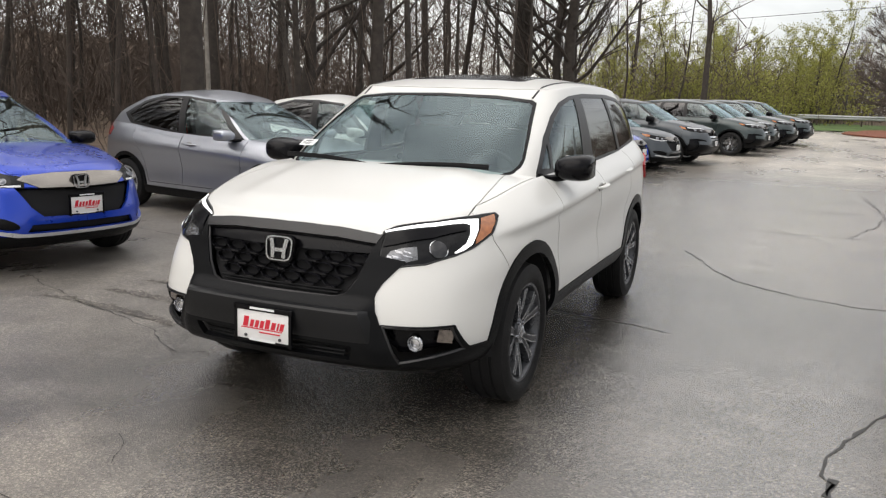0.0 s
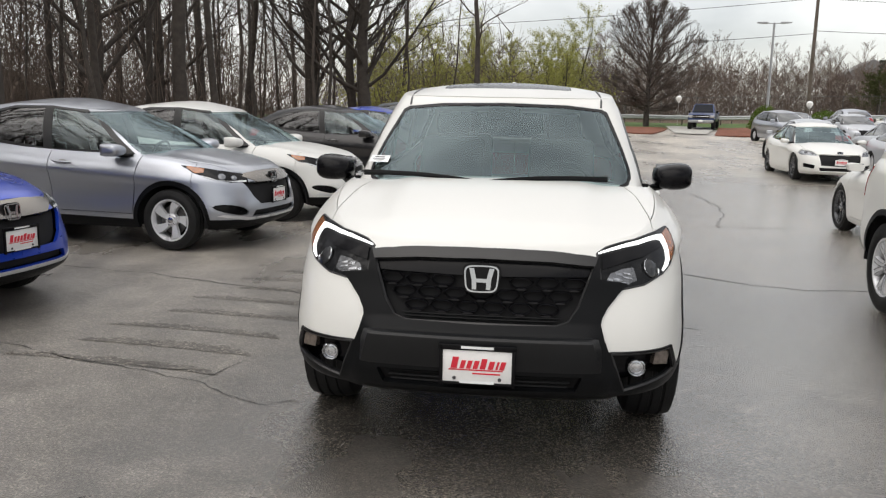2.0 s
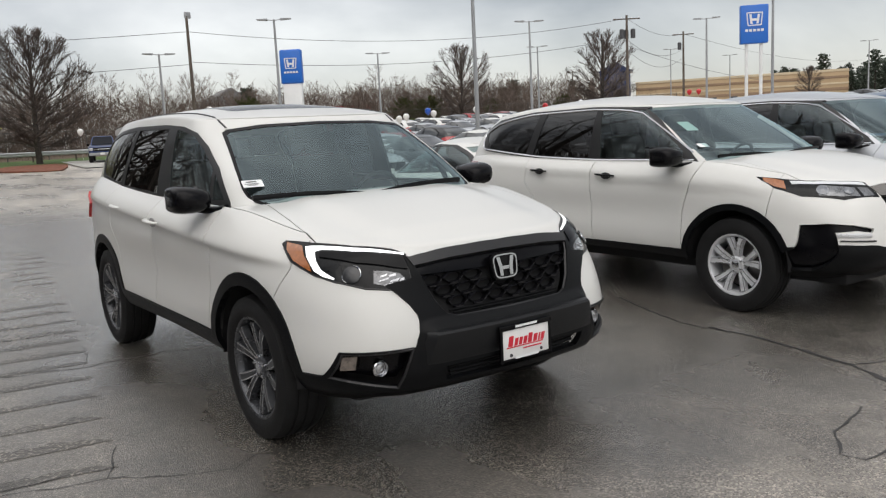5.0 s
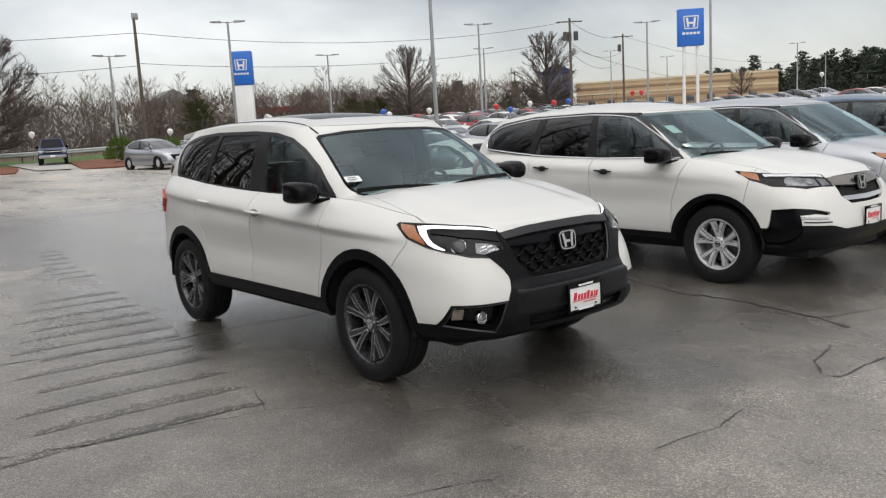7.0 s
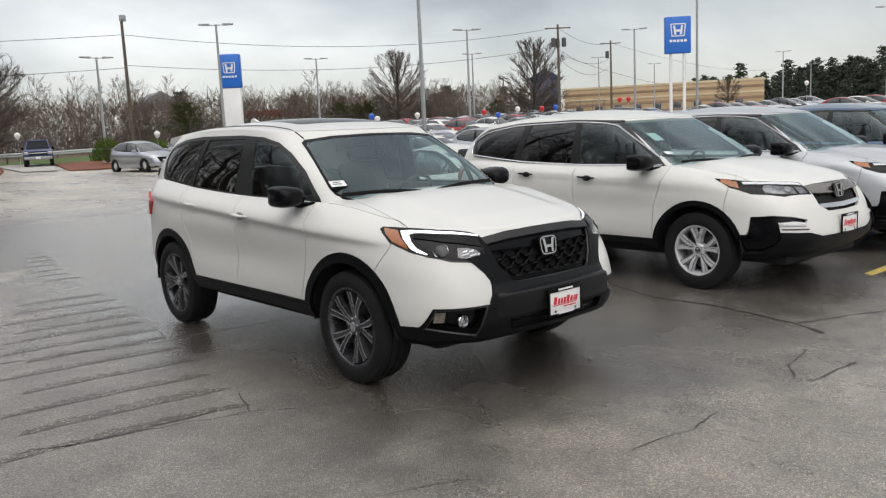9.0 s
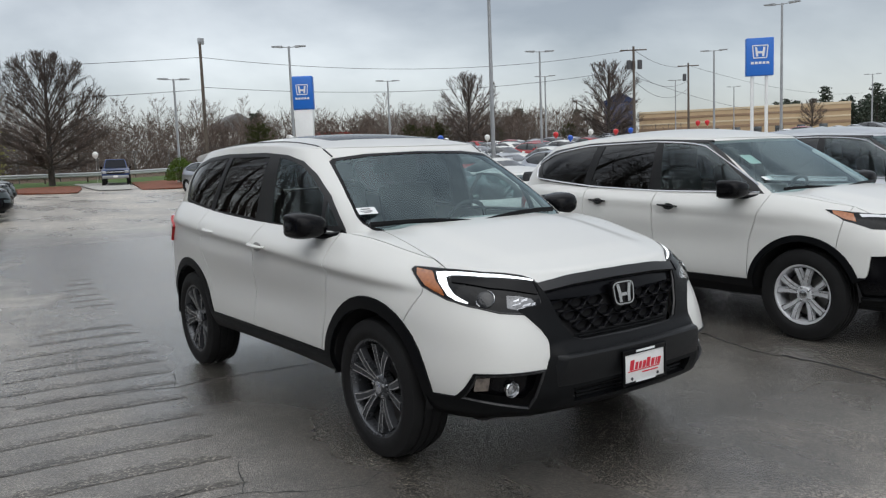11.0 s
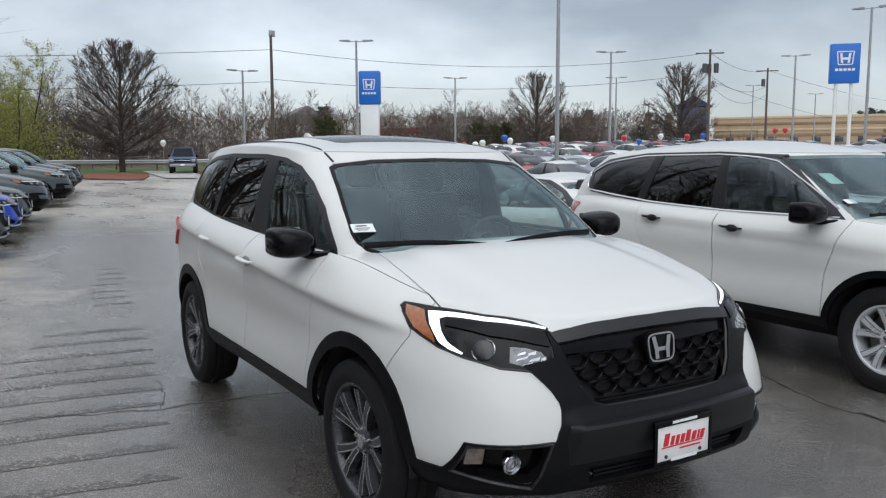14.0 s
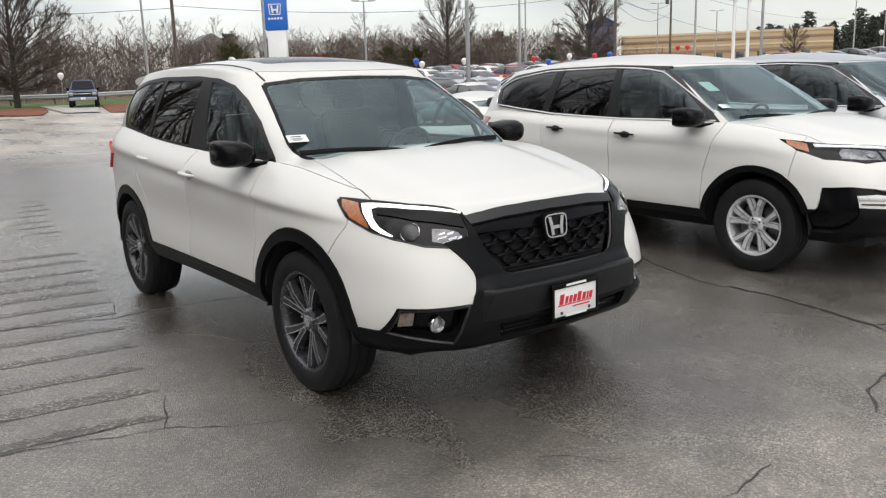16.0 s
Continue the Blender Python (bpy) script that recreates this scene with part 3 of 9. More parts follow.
def plate(parent, c, tilt=0.0, w=0.305, h=0.152, far=False):
    """A white dealer plate in a black frame, with red print as plain bars."""
    m = Matrix.Translation(c) @ pose(0, 0, 0, tilt, 0, 0)
    bm = bmesh.new()
    box(bm, (0, 0, 0), (w, 0.006, h), 0.002, m)
    pl = part("licence_plate", bm, M_PLATE, parent, "white dealer plate with red print")
    bm = bmesh.new()
    for cx, cz, sx, sz in ((0, h / 2 + 0.006, w + 0.03, 0.026), (0, -h / 2 - 0.002, w + 0.03, 0.012), (w / 2 + 0.004, 0, 0.016, h + 0.03), (-w / 2 - 0.004, 0, 0.016, h + 0.03)):
        box(bm, (cx, -0.002, cz), (sx, 0.014, sz), 0.003, m)
    part("plate_frame", bm, M_GLOSSBLK, pl)
    if not far:
        bm = bmesh.new()
        x = -0.115
        for wd, ht in ((0.034, 0.05), (0.024, 0.036), (0.024, 0.036), (0.026, 0.036), (0.03, 0.046), (0.028, 0.036), (0.012, 0.036), (0.026, 0.036)):
            prism(bm, [(x, -0.012), (x + wd * 0.8, -0.012), (x + wd * 0.8 + 0.01, ht - 0.012), (x + 0.01, ht - 0.012)], -0.0055, -0.003, m)
            x += wd + 0.0045
        prism(bm, [(-0.125, -0.02), (0.11, -0.02), (0.112, -0.015), (-0.122, -0.015)], -0.0055, -0.003, m)
        prism(bm, [(-0.02, -0.036), (0.1, -0.036), (0.1, -0.03), (-0.02, -0.03)], -0.0055, -0.003, m)
        part("red_print", bm, M_PLATERED, pl)
        for x0 in (-0.098, 0.098):
            bm = bmesh.new()
            prism(bm, [(x0 + 0.008 * math.cos(a), -h / 2 + 0.02 + 0.008 * math.sin(a)) for a in np.linspace(0, 2 * math.pi, 12)[:-1]], -0.007, 0, m)
            part("plate_screw", bm, M_PLATEINK, pl)

        for z, wd, ht in ((h / 2 + 0.007, 0.14, 0.011), (-h / 2 + 0.006, 0.15, 0.013)):
            bm = bmesh.new()
            box(bm, (0, -0.0095, z), (wd, 0.002, ht), 0, m)
            part("frame_print", bm, M_PAPER, pl)
    return pl


def mirror(parent, spec, sx, cover, glass=True):
    """A door mirror: a rounded housing on a short arm."""
    x0, x1, y, z0, z1 = spec
    bm = bmesh.new()
    n, rings = 20, []
    for t in (0, 0.015, 0.06, 0.15, 0.3, 0.5, 0.7, 0.85, 0.95, 1):
        x = x1 + (x0 - x1) * t
        full = (1 - abs(2 * t - 1) ** 2.6) ** 0.5 if 0 < t < 1 else 0.12
        zc = (z0 + z1) / 2 - 0.01 * t
        rz, ry = (z1 - z0) / 2 * (0.5 + 0.5 * full) * (1.0 - 0.2 * t) * (0.45 if full < 0.2 else 1), 0.15 * (0.5 + 0.5 * full) * (0.45 if full < 0.2 else 1)
        ring = []
        for k in range(n):
            a = 2 * math.pi * k / n
            c, s = math.cos(a), math.sin(a)
            yy = math.copysign(abs(c) ** 0.8, c) * ry
            ring.append(bm.verts.new((sx * x, y + (min(yy, ry * 0.55) if yy > 0 else yy), zc + math.copysign(abs(s) ** 0.7, s) * rz)))
        rings.append(ring)
    for a, b in zip(rings, rings[1:]):
        for k in range(n):
            bm.faces.new((a[k], a[(k + 1) % n], b[(k + 1) % n], b[k]))
    bm.faces.new(rings[0])
    bm.faces.new(rings[-1][::-1])
    hs = part("door_mirror", bm, cover, parent, "door mirror with a rounded housing", angle=50)
    bm = bmesh.new()
    sweep(bm, [(sx * (x0 + 0.09), y + 0.01, z0 + 0.03), (sx * (x0 + 0.02), y - 0.03, z0 + 0.016), (sx * (x0 - 0.03), y - 0.09, z0 + 0.014), (sx * (x0 - 0.06), y - 0.15, z0 + 0.022)], [0.03, 0.034, 0.036, 0.04], 10, 0.6)
    part("mirror_arm", bm, M_CLAD, hs)
    bm = bmesh.new()
    box(bm, (0, 0, 0), (x1 - x0 - 0.05, 0.004, (z1 - z0) * 0.72), 0.0, Matrix.Translation((sx * (x0 + x1) / 2, y + 0.066, (z0 + z1) / 2)))
    part("mirror_glass", bm, M_CHROME, hs)
    return hs


def seat(parent, x, y, z, m=None):
    bm = bmesh.new()
    box(bm, (x, y, z - 0.05), (0.5, 0.5, 0.16), 0.05)
    box(bm, (0, 0, 0.34), (0.48, 0.14, 0.68), 0.06, Matrix.Translation((x, y + 0.22, z)) @ pose(0, 0, 0, -14, 0, 0))
    box(bm, (0, 0, 0.78), (0.26, 0.1, 0.18), 0.045, Matrix.Translation((x, y + 0.2, z)) @ pose(0, 0, 0, -14, 0, 0))
    part("seat", bm, M_SEAT, parent)


def cabin_fittings(car, spec):
    I = spec["inside"]
    bm = bmesh.new()
    box(bm, (0, (I["y0"] + I["y1"]) / 2, I["floor"] / 2 + 0.2), (2 * I["w"], I["y1"] - I["y0"], I["floor"] - 0.4), 0.03)
    part("cabin_floor", bm, M_INT, car)
    bm = bmesh.new()
    box(bm, (0, I["dash"], I["belt"] - 0.12), (2 * I["w"] - 0.06, 0.5, 0.24), 0.06)
    part("dashboard", bm, M_INT, car)
    bm = bmesh.new()
    box(bm, (0, (I["ry0"] + I["ry1"]) / 2, I["roof"]), (2 * I["rw"], I["ry1"] - I["ry0"], 0.02), 0.008)
    part("headliner", bm, M_INT, car)
    for x in (0.4, -0.4):
        for y in I["seats"]:
            seat(car, x * I["w"] / 0.8, y, I["floor"] + 0.02)
    bm = bmesh.new()
    m = Matrix.Translation((0.4 * I["w"] / 0.8, I["dash"] + 0.36, I["belt"] - 0.06)) @ pose(0, 0, 0, 0, 0, 90) @ pose(0, 0, 0, 0, -24, 0)
    lathe(bm, [(0.016 * math.cos(a), 0.18 + 0.016 * math.sin(a)) for a in np.linspace(0, 2 * math.pi, 9)[:-1]], 28, m, close=True)
    lathe(bm, [(-0.02, 0.0), (-0.02, 0.06), (0.03, 0.06), (0.03, 0.0)], 12, m)
    box(bm, (0, 0, 0), (0.02, 0.34, 0.04), 0.005, m)
    part("steering_wheel", bm, M_INT, car)


def arch_liner(car, axle, R, z0, zc, x0, x1):
    for sx in (1, -1):
        bm = bmesh.new()
        lathe(bm, [(x1, R), (x0, R), (x0, 0.0)], 40, Matrix.Translation((0, axle, zc)))
        bmesh.ops.delete(bm, geom=[f for f in bm.faces if f.calc_center_median().z < z0 or (abs(f.calc_center_median().x - x1) < 1e-4)], context="FACES")
        for v in bm.verts:
            v.co.x *= sx
        part("wheel_arch_liner", bm, M_DARK, car)


def front_y(T, x, z):
    """The front surface's y at (x, z) of a shell grid."""
    rows = []
    for row in T:
        k = next((i for i in range(1, len(row)) if row[i][0] >= x), 1)
        a, b = row[k - 1], row[k]
        t = 0 if b[0] == a[0] else (x - a[0]) / (b[0] - a[0])
        rows.append(a + (b - a) * np.clip(t, 0, 1))
    rows = np.array(rows)
    return float(np.interp(z, rows[:, 2], rows[:, 1]))


SIDE = lambda f: f.normal.x > 0.3
FRONT = lambda f: (f.normal.y < -0.1 or f.normal.z > 0.6) and f.calc_center_median().y < FRONT_END[0]
FRONT_END = [-1.72]
UP = lambda f: f.normal.z > 0.45 and f.calc_center_median().z > FRONT_END[1]
FRONT_END.append(0.98)
WS = lambda f: f.normal.y < -0.2 and f.normal.x < 0.72 and f.calc_center_median().y < 0.6
RW = lambda f: f.normal.y > 0.25 and f.normal.x < 0.75 and f.calc_center_median().y > 0.6


def inset(poly, d):
    """A windscreen outline drawn in by d at its foot, side and head."""
    lo, hi = min(p[1] for p in poly), max(p[1] for p in poly)
    return [(x if x < 0 else x - d, z + d * (1 - 2 * (z - lo) / (hi - lo))) for x, z in poly]


def build_car(spec, paint_mat, at, label, nu=64, nv=22, lit=False, inner=True, plate_far=False):
    car = thing(spec["name"], label, spec["category"], spec.get("group", ""), at=at)
    tub, cab = base_shells(spec, nu, nv)
    A0, A1, R = spec["axles"][0], spec["axles"][1], spec["arch"]
    zc = spec["wheel"]["R"] - 0.012
    tags = {}
    FRONT_END[:] = spec["front_end"]

    def cut(bm, poly, view, name, keep):
        tags.setdefault(name, len(tags) + 1)
        knife(bm, poly, view, tags[name], keep)

    for name, poly in spec["side_cuts"]:
        cut(tub, poly, "s", name, (lambda f: True) if name in ("front_bumper", "rear_bumper", "tail_light") else SIDE)
    bmesh.ops.bisect_plane(tub, geom=list(tub.verts) + list(tub.edges) + list(tub.faces), dist=1e-4, plane_co=(0, FRONT_END[0], 0), plane_no=(0, 1, 0))
    if spec.get("clad"):
        for a in (A0, A1):
            cut(tub, arc(a, zc, R + spec["clad"], -30, 210, 26), "s", "cladding", SIDE)
    for name, poly in spec["front_cuts"]:
        cut(tub, poly, "f", name, FRONT)
    for name, poly in spec.get("rear_cuts", []):
        cut(tub, poly, "f", name, lambda f: f.normal.y > 0.2 and f.calc_center_median().y > 1.2)
    for name, poly in spec.get("top_cuts", []):
        cut(tub, poly, "t", name, lambda f: f.normal.z > 0.1 and f.calc_center_median().z > 0.97 and f.normal.y < 0.2)
    for name, poly in spec.get("late_cuts", []):
        cut(tub, poly, "s", name, lambda f: f.normal.x > 0.12)
    for a in (A0, A1):
        cut(tub, arc(a, zc, R, -40, 220, 26), "s", "hole", SIDE)
    cut(tub, spec["hood_cut"], "t", "hood", UP)
    if "trunk_cut" in spec:
        cut(tub, spec["trunk_cut"], "t", "boot_lid", UP)
    for name, poly in spec["glass_side"]:
        cut(cab, poly, "s", name, SIDE)
    if "glass_seal" in spec:
        cut(cab, spec["glass_front"], "f", "windscreen_seal", WS)
    cut(cab, inset(spec["glass_front"], spec.get("glass_seal", 0.0)), "f", "windscreen", WS)
    cut(cab, spec["glass_rear"], "f", "rear_window", RW)
    if "sunroof" in spec:
        cut(cab, spec["sunroof"], "t", "sunroof", UP)
    for bm in (tub, cab):
        bm.verts.index_update()
        bm.normal_update()
    for src, name, bmk, material, off in spec.get("covers", []):
        panel(tub if bmk == "t" else cab, tags[src], name, material, car, False, off, 0.0, 0.001)
    for name, (bmk, material, centre, off, rim, gap, lab) in spec["panels"].items():
        bm = tub if bmk == "t" else cab
        tag = 0 if name in ("body_shell", "cabin_frame") else tags.get(name)
        if tag is None:
            continue
        mm = paint_mat if material is None else material
        panel(bm, tag, name, mm, car, centre, off, rim, gap, lab)
    tub.free()
    cab.free()
    bm = bmesh.new()
    uw, uf, ur = spec["under"]
    box(bm, (0, (uf + ur) / 2, 0.42), (2 * uw, ur - uf, 0.3), 0.03)
    part("underbody", bm, M_DARK, car)
    for a in (A0, A1):
        arch_liner(car, a, R + 0.02, spec["tub"]["zb"][1][1], zc, uw - 0.08, spec["tub"]["w"][1][1] - 0.03)
    put_wheels(car, spec["wheel"], spec["track"], spec["axles"], spec["wheel"]["R"])
    if inner:
        cabin_fittings(car, spec)
    for sx in (1, -1):
        mirror(car, spec["mirror"], sx, paint_mat if spec.get("mirror_paint") else M_GLOSSBLK)
    T = shell(spec, "tub", nu, nv)
    if spec.get("badge"):
        z, w = spec["badge"]
        emblem(car, (0, front_y(T, 0.0, z) - 0.012, z), w, 8)
    if spec.get("plate"):
        plate(car, (0, front_y(T, 0.0, spec["plate"]) - spec.get("plate_out", 0.025), spec["plate"]), spec.get("plate_tilt", 0), far=plate_far)
    for x, z, r in spec.get("lamps", []):
        for sx in (1, -1):
            bm = bmesh.new()
            lathe(bm, [(0.0, r * 1.3), (0.012, r * 1.3), (0.012, r), (0.018, r * 0.8), (0.026, 0.0)], 16, Matrix.Translation((sx * x, front_y(T, x, z) + 0.03, z)) @ pose(0, 0, 0, 0, 0, -90 + sx * 20))
            part("projector_lens", bm, M_LAMPGLASS, car)
    for y, z in spec.get("handles", []):
        for sx in (1, -1):
            bm = bmesh.new()
            row = T[int(np.clip((z - 0.36) / (1.22 - 0.36), 0, 1) * (len(T) - 1))]
            k = int(np.argmin([abs(p[1] - y) + (9 if p[0] < 0.6 else 0) for p in row]))
            hx, tilt = row[k][0], spec["tub"].get("slope", 0.035)
            bow = [(u, 0.006 + 0.03 * (1 - (2 * u) ** 4)) for u in np.linspace(-0.5, 0.5, 11)]
            sweep(bm, [(sx * (hx + out), y + 0.235 * u, z + 0.235 * u * tilt) for u, out in bow], [0.012 + 0.007 * (1 - (2 * u) ** 2) for u, out in bow], 10, 0.62)
            grip = part("door_handle", bm, paint_mat if spec.get("handle_paint") else M_GLOSSBLK, car)
            # flat disc whose dark colour stands for shade in the recess behind the grip
            bm = bmesh.new()
            lathe(bm, [(-0.004, 0.0), (-0.004, 0.05), (0.0025, 0.046), (0.0025, 0.0)], 20, Matrix.Translation((sx * (hx + 0.003), y - 0.01, z - 0.008)) @ Matrix.Diagonal((1, 1.25, 0.62, 1)))
            part("handle_cup", bm, M_SATIN if not spec.get("handle_paint") else M_CUP, grip)
    if spec.get("low_front"):
        skin = BVHTree.FromBMesh(base_shells(spec, nu, nv)[0])
        for sx in (1, -1):
            (large_headlight if spec.get("large_lamps") else small_headlight)(car, skin, sx)
    return car, T


def P(name, bmk, material=None, centre=True, off=0.0, rim=0.025, gap=0.002, lab=""):
    return name, (bmk, material, centre, off, rim, gap, lab)


def standard_panels(rear_glass=None, clad=True):
    return dict([
        P("body_shell", "t", None, False), P("front_bumper", "t", None, False), P("rear_bumper", "t"),
        P("front_door", "t", None, False, 0.0, 0.03, 0.0045), P("rear_door", "t", None, False, 0.0, 0.03, 0.0045), P("front_fender", "t", None, False, 0.0, 0.03, 0.0035),
        P("cladding", "t", M_CLAD, True, 0.008, 0.03, 0.0, "black plastic cladding"), P("hood", "t", None, True, 0.0, 0.03, 0.004),
        P("boot_lid", "t", None, True, 0.0, 0.02, 0.003),
        P("grille", "t", M_DARK, True, -0.045, 0.0, 0.0), P("grille_panel", "t", M_GLOSSBLK, True, -0.018, 0.02, 0.0), P("grille_bar", "t", M_NICKEL, True, 0.004, 0.03, 0.001),
        P("headlight_housing", "t", M_LAMPBACK, False, -0.035, 0.03, 0.001), P("headlight_strip", "t", M_DRLOFF, False, 0.0, 0.03, 0.001),
        P("turn_signal", "t", M_AMBER, False, 0.0, 0.02, 0.001, "amber side marker"),
        P("fog_lamp_bezel", "t", M_GLOSSBLK, False, -0.03, 0.03, 0.0), P("intake", "t", M_DARK, True, -0.04, 0.0, 0.0),
        P("tail_light", "t", M_REDLAMP, False, 0.006, 0.03, 0.001, "red tail light"),
        P("cabin_frame", "c", None, True, 0.0, 0.03, 0.001), P("window_trim", "c", M_SATIN, False, 0.001, 0.02, 0.0),
        P("pillar_trim", "c", M_GLOSSBLK, False, 0.002, 0.02, 0.0),
        P("front_window", "c", M_SIDE, False, -0.004, 0.0, 0.0), P("rear_door_window", "c", rear_glass or M_TINT, False, -0.004, 0.0, 0.0),
        P("quarter_window", "c", rear_glass or M_TINT, False, -0.004, 0.0, 0.0), P("windscreen", "c", M_GLASS, True, -0.004, 0.0, 0.0),
        P("windscreen_seal", "c", M_GLOSSBLK, True, -0.002, 0.01, 0.0, "black windscreen surround"), P("vent_window", "c", M_SIDE, False, -0.004, 0.0, 0.0),
        P("rear_window", "c", rear_glass or M_TINT, True, -0.004, 0.0, 0.0), P("sunroof", "c", M_GLOSSBLK, True, 0.001, 0.01, 0.004),
    ])


W_HERO = dict(name="h", R=0.386, W=0.265, r=0.272, spokes=5, pair=15, w0=0.036, w1=0.058, mat=M_RIMDARK, edge=True)
W_PILOT = dict(name="p", R=0.385, W=0.245, r=0.25, spokes=5, pair=15, w0=0.045, w1=0.062, mat=M_RIMSILV)
W_HRV = dict(name="v", R=0.33, W=0.215, r=0.225, spokes=5, pair=0, w0=0.05, w1=0.115, twist=16, mat=M_RIMSILV)
W_SEDAN = dict(name="s", R=0.335, W=0.22, r=0.245, spokes=5, pair=11, w0=0.03, w1=0.045, mat=M_RIMDARK)

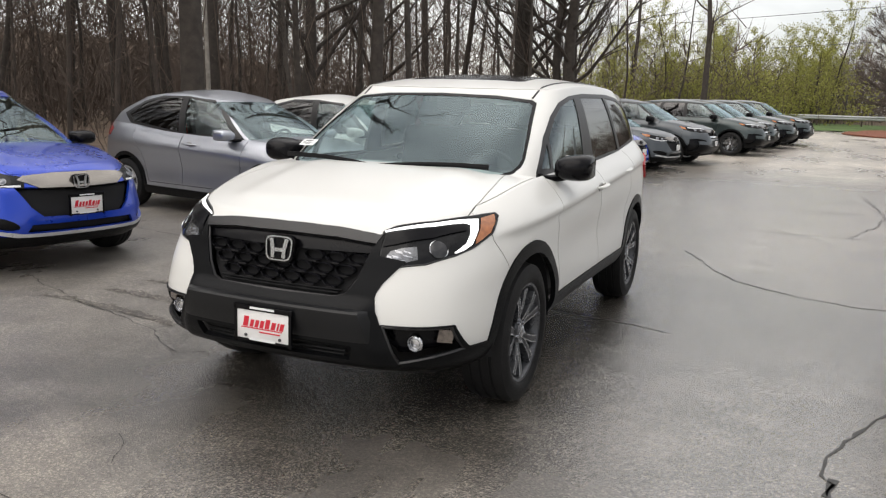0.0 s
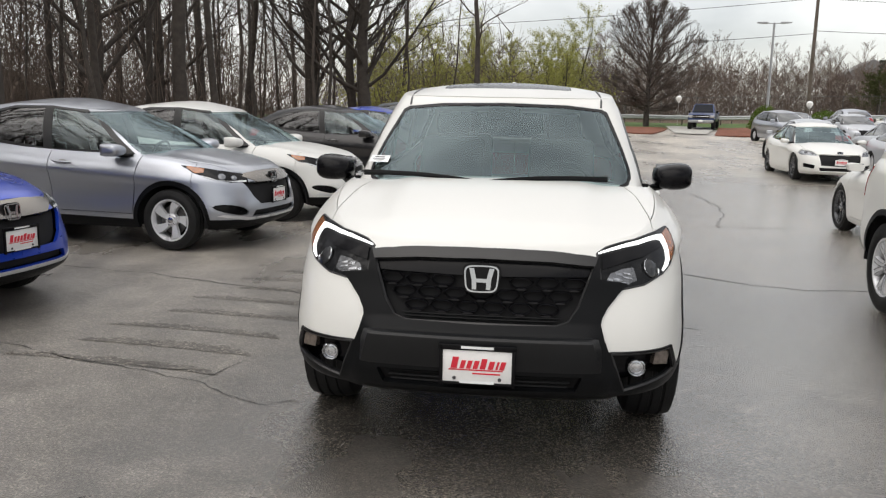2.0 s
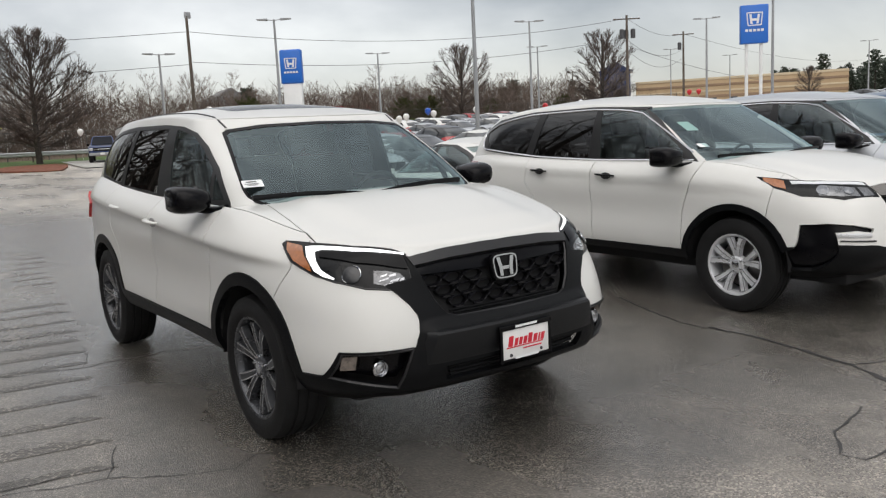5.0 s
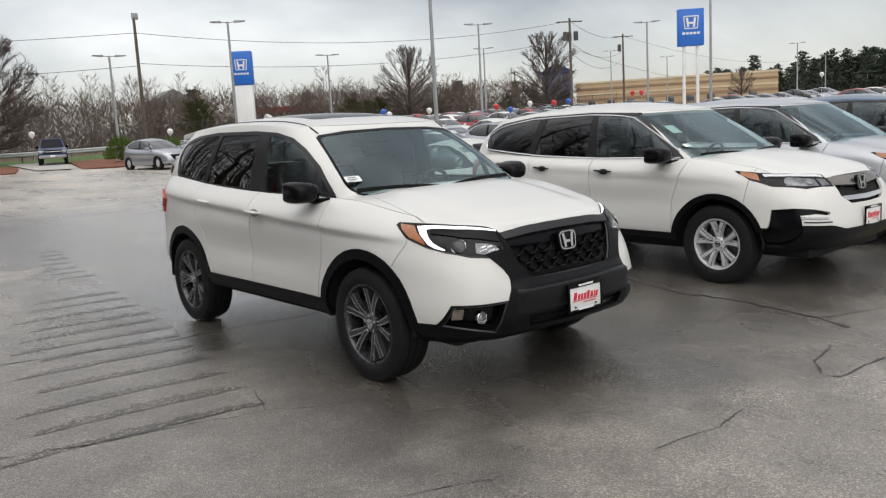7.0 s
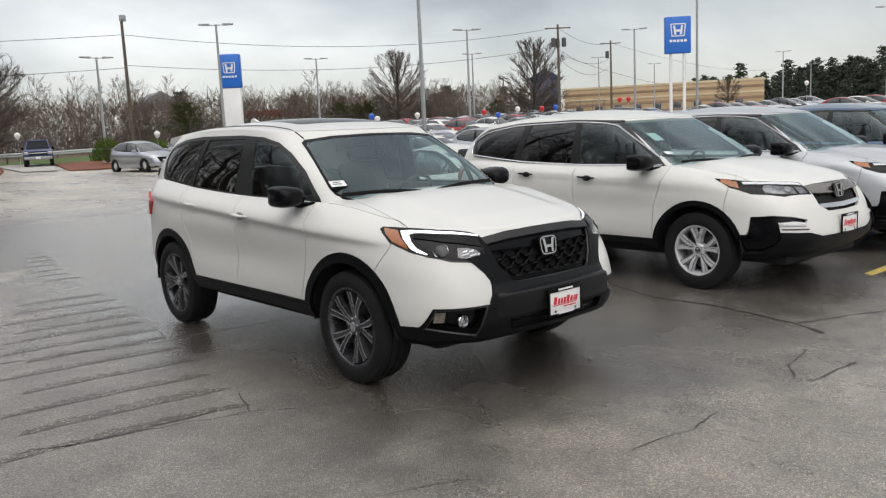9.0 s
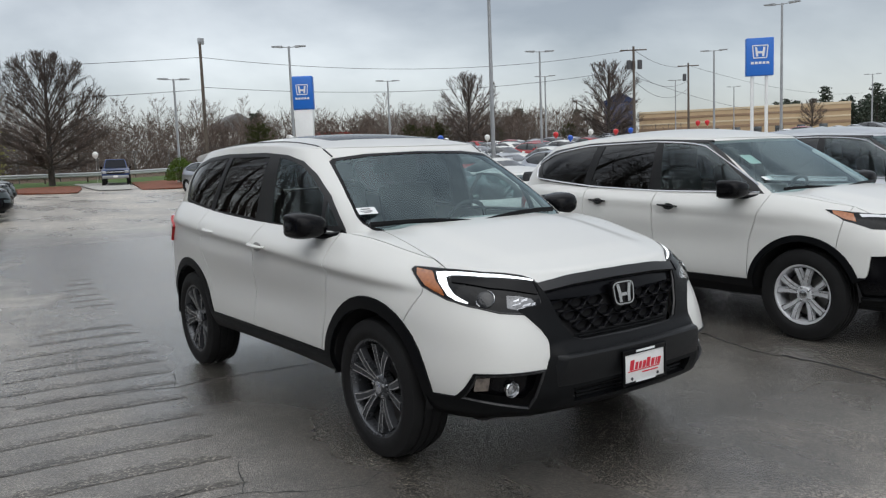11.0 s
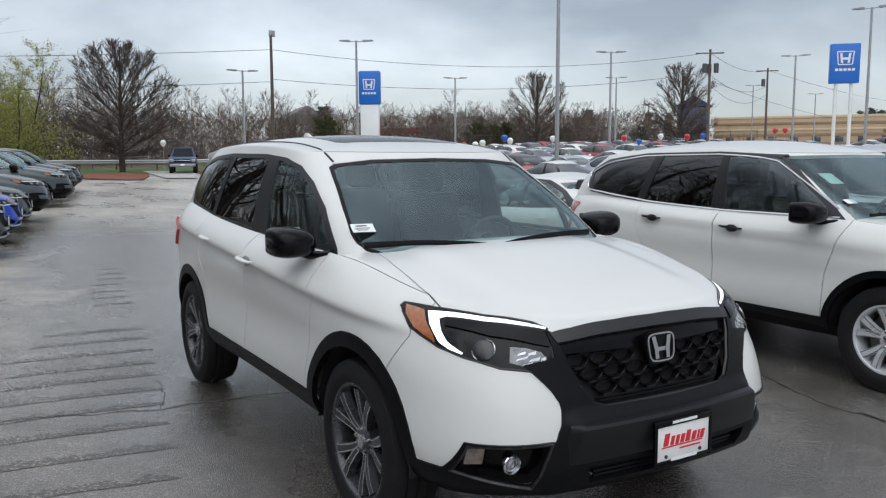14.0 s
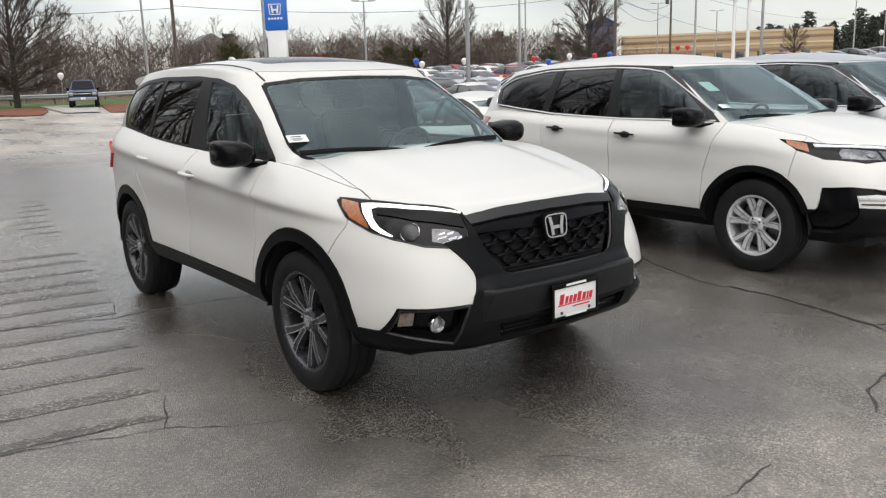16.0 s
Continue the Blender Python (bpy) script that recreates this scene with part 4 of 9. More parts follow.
HERO = dict(
    name="suv", category="car", axles=(-1.41, 1.41), arch=0.455, clad=0.066, track=0.852, wheel=W_HERO, under=(0.7, -2.0, 2.2),
    tub=dict(
        w=[(0, 0.945), (0.08, 0.982), (0.2, 1.0), (0.5, 0.999), (0.7, 0.999), (0.85, 0.973), (0.95, 0.924), (1, 0.882)],
        yf=[(0, -2.23), (0.06, -2.33), (0.14, -2.37), (0.3, -2.382), (0.5, -2.37), (0.7, -2.33), (0.9, -2.285), (1, -2.235)],
        yr=[(0, 2.3), (0.15, 2.42), (0.4, 2.42), (0.7, 2.38), (1, 2.33)],
        nf=[(0, 6.6), (0.4, 6.6), (0.8, 5.4), (1, 4.6)], nr=[(0, 6), (1, 6.5)], bow=0.11, rbow=0.1, ridge=(0.66, 0.545, 0.045), fold=0.042, crease=1.085, slope=0.055, under=0.03, dentz=0.74, dent=0.03,
        zb=[(-2.5, 0.335), (-1.9, 0.345), (-1.0, 0.395), (1.2, 0.395), (2.0, 0.38), (2.5, 0.4)],
        zt=[(-2.5, 1.012), (-2.2, 1.038), (-1.8, 1.1), (-1.25, 1.195), (-0.9, 1.212), (0, 1.225), (1, 1.275), (1.65, 1.328), (2.5, 1.35)],
    ),
    cab=dict(
        yc=0.5, ymid=0.6, w=[(0, 0.878), (0.4, 0.838), (0.8, 0.775), (1, 0.725)], yf=[(0, -1.3), (0.5, -0.885), (1, -0.43)], yr=[(0, 2.32), (0.5, 2.21), (1, 1.98)],
        nf=[(0, 9), (1, 9)], nr=[(0, 7), (1, 6)], bow=0.115, rbow=0.12,
        zb=[(-1.4, 1.17), (-0.9, 1.192), (0, 1.205), (1, 1.255), (1.65, 1.308), (2.5, 1.33)],
        zt=[(-1.4, 1.7), (-0.4, 1.707), (0.3, 1.757), (1, 1.765), (1.95, 1.722), (2.5, 1.7)],
    ),
    hood=(-1.95, -1.1, 0.035), roof=(-0.25, 1.75, 0.068),
    hood_cut=[(-0.01, -2.25), (0.2, -2.246), (0.4, -2.233), (0.495, -2.22), (0.7, -2.07), (0.79, -1.88), (0.785, -1.7), (0.755, -1.4), (0.715, -1.16), (0.69, -1.0), (-0.01, -1.0)],
    front_end=(-1.72, 0.98),
    side_cuts=[
        ("front_fender", [(-1.86, 1.4), (-1.82, 0.95), (-1.7, 0.775), (-1.7, 0), (-0.86, 0), (-0.86, 0.48), (-0.945, 0.8), (-0.99, 1.05), (-0.97, 1.175), (-0.96, 1.4)]),
        ("front_bumper", [(-3, 0), (-1.7, 0), (-1.7, 0.775), (-1.82, 0.95), (-1.86, 1.4), (-3, 1.4)]),
        ("front_door", [(-0.96, 1.4), (-0.97, 1.175), (-0.99, 1.05), (-0.945, 0.8), (-0.86, 0.48), (0.13, 0.48), (0.11, 0.8), (0.07, 1.1), (0.07, 1.4)]),
        ("rear_door", [(0.07, 1.4), (0.07, 1.1), (0.11, 0.8), (0.13, 0.48), (0.9, 0.48), (0.98, 0.85), (1.1, 1.0), (1.12, 1.4)]),
        ("rear_bumper", [(1.85, 0), (1.95, 0.66), (2.2, 0.72), (3, 0.72), (3, 0)]),
        ("tail_light", [(1.9, 1.0), (1.83, 1.12), (1.96, 1.21), (3, 1.23), (3, 0.97)]),
        ("cladding", [(-1.2, 0.0), (-1.2, 0.51), (1.2, 0.51), (1.2, 0.0)]),
        ("cladding", [(1.2, 0), (1.2, 0.44), (3, 0.5), (3, 0)]),
        ("cladding", [(-1.4, 0), (-1.4, 0.44), (-3, 0.46), (-3, 0)]),
    ],
    front_cuts=[
        ("cladding", [(-0.1, 1.12), (0.515, 1.12), (0.515, 0.9), (0.64, 0.88), (0.6, 0.838), (0.56, 0.79), (0.53, 0.74), (0.524, 0.71), (0.538, 0.65), (0.562, 0.592), (0.858, 0.59), (0.9, 0.47), (1.2, 0.45), (1.2, 0.1), (-0.1, 0.1)]),
        ("grille_bar", [(-0.1, 1.025), (-0.1, 0.972), (0.3, 0.966), (0.49, 0.948), (0.512, 1.0), (0.48, 1.03)]),
        ("grille", [(-0.1, 0.972), (0.3, 0.966), (0.488, 0.95), (0.43, 0.785), (0.385, 0.72), (0.33, 0.7), (-0.1, 0.692)]),
        ("grille_panel", [(-0.1, 0.972), (0.3, 0.966), (0.488, 0.95), (0.477, 0.912), (-0.1, 0.9)]),
        ("fog_lamp_bezel", [(0.572, 0.585), (0.85, 0.583), (0.885, 0.465), (0.64, 0.405)]),
        ("intake", [(-0.1, 0.495), (0.45, 0.49), (0.425, 0.418), (-0.1, 0.414)]),
    ],
    glass_side=[
        ("window_trim", [(-0.97, 1.19), (-0.945, 1.22), (-0.7, 1.415), (-0.48, 1.545), (-0.28, 1.632), (-0.05, 1.678), (0.3, 1.702), (1.0, 1.71), (1.4, 1.69), (1.68, 1.645), (1.76, 1.6), (1.8, 1.5), (1.75, 1.345), (1.68, 1.325), (1.0, 1.25), (0.1, 1.19)]),
        ("front_window", [(-0.7, 1.23), (-0.645, 1.41), (-0.46, 1.525), (-0.27, 1.608), (-0.05, 1.652), (0.045, 1.662), (0.01, 1.228)]),
        ("vent_window", [(-0.87, 1.24), (-0.69, 1.385), (-0.735, 1.235)]),
        ("rear_door_window", [(0.275, 1.245), (0.21, 1.672), (0.87, 1.682), (1.07, 1.282)]),
        ("quarter_window", [(1.14, 1.292), (0.945, 1.682), (1.35, 1.665), (1.66, 1.615), (1.73, 1.575), (1.755, 1.5), (1.71, 1.38), (1.66, 1.35)]),
    ],
    glass_front=[(-0.1, 1.188), (0.7, 1.2), (0.75, 1.222), (0.768, 1.255), (0.766, 1.3), (0.732, 1.418), (0.66, 1.622), (0.63, 1.643), (0.4, 1.666), (-0.1, 1.676)], glass_seal=0.016, glass_rear=[(-0.1, 1.36), (0.68, 1.38), (0.6, 1.62), (-0.1, 1.64)],
    sunroof=[(-0.1, -0.12), (0.4, -0.1), (0.44, -0.06), (0.44, 0.7), (0.4, 0.75), (-0.1, 0.76)],
    inside=dict(y0=-1.0, y1=2.1, floor=0.75, w=0.8, belt=1.2, dash=-0.85, roof=1.685, rw=0.6, ry0=-0.1, ry1=1.8, seats=(-0.1, 0.95)),
    mirror=(0.92, 1.14, -0.79, 1.172, 1.345), badge=(0.892, 0.15), plate=0.537, plate_out=0.042, handles=[(-0.064, 1.088), (0.875, 1.138)], handle_paint=True,
    panels=standard_panels(),
)
HERO["panels"].update(dict([P("grille_bar", "t", M_SATIN, True, 0.012, 0.05, 0.0), P("fog_lamp_bezel", "t", M_GLOSSBLK, False, -0.07, 0.08, 0.0), P("tail_light", "t", M_REDLAMP, False, 0.022, 0.04, 0.001, "red tail light")]))


def variant(base, **over):
    """A copy of a car's plan with some entries changed."""
    s = {k: (dict(v) if isinstance(v, dict) else v) for k, v in base.items()}
    for k, v in over.items():
        s[k] = {**s[k], **v} if isinstance(v, dict) and isinstance(s.get(k), dict) else v
    return s



LARGE_SUV = variant(
    HERO, wheel=W_PILOT, under=(0.7, -2.2, 2.35), clad=0.05, front_end=(-1.72, 0.98), handle_paint=False,
    tub=dict(fold=0.022, dent=0.016, under=0.022, zt=[(-2.5, 1.012), (-2.2, 1.038), (-1.8, 1.1), (-1.25, 1.195), (-0.9, 1.212), (0, 1.22), (1, 1.245), (1.65, 1.275), (2.6, 1.29)], yr=[(0, 2.42), (0.15, 2.55), (0.4, 2.55), (0.7, 2.52), (1, 2.47)], rbow=0.12,
             yf=[(0, -2.24), (0.1, -2.36), (0.2, -2.42), (0.42, -2.43), (0.55, -2.41), (0.7, -2.38), (0.9, -2.3), (1, -2.22)]),
    cab=dict(zb=[(-1.4, 1.17), (-0.9, 1.192), (0, 1.2), (1, 1.225), (1.65, 1.255), (2.6, 1.27)], yr=[(0, 2.46), (0.5, 2.36), (1, 2.1)], zt=[(-1.4, 1.69), (-0.4, 1.7), (0.3, 1.742), (1, 1.745), (2.0, 1.685), (2.6, 1.65)]), roof=(-0.2, 1.85, 0.078),
    glass_front=[(-0.1, 1.185), (0.83, 1.2), (0.812, 1.3), (0.688, 1.68), (-0.1, 1.69)],
    side_cuts=[
        ("front_fender", [(-1.78, 1.4), (-1.7, 0.775), (-1.7, 0), (-0.91, 0), (-0.91, 0.5), (-0.93, 0.8), (-1.06, 1.175), (-1.07, 1.4)]),
        ("front_bumper", [(-3, 0), (-1.7, 0), (-1.7, 0.775), (-1.78, 1.4), (-3, 1.4)]),
        ("front_door", [(-1.07, 1.4), (-1.06, 1.175), (-0.93, 0.8), (-0.91, 0.47), (0.133, 0.47), (0.16, 1.4)]),
        ("rear_door", [(0.16, 1.4), (0.133, 0.47), (0.9, 0.47), (0.98, 0.85), (1.1, 1.0), (1.1, 1.4)]),
        ("rear_bumper", [(1.95, 0), (2.05, 0.66), (2.3, 0.72), (3, 0.72), (3, 0)]),
        ("tail_light", [(2.2, 0.92), (2.12, 1.12), (2.02, 1.2), (3, 1.24), (3, 0.92)]),
        ("cladding", [(-1.2, 0.0), (-1.2, 0.47), (1.2, 0.47), (1.2, 0.0)]),
        ("cladding", [(1.2, 0), (1.2, 0.44), (3, 0.48), (3, 0)]),
        ("cladding", [(-1.4, 0), (-1.4, 0.42), (-3, 0.44), (-3, 0)]),
    ],
    front_cuts=[
        ("cladding", [(-0.1, 0.535), (0.45, 0.54), (0.62, 0.585), (0.86, 0.6), (1.2, 0.5), (1.2, 0.1), (-0.1, 0.1)]),
        ("grille", [(-0.1, 1.03), (0.46, 1.04), (0.42, 0.83), (0.3, 0.76), (-0.1, 0.75)]),
        ("grille_bar", [(-0.1, 0.99), (0.47, 1.01), (0.44, 0.93), (-0.1, 0.9)]),
        ("grille_panel", [(-0.1, 0.82), (0.4, 0.83), (0.36, 0.79), (-0.1, 0.775)]),
        ("fog_lamp_bezel", [(0.62, 0.705), (0.75, 0.737), (0.86, 0.752), (0.93, 0.74), (0.955, 0.56), (0.99, 0.45), (0.99, 0.4), (0.88, 0.4), (0.85, 0.56), (0.845, 0.69), (0.75, 0.7), (0.64, 0.68)]),
    ],
    low_front=[("grille", [(-0.1, 1.03), (0.46, 1.04), (0.42, 0.83), (0.3, 0.76), (-0.1, 0.75)]), ("headlight_housing", [(0.47, 1.05), (0.7, 1.08), (0.875, 1.13), (0.935, 1.13), (0.955, 1.05), (0.9, 0.97), (0.7, 0.92), (0.45, 0.93)])], large_lamps=True,
    glass_side=[
        ("window_trim", [(-0.98, 1.2), (-0.9, 1.27), (-0.32, 1.69), (0.3, 1.72), (1.2, 1.71), (1.8, 1.65), (2.05, 1.55), (2.0, 1.36), (1.93, 1.32), (1.0, 1.235), (0.1, 1.2)]),
        ("front_window", [(-0.83, 1.235), (-0.8, 1.3), (-0.3, 1.665), (0.19, 1.69), (0.13, 1.24)]),
        ("rear_door_window", [(0.28, 1.235), (0.26, 1.69), (0.96, 1.69), (1.1, 1.268)]),
        ("quarter_window", [(1.2, 1.278), (1.07, 1.688), (1.4, 1.67), (1.78, 1.62), (1.97, 1.53), (1.93, 1.39), (1.88, 1.345)]),
    ],
    badge=(0.93, 0.16), plate=0.62, plate_out=0.02, handles=[(-0.055, 1.09), (0.88, 1.12)], mirror=(0.92, 1.175, -0.79, 1.165, 1.35),
)
LARGE_SUV.pop("sunroof")
LARGE_SUV.pop("glass_seal")
LARGE_SUV["tub"].pop("ridge")
LARGE_SUV["panels"] = standard_panels()
LARGE_SUV["panels"].update(dict([P("grille_panel", "t", M_CHROME, True, 0.0, 0.02, 0.0)]))

CROSSOVER = dict(
    name="crossover", category="car", axles=(-1.305, 1.305), arch=0.385, clad=0.05, track=0.765, wheel=W_HRV, under=(0.62, -1.95, 2.0), front_end=(-1.5, 0.8),
    tub=dict(
        w=[(0, 0.83), (0.08, 0.86), (0.2, 0.878), (0.5, 0.88), (0.7, 0.886), (0.85, 0.872), (0.95, 0.825), (1, 0.785)],
        yf=[(0, -1.98), (0.1, -2.1), (0.2, -2.14), (0.45, -2.15), (0.6, -2.13), (0.8, -2.1), (0.93, -2.02), (1, -1.95)],
        yr=[(0, 2.05), (0.15, 2.17), (0.4, 2.18), (0.7, 2.12), (1, 2.02)],
        nf=[(0, 5.2), (0.4, 5.0), (0.8, 4.2), (1, 3.8)], nr=[(0, 5), (1, 5)], bow=0.1, rbow=0.12, dentz=0.55, dent=0.03, crease=0.8, fold=0.02,
        zb=[(-2.3, 0.24), (-1.9, 0.24), (1.9, 0.27), (2.3, 0.3)],
        zt=[(-2.3, 0.83), (-2.0, 0.875), (-1.6, 0.94), (-1.1, 1.005), (-0.8, 1.015), (0, 1.03), (1, 1.09), (1.5, 1.15), (2.3, 1.18)],
    ),
    cab=dict(
        yc=0.4, ymid=0.4, w=[(0, 0.778), (0.4, 0.74), (0.8, 0.665), (1, 0.6)], yf=[(0, -1.22), (0.5, -0.77), (1, -0.22)], yr=[(0, 2.0), (0.5, 1.86), (1, 1.5)],
        nf=[(0, 8), (1, 6.5)], nr=[(0, 6), (1, 5)], bow=0.17, rbow=0.14,
        zb=[(-1.3, 0.97), (-0.8, 0.995), (0, 1.01), (1, 1.07), (1.5, 1.13), (2.3, 1.16)],
        zt=[(-1.3, 1.46), (-0.2, 1.47), (0.3, 1.52), (0.8, 1.52), (1.5, 1.46), (2.2, 1.43)],
    ),
    hood=(-1.7, -1.0, 0.035), roof=(0.0, 1.3, 0.08),
    hood_cut=[(-0.01, -1.995), (0.3, -1.985), (0.42, -1.965), (0.52, -1.9), (0.69, -1.5), (0.72, -1.1), (0.71, -0.9), (-0.01, -0.9)],
    side_cuts=[
        ("front_fender", [(-1.55, 1.3), (-1.55, 0.0), (-0.86, 0), (-0.86, 0.3), (-0.9, 0.7), (-0.95, 1.0), (-0.97, 1.3)]),
        ("front_bumper", [(-3, 0), (-1.55, 0), (-1.55, 1.3), (-3, 1.3)]),
        ("front_door", [(-0.97, 1.3), (-0.95, 1.0), (-0.9, 0.7), (-0.86, 0.38), (0.16, 0.38), (0.2, 1.3)]),
        ("rear_door", [(0.2, 1.3), (0.16, 0.38), (0.82, 0.38), (0.95, 0.75), (1.12, 0.95), (1.2, 1.3)]),
        ("rear_bumper", [(1.7, 0), (1.75, 0.58), (2.0, 0.62), (3, 0.62), (3, 0)]),
        ("tail_light", [(1.74, 0.95), (1.66, 1.05), (1.85, 1.11), (3, 1.13), (3, 0.93)]),
        ("cladding", [(-1.2, 0.0), (-1.2, 0.32), (1.2, 0.335), (1.2, 0.0)]),
        ("cladding", [(1.2, 0), (1.2, 0.34), (3, 0.4), (3, 0)]),
        ("cladding", [(-1.2, 0), (-1.2, 0.32), (-3, 0.33), (-3, 0)]),
    ],
    front_cuts=[
        ("cladding", [(-0.1, 0.345), (0.8, 0.345), (0.9, 0.3), (0.9, 0.1), (-0.1, 0.1)]),
        ("grille", [(-0.1, 0.73), (0.54, 0.745), (0.45, 0.58), (0.37, 0.505), (-0.1, 0.495)]),
        ("grille_bar", [(-0.1, 0.845), (0.4, 0.852), (0.5, 0.8), (0.36, 0.735), (-0.1, 0.725)]),
        ("fog_lamp_bezel", [(0.665 + 0.115 * math.cos(a), 0.452 + 0.05 * math.sin(a) + 0.03 * math.cos(a)) for a in np.linspace(0, 2 * math.pi, 15)[:-1]]),
        ("intake", [(-0.1, 0.44), (0.46, 0.44), (0.5, 0.372), (-0.1, 0.366)]),
        ("bumper_lip", [(-0.1, 0.362), (0.52, 0.366), (0.74, 0.405), (0.76, 0.385), (0.56, 0.338), (-0.1, 0.334)]),
    ],
    low_front=[("grille", [(-0.1, 0.73), (0.56, 0.745), (0.44, 0.54), (0.36, 0.47), (-0.1, 0.46)]), ("headlight_housing", [(0.42, 0.845), (0.6, 0.885), (0.82, 0.96), (0.9, 0.96), (0.87, 0.84), (0.8, 0.79), (0.68, 0.755), (0.46, 0.74), (0.5, 0.8)])],
    glass_side=[
        ("window_trim", [(-0.85, 1.0), (-0.2, 1.46), (0.3, 1.51), (0.8, 1.505), (1.15, 1.43), (1.48, 1.26), (1.3, 1.13), (0.1, 1.0)]),
        ("front_window", [(-0.7, 1.04), (-0.18, 1.435), (0.27, 1.485), (0.2, 1.045)]),
        ("rear_door_window", [(0.32, 1.055), (0.38, 1.485), (0.8, 1.475), (1.1, 1.405), (1.38, 1.26), (1.24, 1.155)]),
    ],
    glass_front=[(-0.1, 0.995), (0.72, 1.005), (0.69, 1.12), (0.54, 1.45), (-0.1, 1.465)], glass_rear=[(-0.1, 1.18), (0.58, 1.19), (0.5, 1.42), (-0.1, 1.44)],
    inside=dict(y0=-0.85, y1=1.75, floor=0.6, w=0.7, belt=1.0, dash=-0.75, roof=1.46, rw=0.5, ry0=0.0, ry1=1.3, seats=(-0.05, 0.85)),
    mirror=(0.83, 1.05, -0.68, 0.985, 1.14), mirror_paint=True, badge=(0.77, 0.145), plate=0.58, plate_out=0.02, handles=[(0.0, 0.915)], handle_paint=True,
    panels=standard_panels(),
)
CROSSOVER["panels"].update(dict([P("bumper_lip", "t", M_RIMSILV, True, 0.004, 0.02, 0.0, "silver lower bumper trim")]))

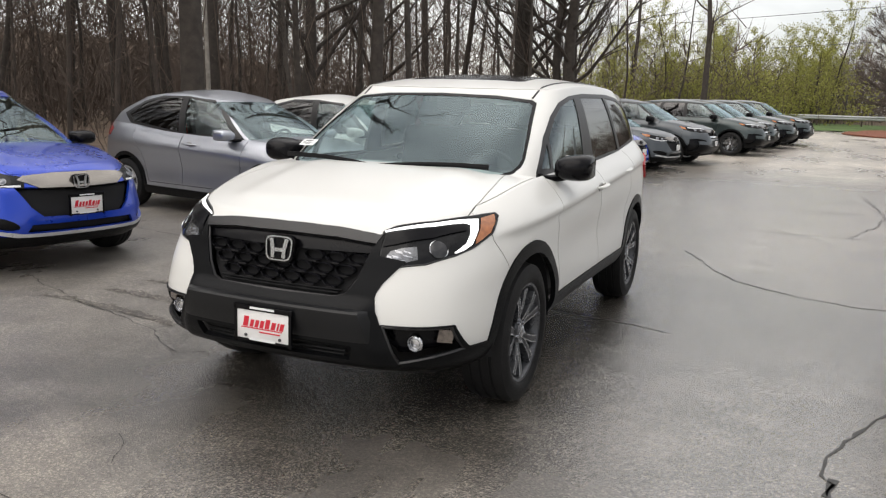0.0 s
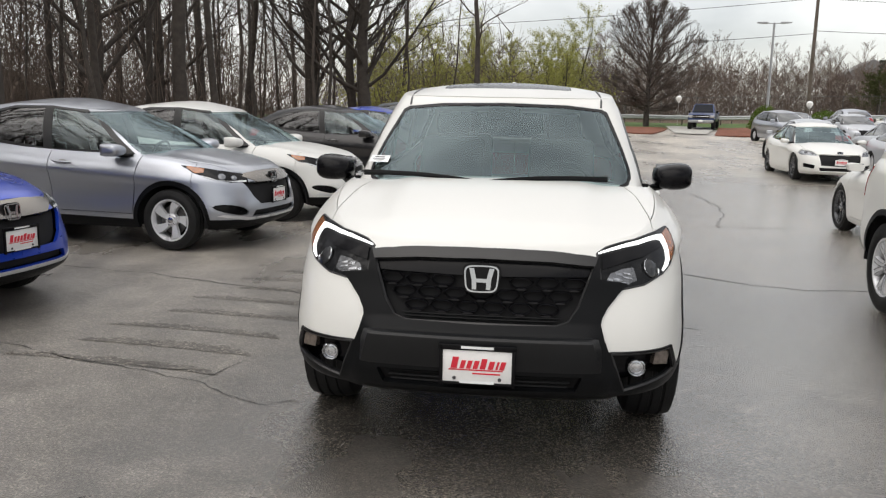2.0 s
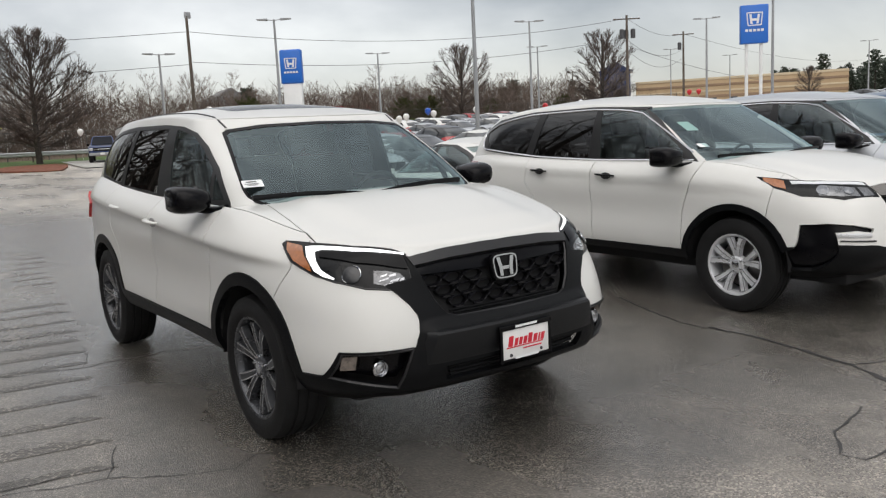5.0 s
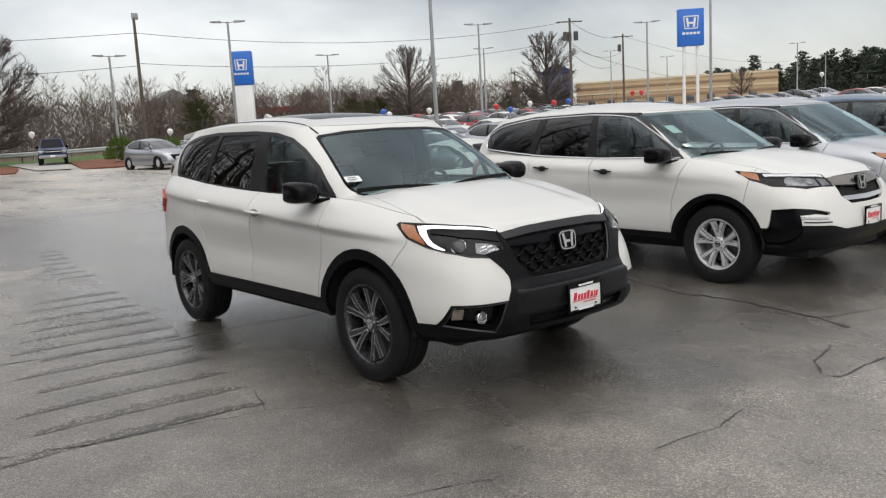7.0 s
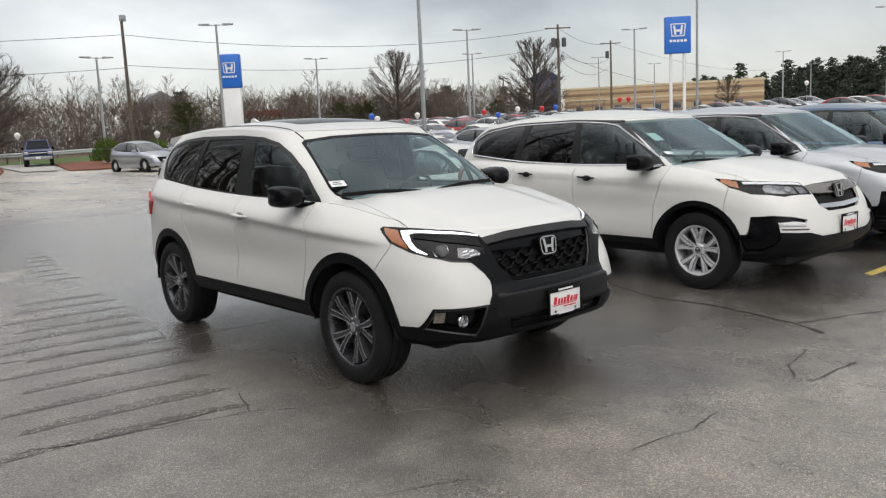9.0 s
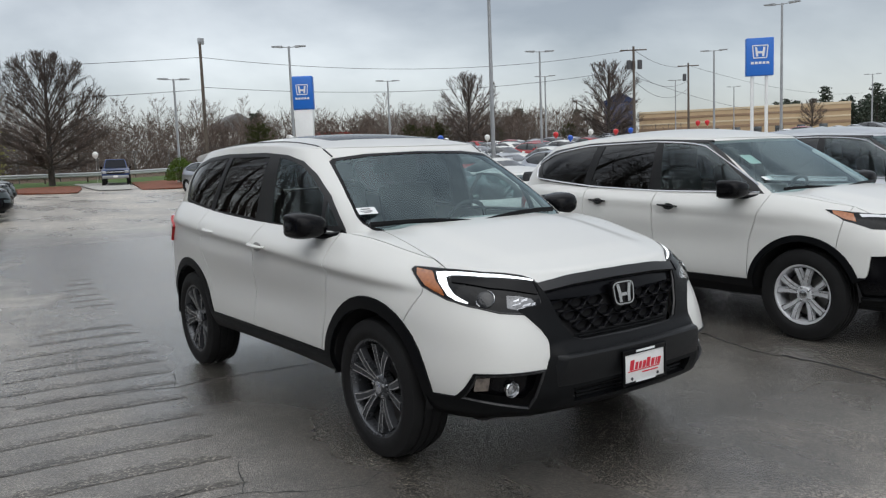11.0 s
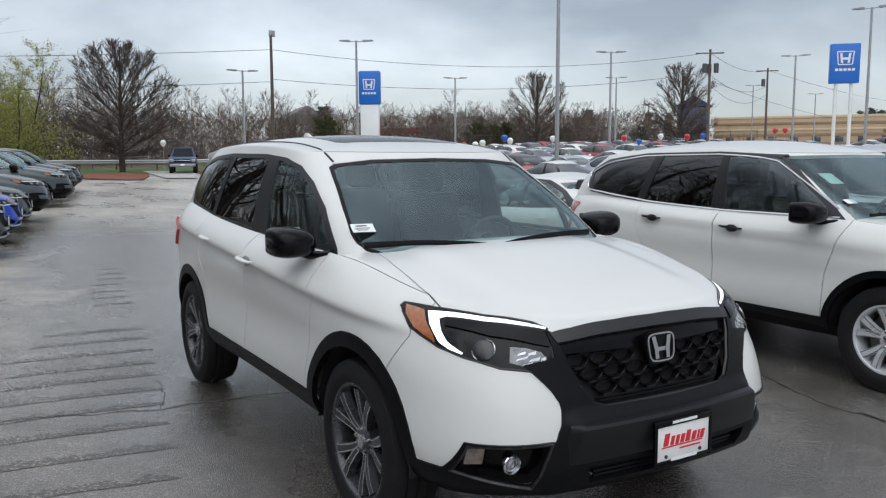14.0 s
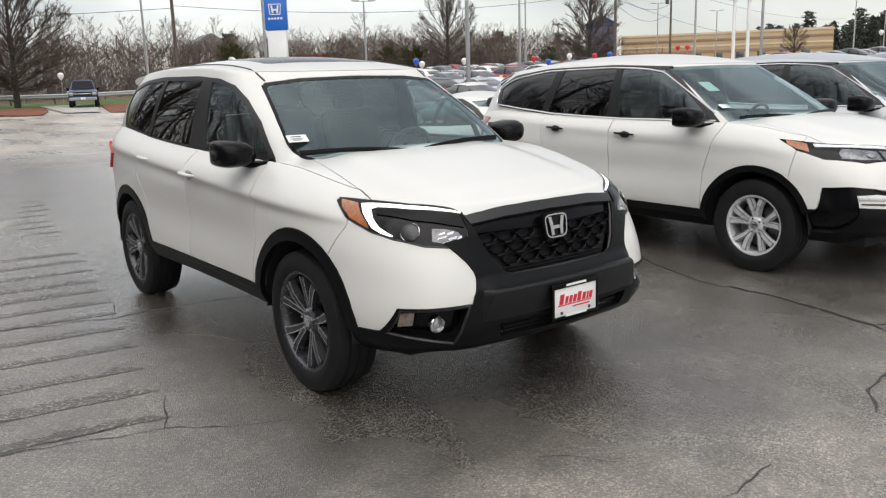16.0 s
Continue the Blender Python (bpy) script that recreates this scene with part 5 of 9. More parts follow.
SEDAN = dict(
    name="sedan", category="car", axles=(-1.4, 1.43), arch=0.37, clad=0.0, track=0.79, wheel=W_SEDAN, under=(0.64, -2.1, 2.2), front_end=(-1.65, 0.68),
    tub=dict(
        w=[(0, 0.86), (0.08, 0.895), (0.2, 0.915), (0.5, 0.925), (0.7, 0.93), (0.85, 0.915), (0.95, 0.87), (1, 0.82)],
        yf=[(0, -2.22), (0.1, -2.32), (0.25, -2.36), (0.5, -2.36), (0.75, -2.33), (0.92, -2.25), (1, -2.15)],
        yr=[(0, 2.35), (0.15, 2.46), (0.4, 2.48), (0.7, 2.46), (1, 2.38)],
        nf=[(0, 5.2), (0.4, 5.0), (0.8, 4.2), (1, 3.8)], nr=[(0, 5), (1, 5)], bow=0.12, rbow=0.1, dentz=0.5, crease=0.72,
        zb=[(-2.5, 0.2), (-2.0, 0.19), (2.0, 0.2), (2.5, 0.25)],
        zt=[(-2.5, 0.7), (-2.2, 0.735), (-1.8, 0.8), (-1.2, 0.89), (-0.8, 0.915), (0, 0.935), (1, 0.97), (1.6, 1.01), (2.5, 1.04)],
    ),
    cab=dict(
        yc=0.4, ymid=0.35, w=[(0, 0.81), (0.4, 0.76), (0.8, 0.66), (1, 0.59)], yf=[(0, -1.15), (0.5, -0.65), (1, -0.05)], yr=[(0, 2.05), (0.5, 1.6), (1, 0.95)],
        nf=[(0, 7), (1, 6)], nr=[(0, 6), (1, 5)], bow=0.17, rbow=0.14,
        zb=[(-1.3, 0.86), (-0.8, 0.895), (0, 0.915), (1, 0.95), (1.6, 0.985), (2.5, 1.0)],
        zt=[(-1.3, 1.33), (-0.1, 1.34), (0.3, 1.38), (0.6, 1.38), (1.0, 1.345), (2.2, 1.33)],
    ),
    hood=(-1.85, -1.0, 0.04), deck=(2.1, 1.5, 0.03), roof=(0.1, 0.85, 0.07),
    hood_cut=[(-0.01, -2.4), (0.45, -2.4), (0.55, -2.1), (0.72, -1.7), (0.76, -1.1), (0.75, -0.9), (-0.01, -0.9)],
    trunk_cut=[(-0.01, 1.6), (0.7, 1.6), (0.7, 2.36), (-0.01, 2.42)],
    side_cuts=[
        ("front_fender", [(-1.75, 1.2), (-1.75, 0), (-0.95, 0), (-0.95, 0.25), (-1.0, 0.6), (-1.02, 1.2)]),
        ("front_bumper", [(-3, 0), (-1.75, 0), (-1.75, 1.2), (-3, 1.2)]),
        ("front_door", [(-1.02, 1.2), (-1.0, 0.6), (-0.95, 0.25), (0.13, 0.25), (0.16, 1.2)]),
        ("rear_door", [(0.16, 1.2), (0.13, 0.25), (0.85, 0.25), (1.0, 0.6), (1.15, 0.8), (1.2, 1.2)]),
        ("rear_bumper", [(1.85, 0), (1.9, 0.6), (3, 0.62), (3, 0)]),
        ("tail_light", [(1.95, 0.8), (1.9, 0.95), (3, 0.97), (3, 0.78)]),
    ],
    front_cuts=[
        ("grille", [(-0.1, 0.68), (0.5, 0.69), (0.44, 0.42), (-0.1, 0.4)]),
        ("grille_bar", [(-0.1, 0.735), (0.45, 0.74), (0.5, 0.695), (-0.1, 0.68)]),
        ("headlight_housing", [(0.48, 0.735), (0.7, 0.765), (0.88, 0.81), (0.9, 0.72), (0.8, 0.655), (0.52, 0.645)]),
        ("fog_lamp_bezel", [(0.58, 0.42), (0.8, 0.46), (0.8, 0.36), (0.6, 0.33)]),
        ("intake", [(-0.1, 0.36), (0.5, 0.36), (0.45, 0.27), (-0.1, 0.26)]),
    ],
    glass_side=[
        ("window_trim", [(-0.82, 0.9), (-0.05, 1.33), (0.35, 1.37), (0.75, 1.35), (1.2, 1.2), (1.62, 1.02), (1.5, 0.985), (0.1, 0.915)]),
        ("front_window", [(-0.66, 0.935), (-0.03, 1.305), (0.3, 1.345), (0.22, 0.945)]),
        ("rear_door_window", [(0.32, 0.95), (0.38, 1.345), (0.72, 1.325), (1.15, 1.185), (1.42, 1.03), (1.3, 0.99)]),
    ],
    glass_front=[(-0.1, 0.885), (0.74, 0.895), (0.7, 1.0), (0.54, 1.325), (-0.1, 1.34)], glass_rear=[(-0.1, 1.01), (0.68, 1.015), (0.53, 1.31), (-0.1, 1.335)],
    inside=dict(y0=-0.85, y1=1.55, floor=0.5, w=0.7, belt=0.9, dash=-0.75, roof=1.325, rw=0.48, ry0=0.1, ry1=0.9, seats=(-0.05, 0.85)),
    mirror=(0.86, 1.06, -0.68, 0.9, 1.03), mirror_paint=True, badge=(0.71, 0.12), plate=0.5, plate_out=0.02, handles=[(0.0, 0.8), (1.0, 0.83)], handle_paint=True, lamps=[(0.72, 0.71, 0.03), (0.6, 0.7, 0.024)],
    covers=[("headlight_housing", "headlight_lens", "t", M_LENS, -0.002)], panels=standard_panels(M_SIDE),
)
SEDAN["panels"].update(dict([P("grille_bar", "t", M_CLAD, True, 0.002, 0.02, 0.0)]))


def outline(car, T, poly, r, name, back=0.0, material=None, gap=False):
    """A rounded bead along a polygon laid on the front of a shell; gap leaves its last side out."""
    bm = bmesh.new()
    for (x0, z0), (x1, z1) in zip(poly, poly[1:] if gap else poly[1:] + poly[:1]):
        n = max(2, int(math.hypot(x1 - x0, z1 - z0) / 0.05))
        pts = [(x0 + (x1 - x0) * k / n, z0 + (z1 - z0) * k / n) for k in range(n + 1)]
        q = [(x, front_y(T, abs(x), z) + back, z) for x, z in pts]
        for a, b in zip(q, q[1:]):
            tube(bm, a, b, r, n=6)
    return part(name, bm, material or M_CLAD, car)


def drape(parent, name, skin, pairs, sx, off, thick, material, across=4, along=6, label=""):
    """A patch laid on the body between two edges given as pairs of points, with a turned-down rim."""
    bm = bmesh.new()
    rows = []
    ends = [(Vector(a), Vector(b)) for a, b in pairs]
    path = [(ends[i][0].lerp(ends[i + 1][0], k / along), ends[i][1].lerp(ends[i + 1][1], k / along)) for i in range(len(ends) - 1) for k in range(along)] + [ends[-1]]
    for a, b in path:
        row = []
        for k in range(across + 1):
            p, n, _, _ = skin.find_nearest(a.lerp(b, k / across))
            if n.dot(p - Vector((0, -1.2, 0.7))) < 0:
                n = -n
            row.append((p, n))
        rows.append(row)
    top = [[bm.verts.new(p + n * off) for p, n in row] for row in rows]
    low = [[bm.verts.new(p + n * (off - thick)) for p, n in row] for row in rows]
    m = len(rows)
    for i in range(m - 1):
        for k in range(across):
            bm.faces.new((top[i][k], top[i][k + 1], top[i + 1][k + 1], top[i + 1][k]))
        for k in (0, across):
            bm.faces.new((top[i][k], top[i + 1][k], low[i + 1][k], low[i][k]))
    for i in (0, m - 1):
        for k in range(across):
            bm.faces.new((top[i][k], top[i][k + 1], low[i][k + 1], low[i][k]))
    for v in bm.verts:
        v.co.x *= sx
    return part(name, bm, material, parent, label, angle=50)


def small_headlight(car, skin, sx):
    """A swept-back headlight with an amber tip, projectors and a pale strip along its lower edge."""
    edge = [((0.81, -1.42, 0.957), (0.813, -1.43, 0.952)), ((0.75, -1.6, 0.937), (0.84, -1.6, 0.87)), ((0.66, -1.78, 0.9), (0.79, -1.8, 0.805)), ((0.55, -1.9, 0.86), (0.68, -1.96, 0.765)), ((0.44, -1.98, 0.825), (0.48, -2.05, 0.748))]
    hl = drape(car, "headlight", skin, edge, sx, 0.003, 0.012, M_LAMPIN, 6, 5, "dark glassy headlight with an amber tip")
    drape(hl, "turn_signal", skin, [((0.79, -1.48, 0.948), (0.82, -1.5, 0.925)), ((0.76, -1.58, 0.935), (0.835, -1.6, 0.885)), ((0.73, -1.66, 0.92), (0.79, -1.68, 0.89))], sx, 0.006, 0.005, M_AMBER, 3, 3, "amber turn signal")
    drape(hl, "led_strip", skin, [((0.825, -1.68, 0.85), (0.828, -1.69, 0.842)), ((0.775, -1.83, 0.812), (0.782, -1.83, 0.8)), ((0.665, -1.96, 0.787), (0.67, -1.97, 0.772)), ((0.5, -2.03, 0.772), (0.5, -2.04, 0.757))], sx, 0.007, 0.006, M_DRLOFF, 2, 4, "pale unlit strip")
    for c, r in (((0.705, -1.86, 0.845), 0.034), ((0.61, -1.95, 0.815), 0.026)):
        p, n, _, _ = skin.find_nearest(Vector(c))
        n = -n if n.y > 0 else n
        bm = bmesh.new()
        lathe(bm, [(0.002, r * 1.2), (0.008, r * 1.2), (0.008, r), (0.014, r * 0.7), (0.017, 0.0)], 16, Matrix.Translation(p) @ n.to_track_quat("X", "Z").to_matrix().to_4x4())
        for v in bm.verts:
            v.co.x *= sx
        part("projector_lens", bm, M_LAMPGLASS, hl)


def large_headlight(car, skin, sx):
    """A long headlight with a pale strip along its top, an amber tip and two projectors."""
    edge = [((0.93, -1.58, 1.127), (0.935, -1.6, 1.115)), ((0.885, -1.75, 1.12), (0.965, -1.78, 1.03)), ((0.8, -1.93, 1.103), (0.92, -1.95, 0.975)), ((0.66, -2.08, 1.077), (0.74, -2.2, 0.935)), ((0.47, -2.2, 1.047), (0.46, -2.32, 0.935))]
    hl = drape(car, "headlight", skin, edge, sx, 0.003, 0.012, M_LAMPIN, 6, 5, "dark glassy headlight with an amber tip")
    drape(hl, "turn_signal", skin, [((0.918, -1.63, 1.12), (0.945, -1.66, 1.085)), ((0.9, -1.72, 1.112), (0.955, -1.75, 1.06)), ((0.885, -1.79, 1.1), (0.94, -1.84, 1.045))], sx, 0.006, 0.005, M_AMBER, 3, 3, "amber turn signal")
    drape(hl, "led_strip", skin, [((0.87, -1.83, 1.1), (0.885, -1.86, 1.08)), ((0.78, -1.97, 1.09), (0.79, -2.0, 1.07)), ((0.64, -2.1, 1.065), (0.645, -2.13, 1.045)), ((0.49, -2.19, 1.035), (0.49, -2.22, 1.02))], sx, 0.007, 0.006, M_DRLOFF, 2, 4, "pale strip")
    for c, r in (((0.8, -2.06, 1.02), 0.036), ((0.66, -2.18, 0.995), 0.03)):
        p, n, _, _ = skin.find_nearest(Vector(c))
        n = -n if n.y > 0 else n
        bm = bmesh.new()
        lathe(bm, [(0.002, r * 1.2), (0.008, r * 1.2), (0.008, r), (0.014, r * 0.7), (0.017, 0.0)], 16, Matrix.Translation(p) @ n.to_track_quat("X", "Z").to_matrix().to_4x4())
        for v in bm.verts:
            v.co.x *= sx
        part("projector_lens", bm, M_LAMPGLASS, hl)


def headlight(car, skin, sx):
    """A dark swept headlight: lit strip along the bonnet edge turning down, amber tip, brow, projector and reflectors."""
    edge = [((0.883, -1.7, 1.052), (0.885, -1.705, 1.05)), ((0.866, -1.705, 1.068), (0.895, -1.81, 0.98)), ((0.806, -1.85, 1.068), (0.864, -1.965, 0.93)), ((0.75, -1.945, 1.063), (0.82, -2.078, 0.906)),
            ((0.69, -2.037, 1.058), (0.73, -2.208, 0.878)), ((0.55, -2.172, 1.04), (0.62, -2.27, 0.863)), ((0.506, -2.217, 1.016), (0.535, -2.32, 0.853))]
    hl = drape(car, "headlight", skin, edge, sx, 0.003, 0.012, M_LAMPIN, 8, 6, "dark swept headlight with a lit white strip")
    rim = bmesh.new()
    loop = [a for a, b in edge] + [b for a, b in edge[::-1]]
    pts = []
    for a, b in zip(loop, loop[1:]):
        for k in range(5):
            p, n, _, _ = skin.find_nearest(Vector(a).lerp(Vector(b), k / 5))
            pts.append(Vector((sx * p.x, p.y, p.z)))
    sweep(rim, pts, 0.005, 6)
    part("headlight_rim", rim, M_SATIN, hl)
    drape(hl, "headlight_strip", skin, [((0.513, -2.213, 1.02), (0.515, -2.215, 1.013)), ((0.6, -2.135, 1.033), (0.6, -2.15, 1.023)), ((0.695, -2.04, 1.045), (0.7, -2.056, 1.031)), ((0.8, -1.893, 1.056), (0.793, -1.925, 1.036)),
          ((0.832, -1.84, 1.05), (0.819, -1.905, 1.03)), ((0.851, -1.887, 1.004), (0.835, -1.945, 0.988)), ((0.857, -1.963, 0.947), (0.837, -1.992, 0.953)), ((0.845, -2.015, 0.927), (0.828, -2.028, 0.937)), ((0.82, -2.07, 0.915), (0.815, -2.072, 0.92))],
          sx, 0.007, 0.008, M_DRL, 3, 5, "lit white daylight strip")
    drape(hl, "turn_signal", skin, [((0.862, -1.72, 1.057), (0.837, -1.82, 1.052)), ((0.88, -1.75, 1.025), (0.856, -1.866, 1.014)), ((0.887, -1.825, 0.982), (0.862, -1.93, 0.968)), ((0.87, -1.945, 0.946), (0.869, -1.95, 0.946))], sx, 0.006, 0.006, M_AMBER, 3, 4, "amber turn signal")
    drape(hl, "headlight_brow", skin, [((0.8, -1.932, 1.022), (0.818, -1.95, 1.005)), ((0.702, -2.07, 1.018), (0.72, -2.118, 0.988)), ((0.6, -2.165, 1.01), (0.585, -2.24, 0.965)), ((0.525, -2.215, 1.0), (0.53, -2.268, 0.952))], sx, 0.012, 0.012, M_GLOSSBLK, 4, 5, "gloss black brow")
    for c, r, inner in (((0.755, -2.13, 0.935), 0.044, True),):
        p, n, _, _ = skin.find_nearest(Vector(c))
        if n.y > 0:
            n = -n
        q = n.to_track_quat("X", "Z").to_matrix().to_4x4()
        bm = bmesh.new()
        lathe(bm, [(0.003, r), (0.008, r * 0.97), (0.013, r * 0.7), (0.016, 0.0)], 22, Matrix.Translation(p) @ q)
        for v in bm.verts:
            v.co.x *= sx
        pr = part("projector_lens", bm, M_PROJ, hl, "dark glass projector")
        # tapered chrome arcs shaped as the highlights on the projector's rim
        for a0, a1 in ((100, 205), (-60, -5)) if inner else ((20, 120),):
            bm = bmesh.new()
            sweep(bm, [p + q.to_3x3() @ Vector((0.011, 1.02 * r * math.cos(radians(a)), 1.02 * r * math.sin(radians(a)))) for a in np.linspace(a0, a1, 9)], [0.0005, 0.0015, 0.0025, 0.003, 0.003, 0.003, 0.0025, 0.0015, 0.0005], 5)
            for v in bm.verts:
                v.co.x *= sx
            part("bezel_ring", bm, M_CHROME, pr)
    bowl = drape(hl, "reflector_bowl", skin, [((0.672, -2.19, 0.952), (0.69, -2.215, 0.895)), ((0.62, -2.23, 0.95), (0.63, -2.26, 0.878)), ((0.57, -2.262, 0.935), (0.575, -2.285, 0.872)), ((0.548, -2.28, 0.9), (0.55, -2.29, 0.878))], sx, 0.0045, 0.004, M_BOWL, 4, 4, "silvered reflector")
    for x, y, z, w, h, lean in ((0.645, -2.235, 0.932, 0.03, 0.012, 0.006), (0.648, -2.24, 0.912, 0.04, 0.01, 0.01), (0.606, -2.25, 0.93, 0.03, 0.016, 0.006), (0.602, -2.262, 0.906, 0.036, 0.014, 0.01), (0.568, -2.275, 0.905, 0.018, 0.02, 0.004), (0.632, -2.255, 0.89, 0.04, 0.008, 0.004)):
        drape(bowl, "reflector", skin, [((x - w / 2 - lean, y, z + h / 2), (x - w / 2, y, z - h / 2)), ((x + w / 2, y, z + h / 2 * 0.6), (x + w / 2 + lean, y, z - h / 2 * 0.8))], sx, 0.008, 0.005, M_FOGLENS, 2, 3)


def hero_details(car, T):
    """Grille links, lamps, wipers, sticker and aerial of the white SUV."""
    skin = BVHTree.FromBMesh(base_shells(HERO, 112, 38)[0])
    edge = [(0.0, 0.905), (0.475, 0.915), (0.415, 0.77), (0.385, 0.725), (0.0, 0.71)]
    bm = bmesh.new()
    hexa = [(-0.054, 0.0), (-0.05, 0.008), (-0.034, 0.02), (-0.024, 0.023), (0.024, 0.023), (0.034, 0.02), (0.05, 0.008), (0.054, 0.0), (0.05, -0.008), (0.034, -0.02), (0.024, -0.023), (-0.024, -0.023), (-0.034, -0.02), (-0.05, -0.008)]
    for r, z in enumerate((0.874, 0.819, 0.764)):
        for k in range(-5, 6):
            x = (k + 0.5 * ((r + 1) % 2)) * 0.116
            if not inside((abs(x) + 0.012, z), edge) or (r == 0 and abs(x) < 0.1):
                continue
            y = front_y(T, abs(x), z) + 0.014
            rings = []
            for rr, yy in ((1.02, 0.03), (1.0, 0.004), (0.965, 0.0), (0.92, 0.003), (0.88, 0.03)):
                rings.append([bm.verts.new((x + px * rr, y + yy + 0.04 * abs(px) * (1 if px * x > 0 else -1), z + pz * rr)) for px, pz in hexa])
            for a, b in zip(rings, rings[1:]):
                for i in range(14):
                    bm.faces.new((a[i], a[(i + 1) % 14], b[(i + 1) % 14], b[i]))
    for r, z in enumerate((0.8465, 0.7915, 0.737)):
        for k in range(-5, 6):
            x = (k + 0.5 * ((r + 1) % 2)) * 0.116
            if not inside((abs(x) + 0.02, z), edge) or (r == 0 and abs(x) < 0.1):
                continue
            prism(bm, [(-0.026, 0.0), (-0.012, 0.0045), (0.012, 0.0045), (0.026, 0.0), (0.012, -0.0045), (-0.012, -0.0045)], 0.004, 0.03, Matrix.Translation((x, front_y(T, abs(x), z) + 0.012, z)))
    part("grille_mesh", bm, M_GRILLE, car, "black honeycomb grille links", angle=20)
    rim = [(0.385, 0.715), (0.43, 0.783), (0.492, 0.95)]
    outline(car, T, [(-a, b) for a, b in rim[::-1]] + [(-0.33, 0.698), (0.33, 0.698)] + rim, 0.009, "grille_frame", 0.006, M_SATIN, True)
    for z, wide in ((0.714, 0.33), (0.727, 0.35), (0.478, 0.41), (0.452, 0.4), (0.43, 0.39)):
        bm = bmesh.new()
        pts = [(x, front_y(T, abs(x), z)) for x in np.linspace(-wide, wide, 15)]
        for (x0, y0), (x1, y1) in zip(pts, pts[1:]):
            tube(bm, (x0, y0 + 0.022, z), (x1, y1 + 0.022, z), 0.0045 if z > 0.7 else 0.0075, n=6)
        part("grille_bar_lower", bm, M_CLAD, car)
    beam = [((sx * xt, front_y(T, xt, 0.668), 0.668), (sx * xb, front_y(T, xb, 0.5), 0.5)) for sx, xt, xb in ((-1, 0.512, 0.57), (-1, 0.4, 0.42), (-1, 0.2, 0.2), (1, 0.0, 0.0), (1, 0.2, 0.2), (1, 0.4, 0.42), (1, 0.512, 0.57))]
    bm = bmesh.new()
    rows = []
    for (a, b) in [tuple(Vector(p).lerp(Vector(q), k / 4) for p, q in zip(beam[i], beam[i + 1])) for i in range(6) for k in range(4)] + [tuple(Vector(p) for p in beam[-1])]:
        col = [(0.0, 0.03), (0.02, -0.012), (0.06, -0.03), (0.12, -0.036), (0.22, -0.035), (0.5, -0.026), (0.9, -0.014), (0.97, -0.006), (1.0, 0.008)]
        edge_in = 0.02 if abs(a.x) > 0.5 else 0.0
        rows.append([bm.verts.new((p.x, front_y(T, min(abs(p.x), 0.9), p.z) + dy + edge_in, p.z)) for p, dy in ((a.lerp(b, t), dy) for t, dy in col)])
    for A, B in zip(rows, rows[1:]):
        for k in range(len(A) - 1):
            bm.faces.new((A[k], A[k + 1], B[k + 1], B[k]))
    part("bumper_beam", bm, M_BEAM, car, "black plastic bumper beam", angle=30)
    for sx in (1, -1):
        y = front_y(T, 0.7, 0.505)
        turn = Matrix.Translation((sx * 0.7, y + 0.06, 0.5)) @ pose(0, 0, 0, 0, 0, -90)
        bm = bmesh.new()
        lathe(bm, [(0.0, 0.041), (0.012, 0.041), (0.016, 0.037), (0.008, 0.033), (0.0, 0.033)], 24, turn, close=True)
        fg = part("fog_lamp", bm, M_CHROME, car, "round chrome-ringed fog lamp")
        bm = bmesh.new()
        lathe(bm, [(-0.012, 0.033), (0.002, 0.031), (0.004, 0.024), (0.009, 0.022), (0.011, 0.012), (0.006, 0.011), (0.008, 0.0)], 12, turn)
        part("fog_lens", bm, M_FOGLENS, fg)
        outline(car, T, [(sx * a, b) for a, b in [(0.572, 0.587), (0.85, 0.583), (0.885, 0.465), (0.64, 0.405)]], 0.009, "bezel_frame", 0.0, M_SATIN)
        ym = front_y(T, 0.815, 0.53) + 0.045
        bm = bmesh.new()
        prism(bm, [(-0.042, -0.03), (0.03, -0.034), (0.042, 0.028), (-0.03, 0.032)], -0.01, 0.03, Matrix.Translation((sx * 0.815, ym + 0.012, 0.532)) @ pose(0, 0, 0, 0, 0, sx * 24))
        part("marker_lamp", bm, M_MARK, car, "pale amber marker lamp")
        headlight(car, skin, sx)
    # wipers
    for x0, x1, y0, y1 in ((-0.78, -0.12, -1.12, -1.245), (0.62, -0.05, -1.16, -1.262)):
        bm = bmesh.new()
        pts = []
        for t in np.linspace(0, 1, 7):
            pts.append((x0 + (x1 - x0) * t, y0 + (y1 - y0) * t - 0.012, 1.232 + 0.012 * math.sin(math.pi * t) + 0.02 * (1 - t)))
        sweep(bm, pts, [0.012, 0.011, 0.01, 0.01, 0.009, 0.008, 0.005], 6, 1.5)
        part("wiper", bm, M_CLAD, car)
    # stock label inside the windscreen
    m = Matrix.Translation((-0.715, -0.995, 1.325)) @ pose(0, 0, 0, 31, 0, -9) @ pose(0, 0, 0, 0, 0, 0)
    bm = bmesh.new()
    box(bm, (0, 0, 0), (0.118, 0.07, 0.002), 0, m)
    st = part("stock_label", bm, M_PAPER, car, "white paper stock label")
    bm = bmesh.new()
    for z, wd, ht in ((0.016, 0.06, 0.009), (-0.002, 0.08, 0.004), (-0.011, 0.07, 0.003), (-0.02, 0.05, 0.003)):
        box(bm, (-0.005, z, 0.0016), (wd, ht, 0.001), 0, m)
    part("label_print", bm, M_PLATEINK, st)
    bm = bmesh.new()
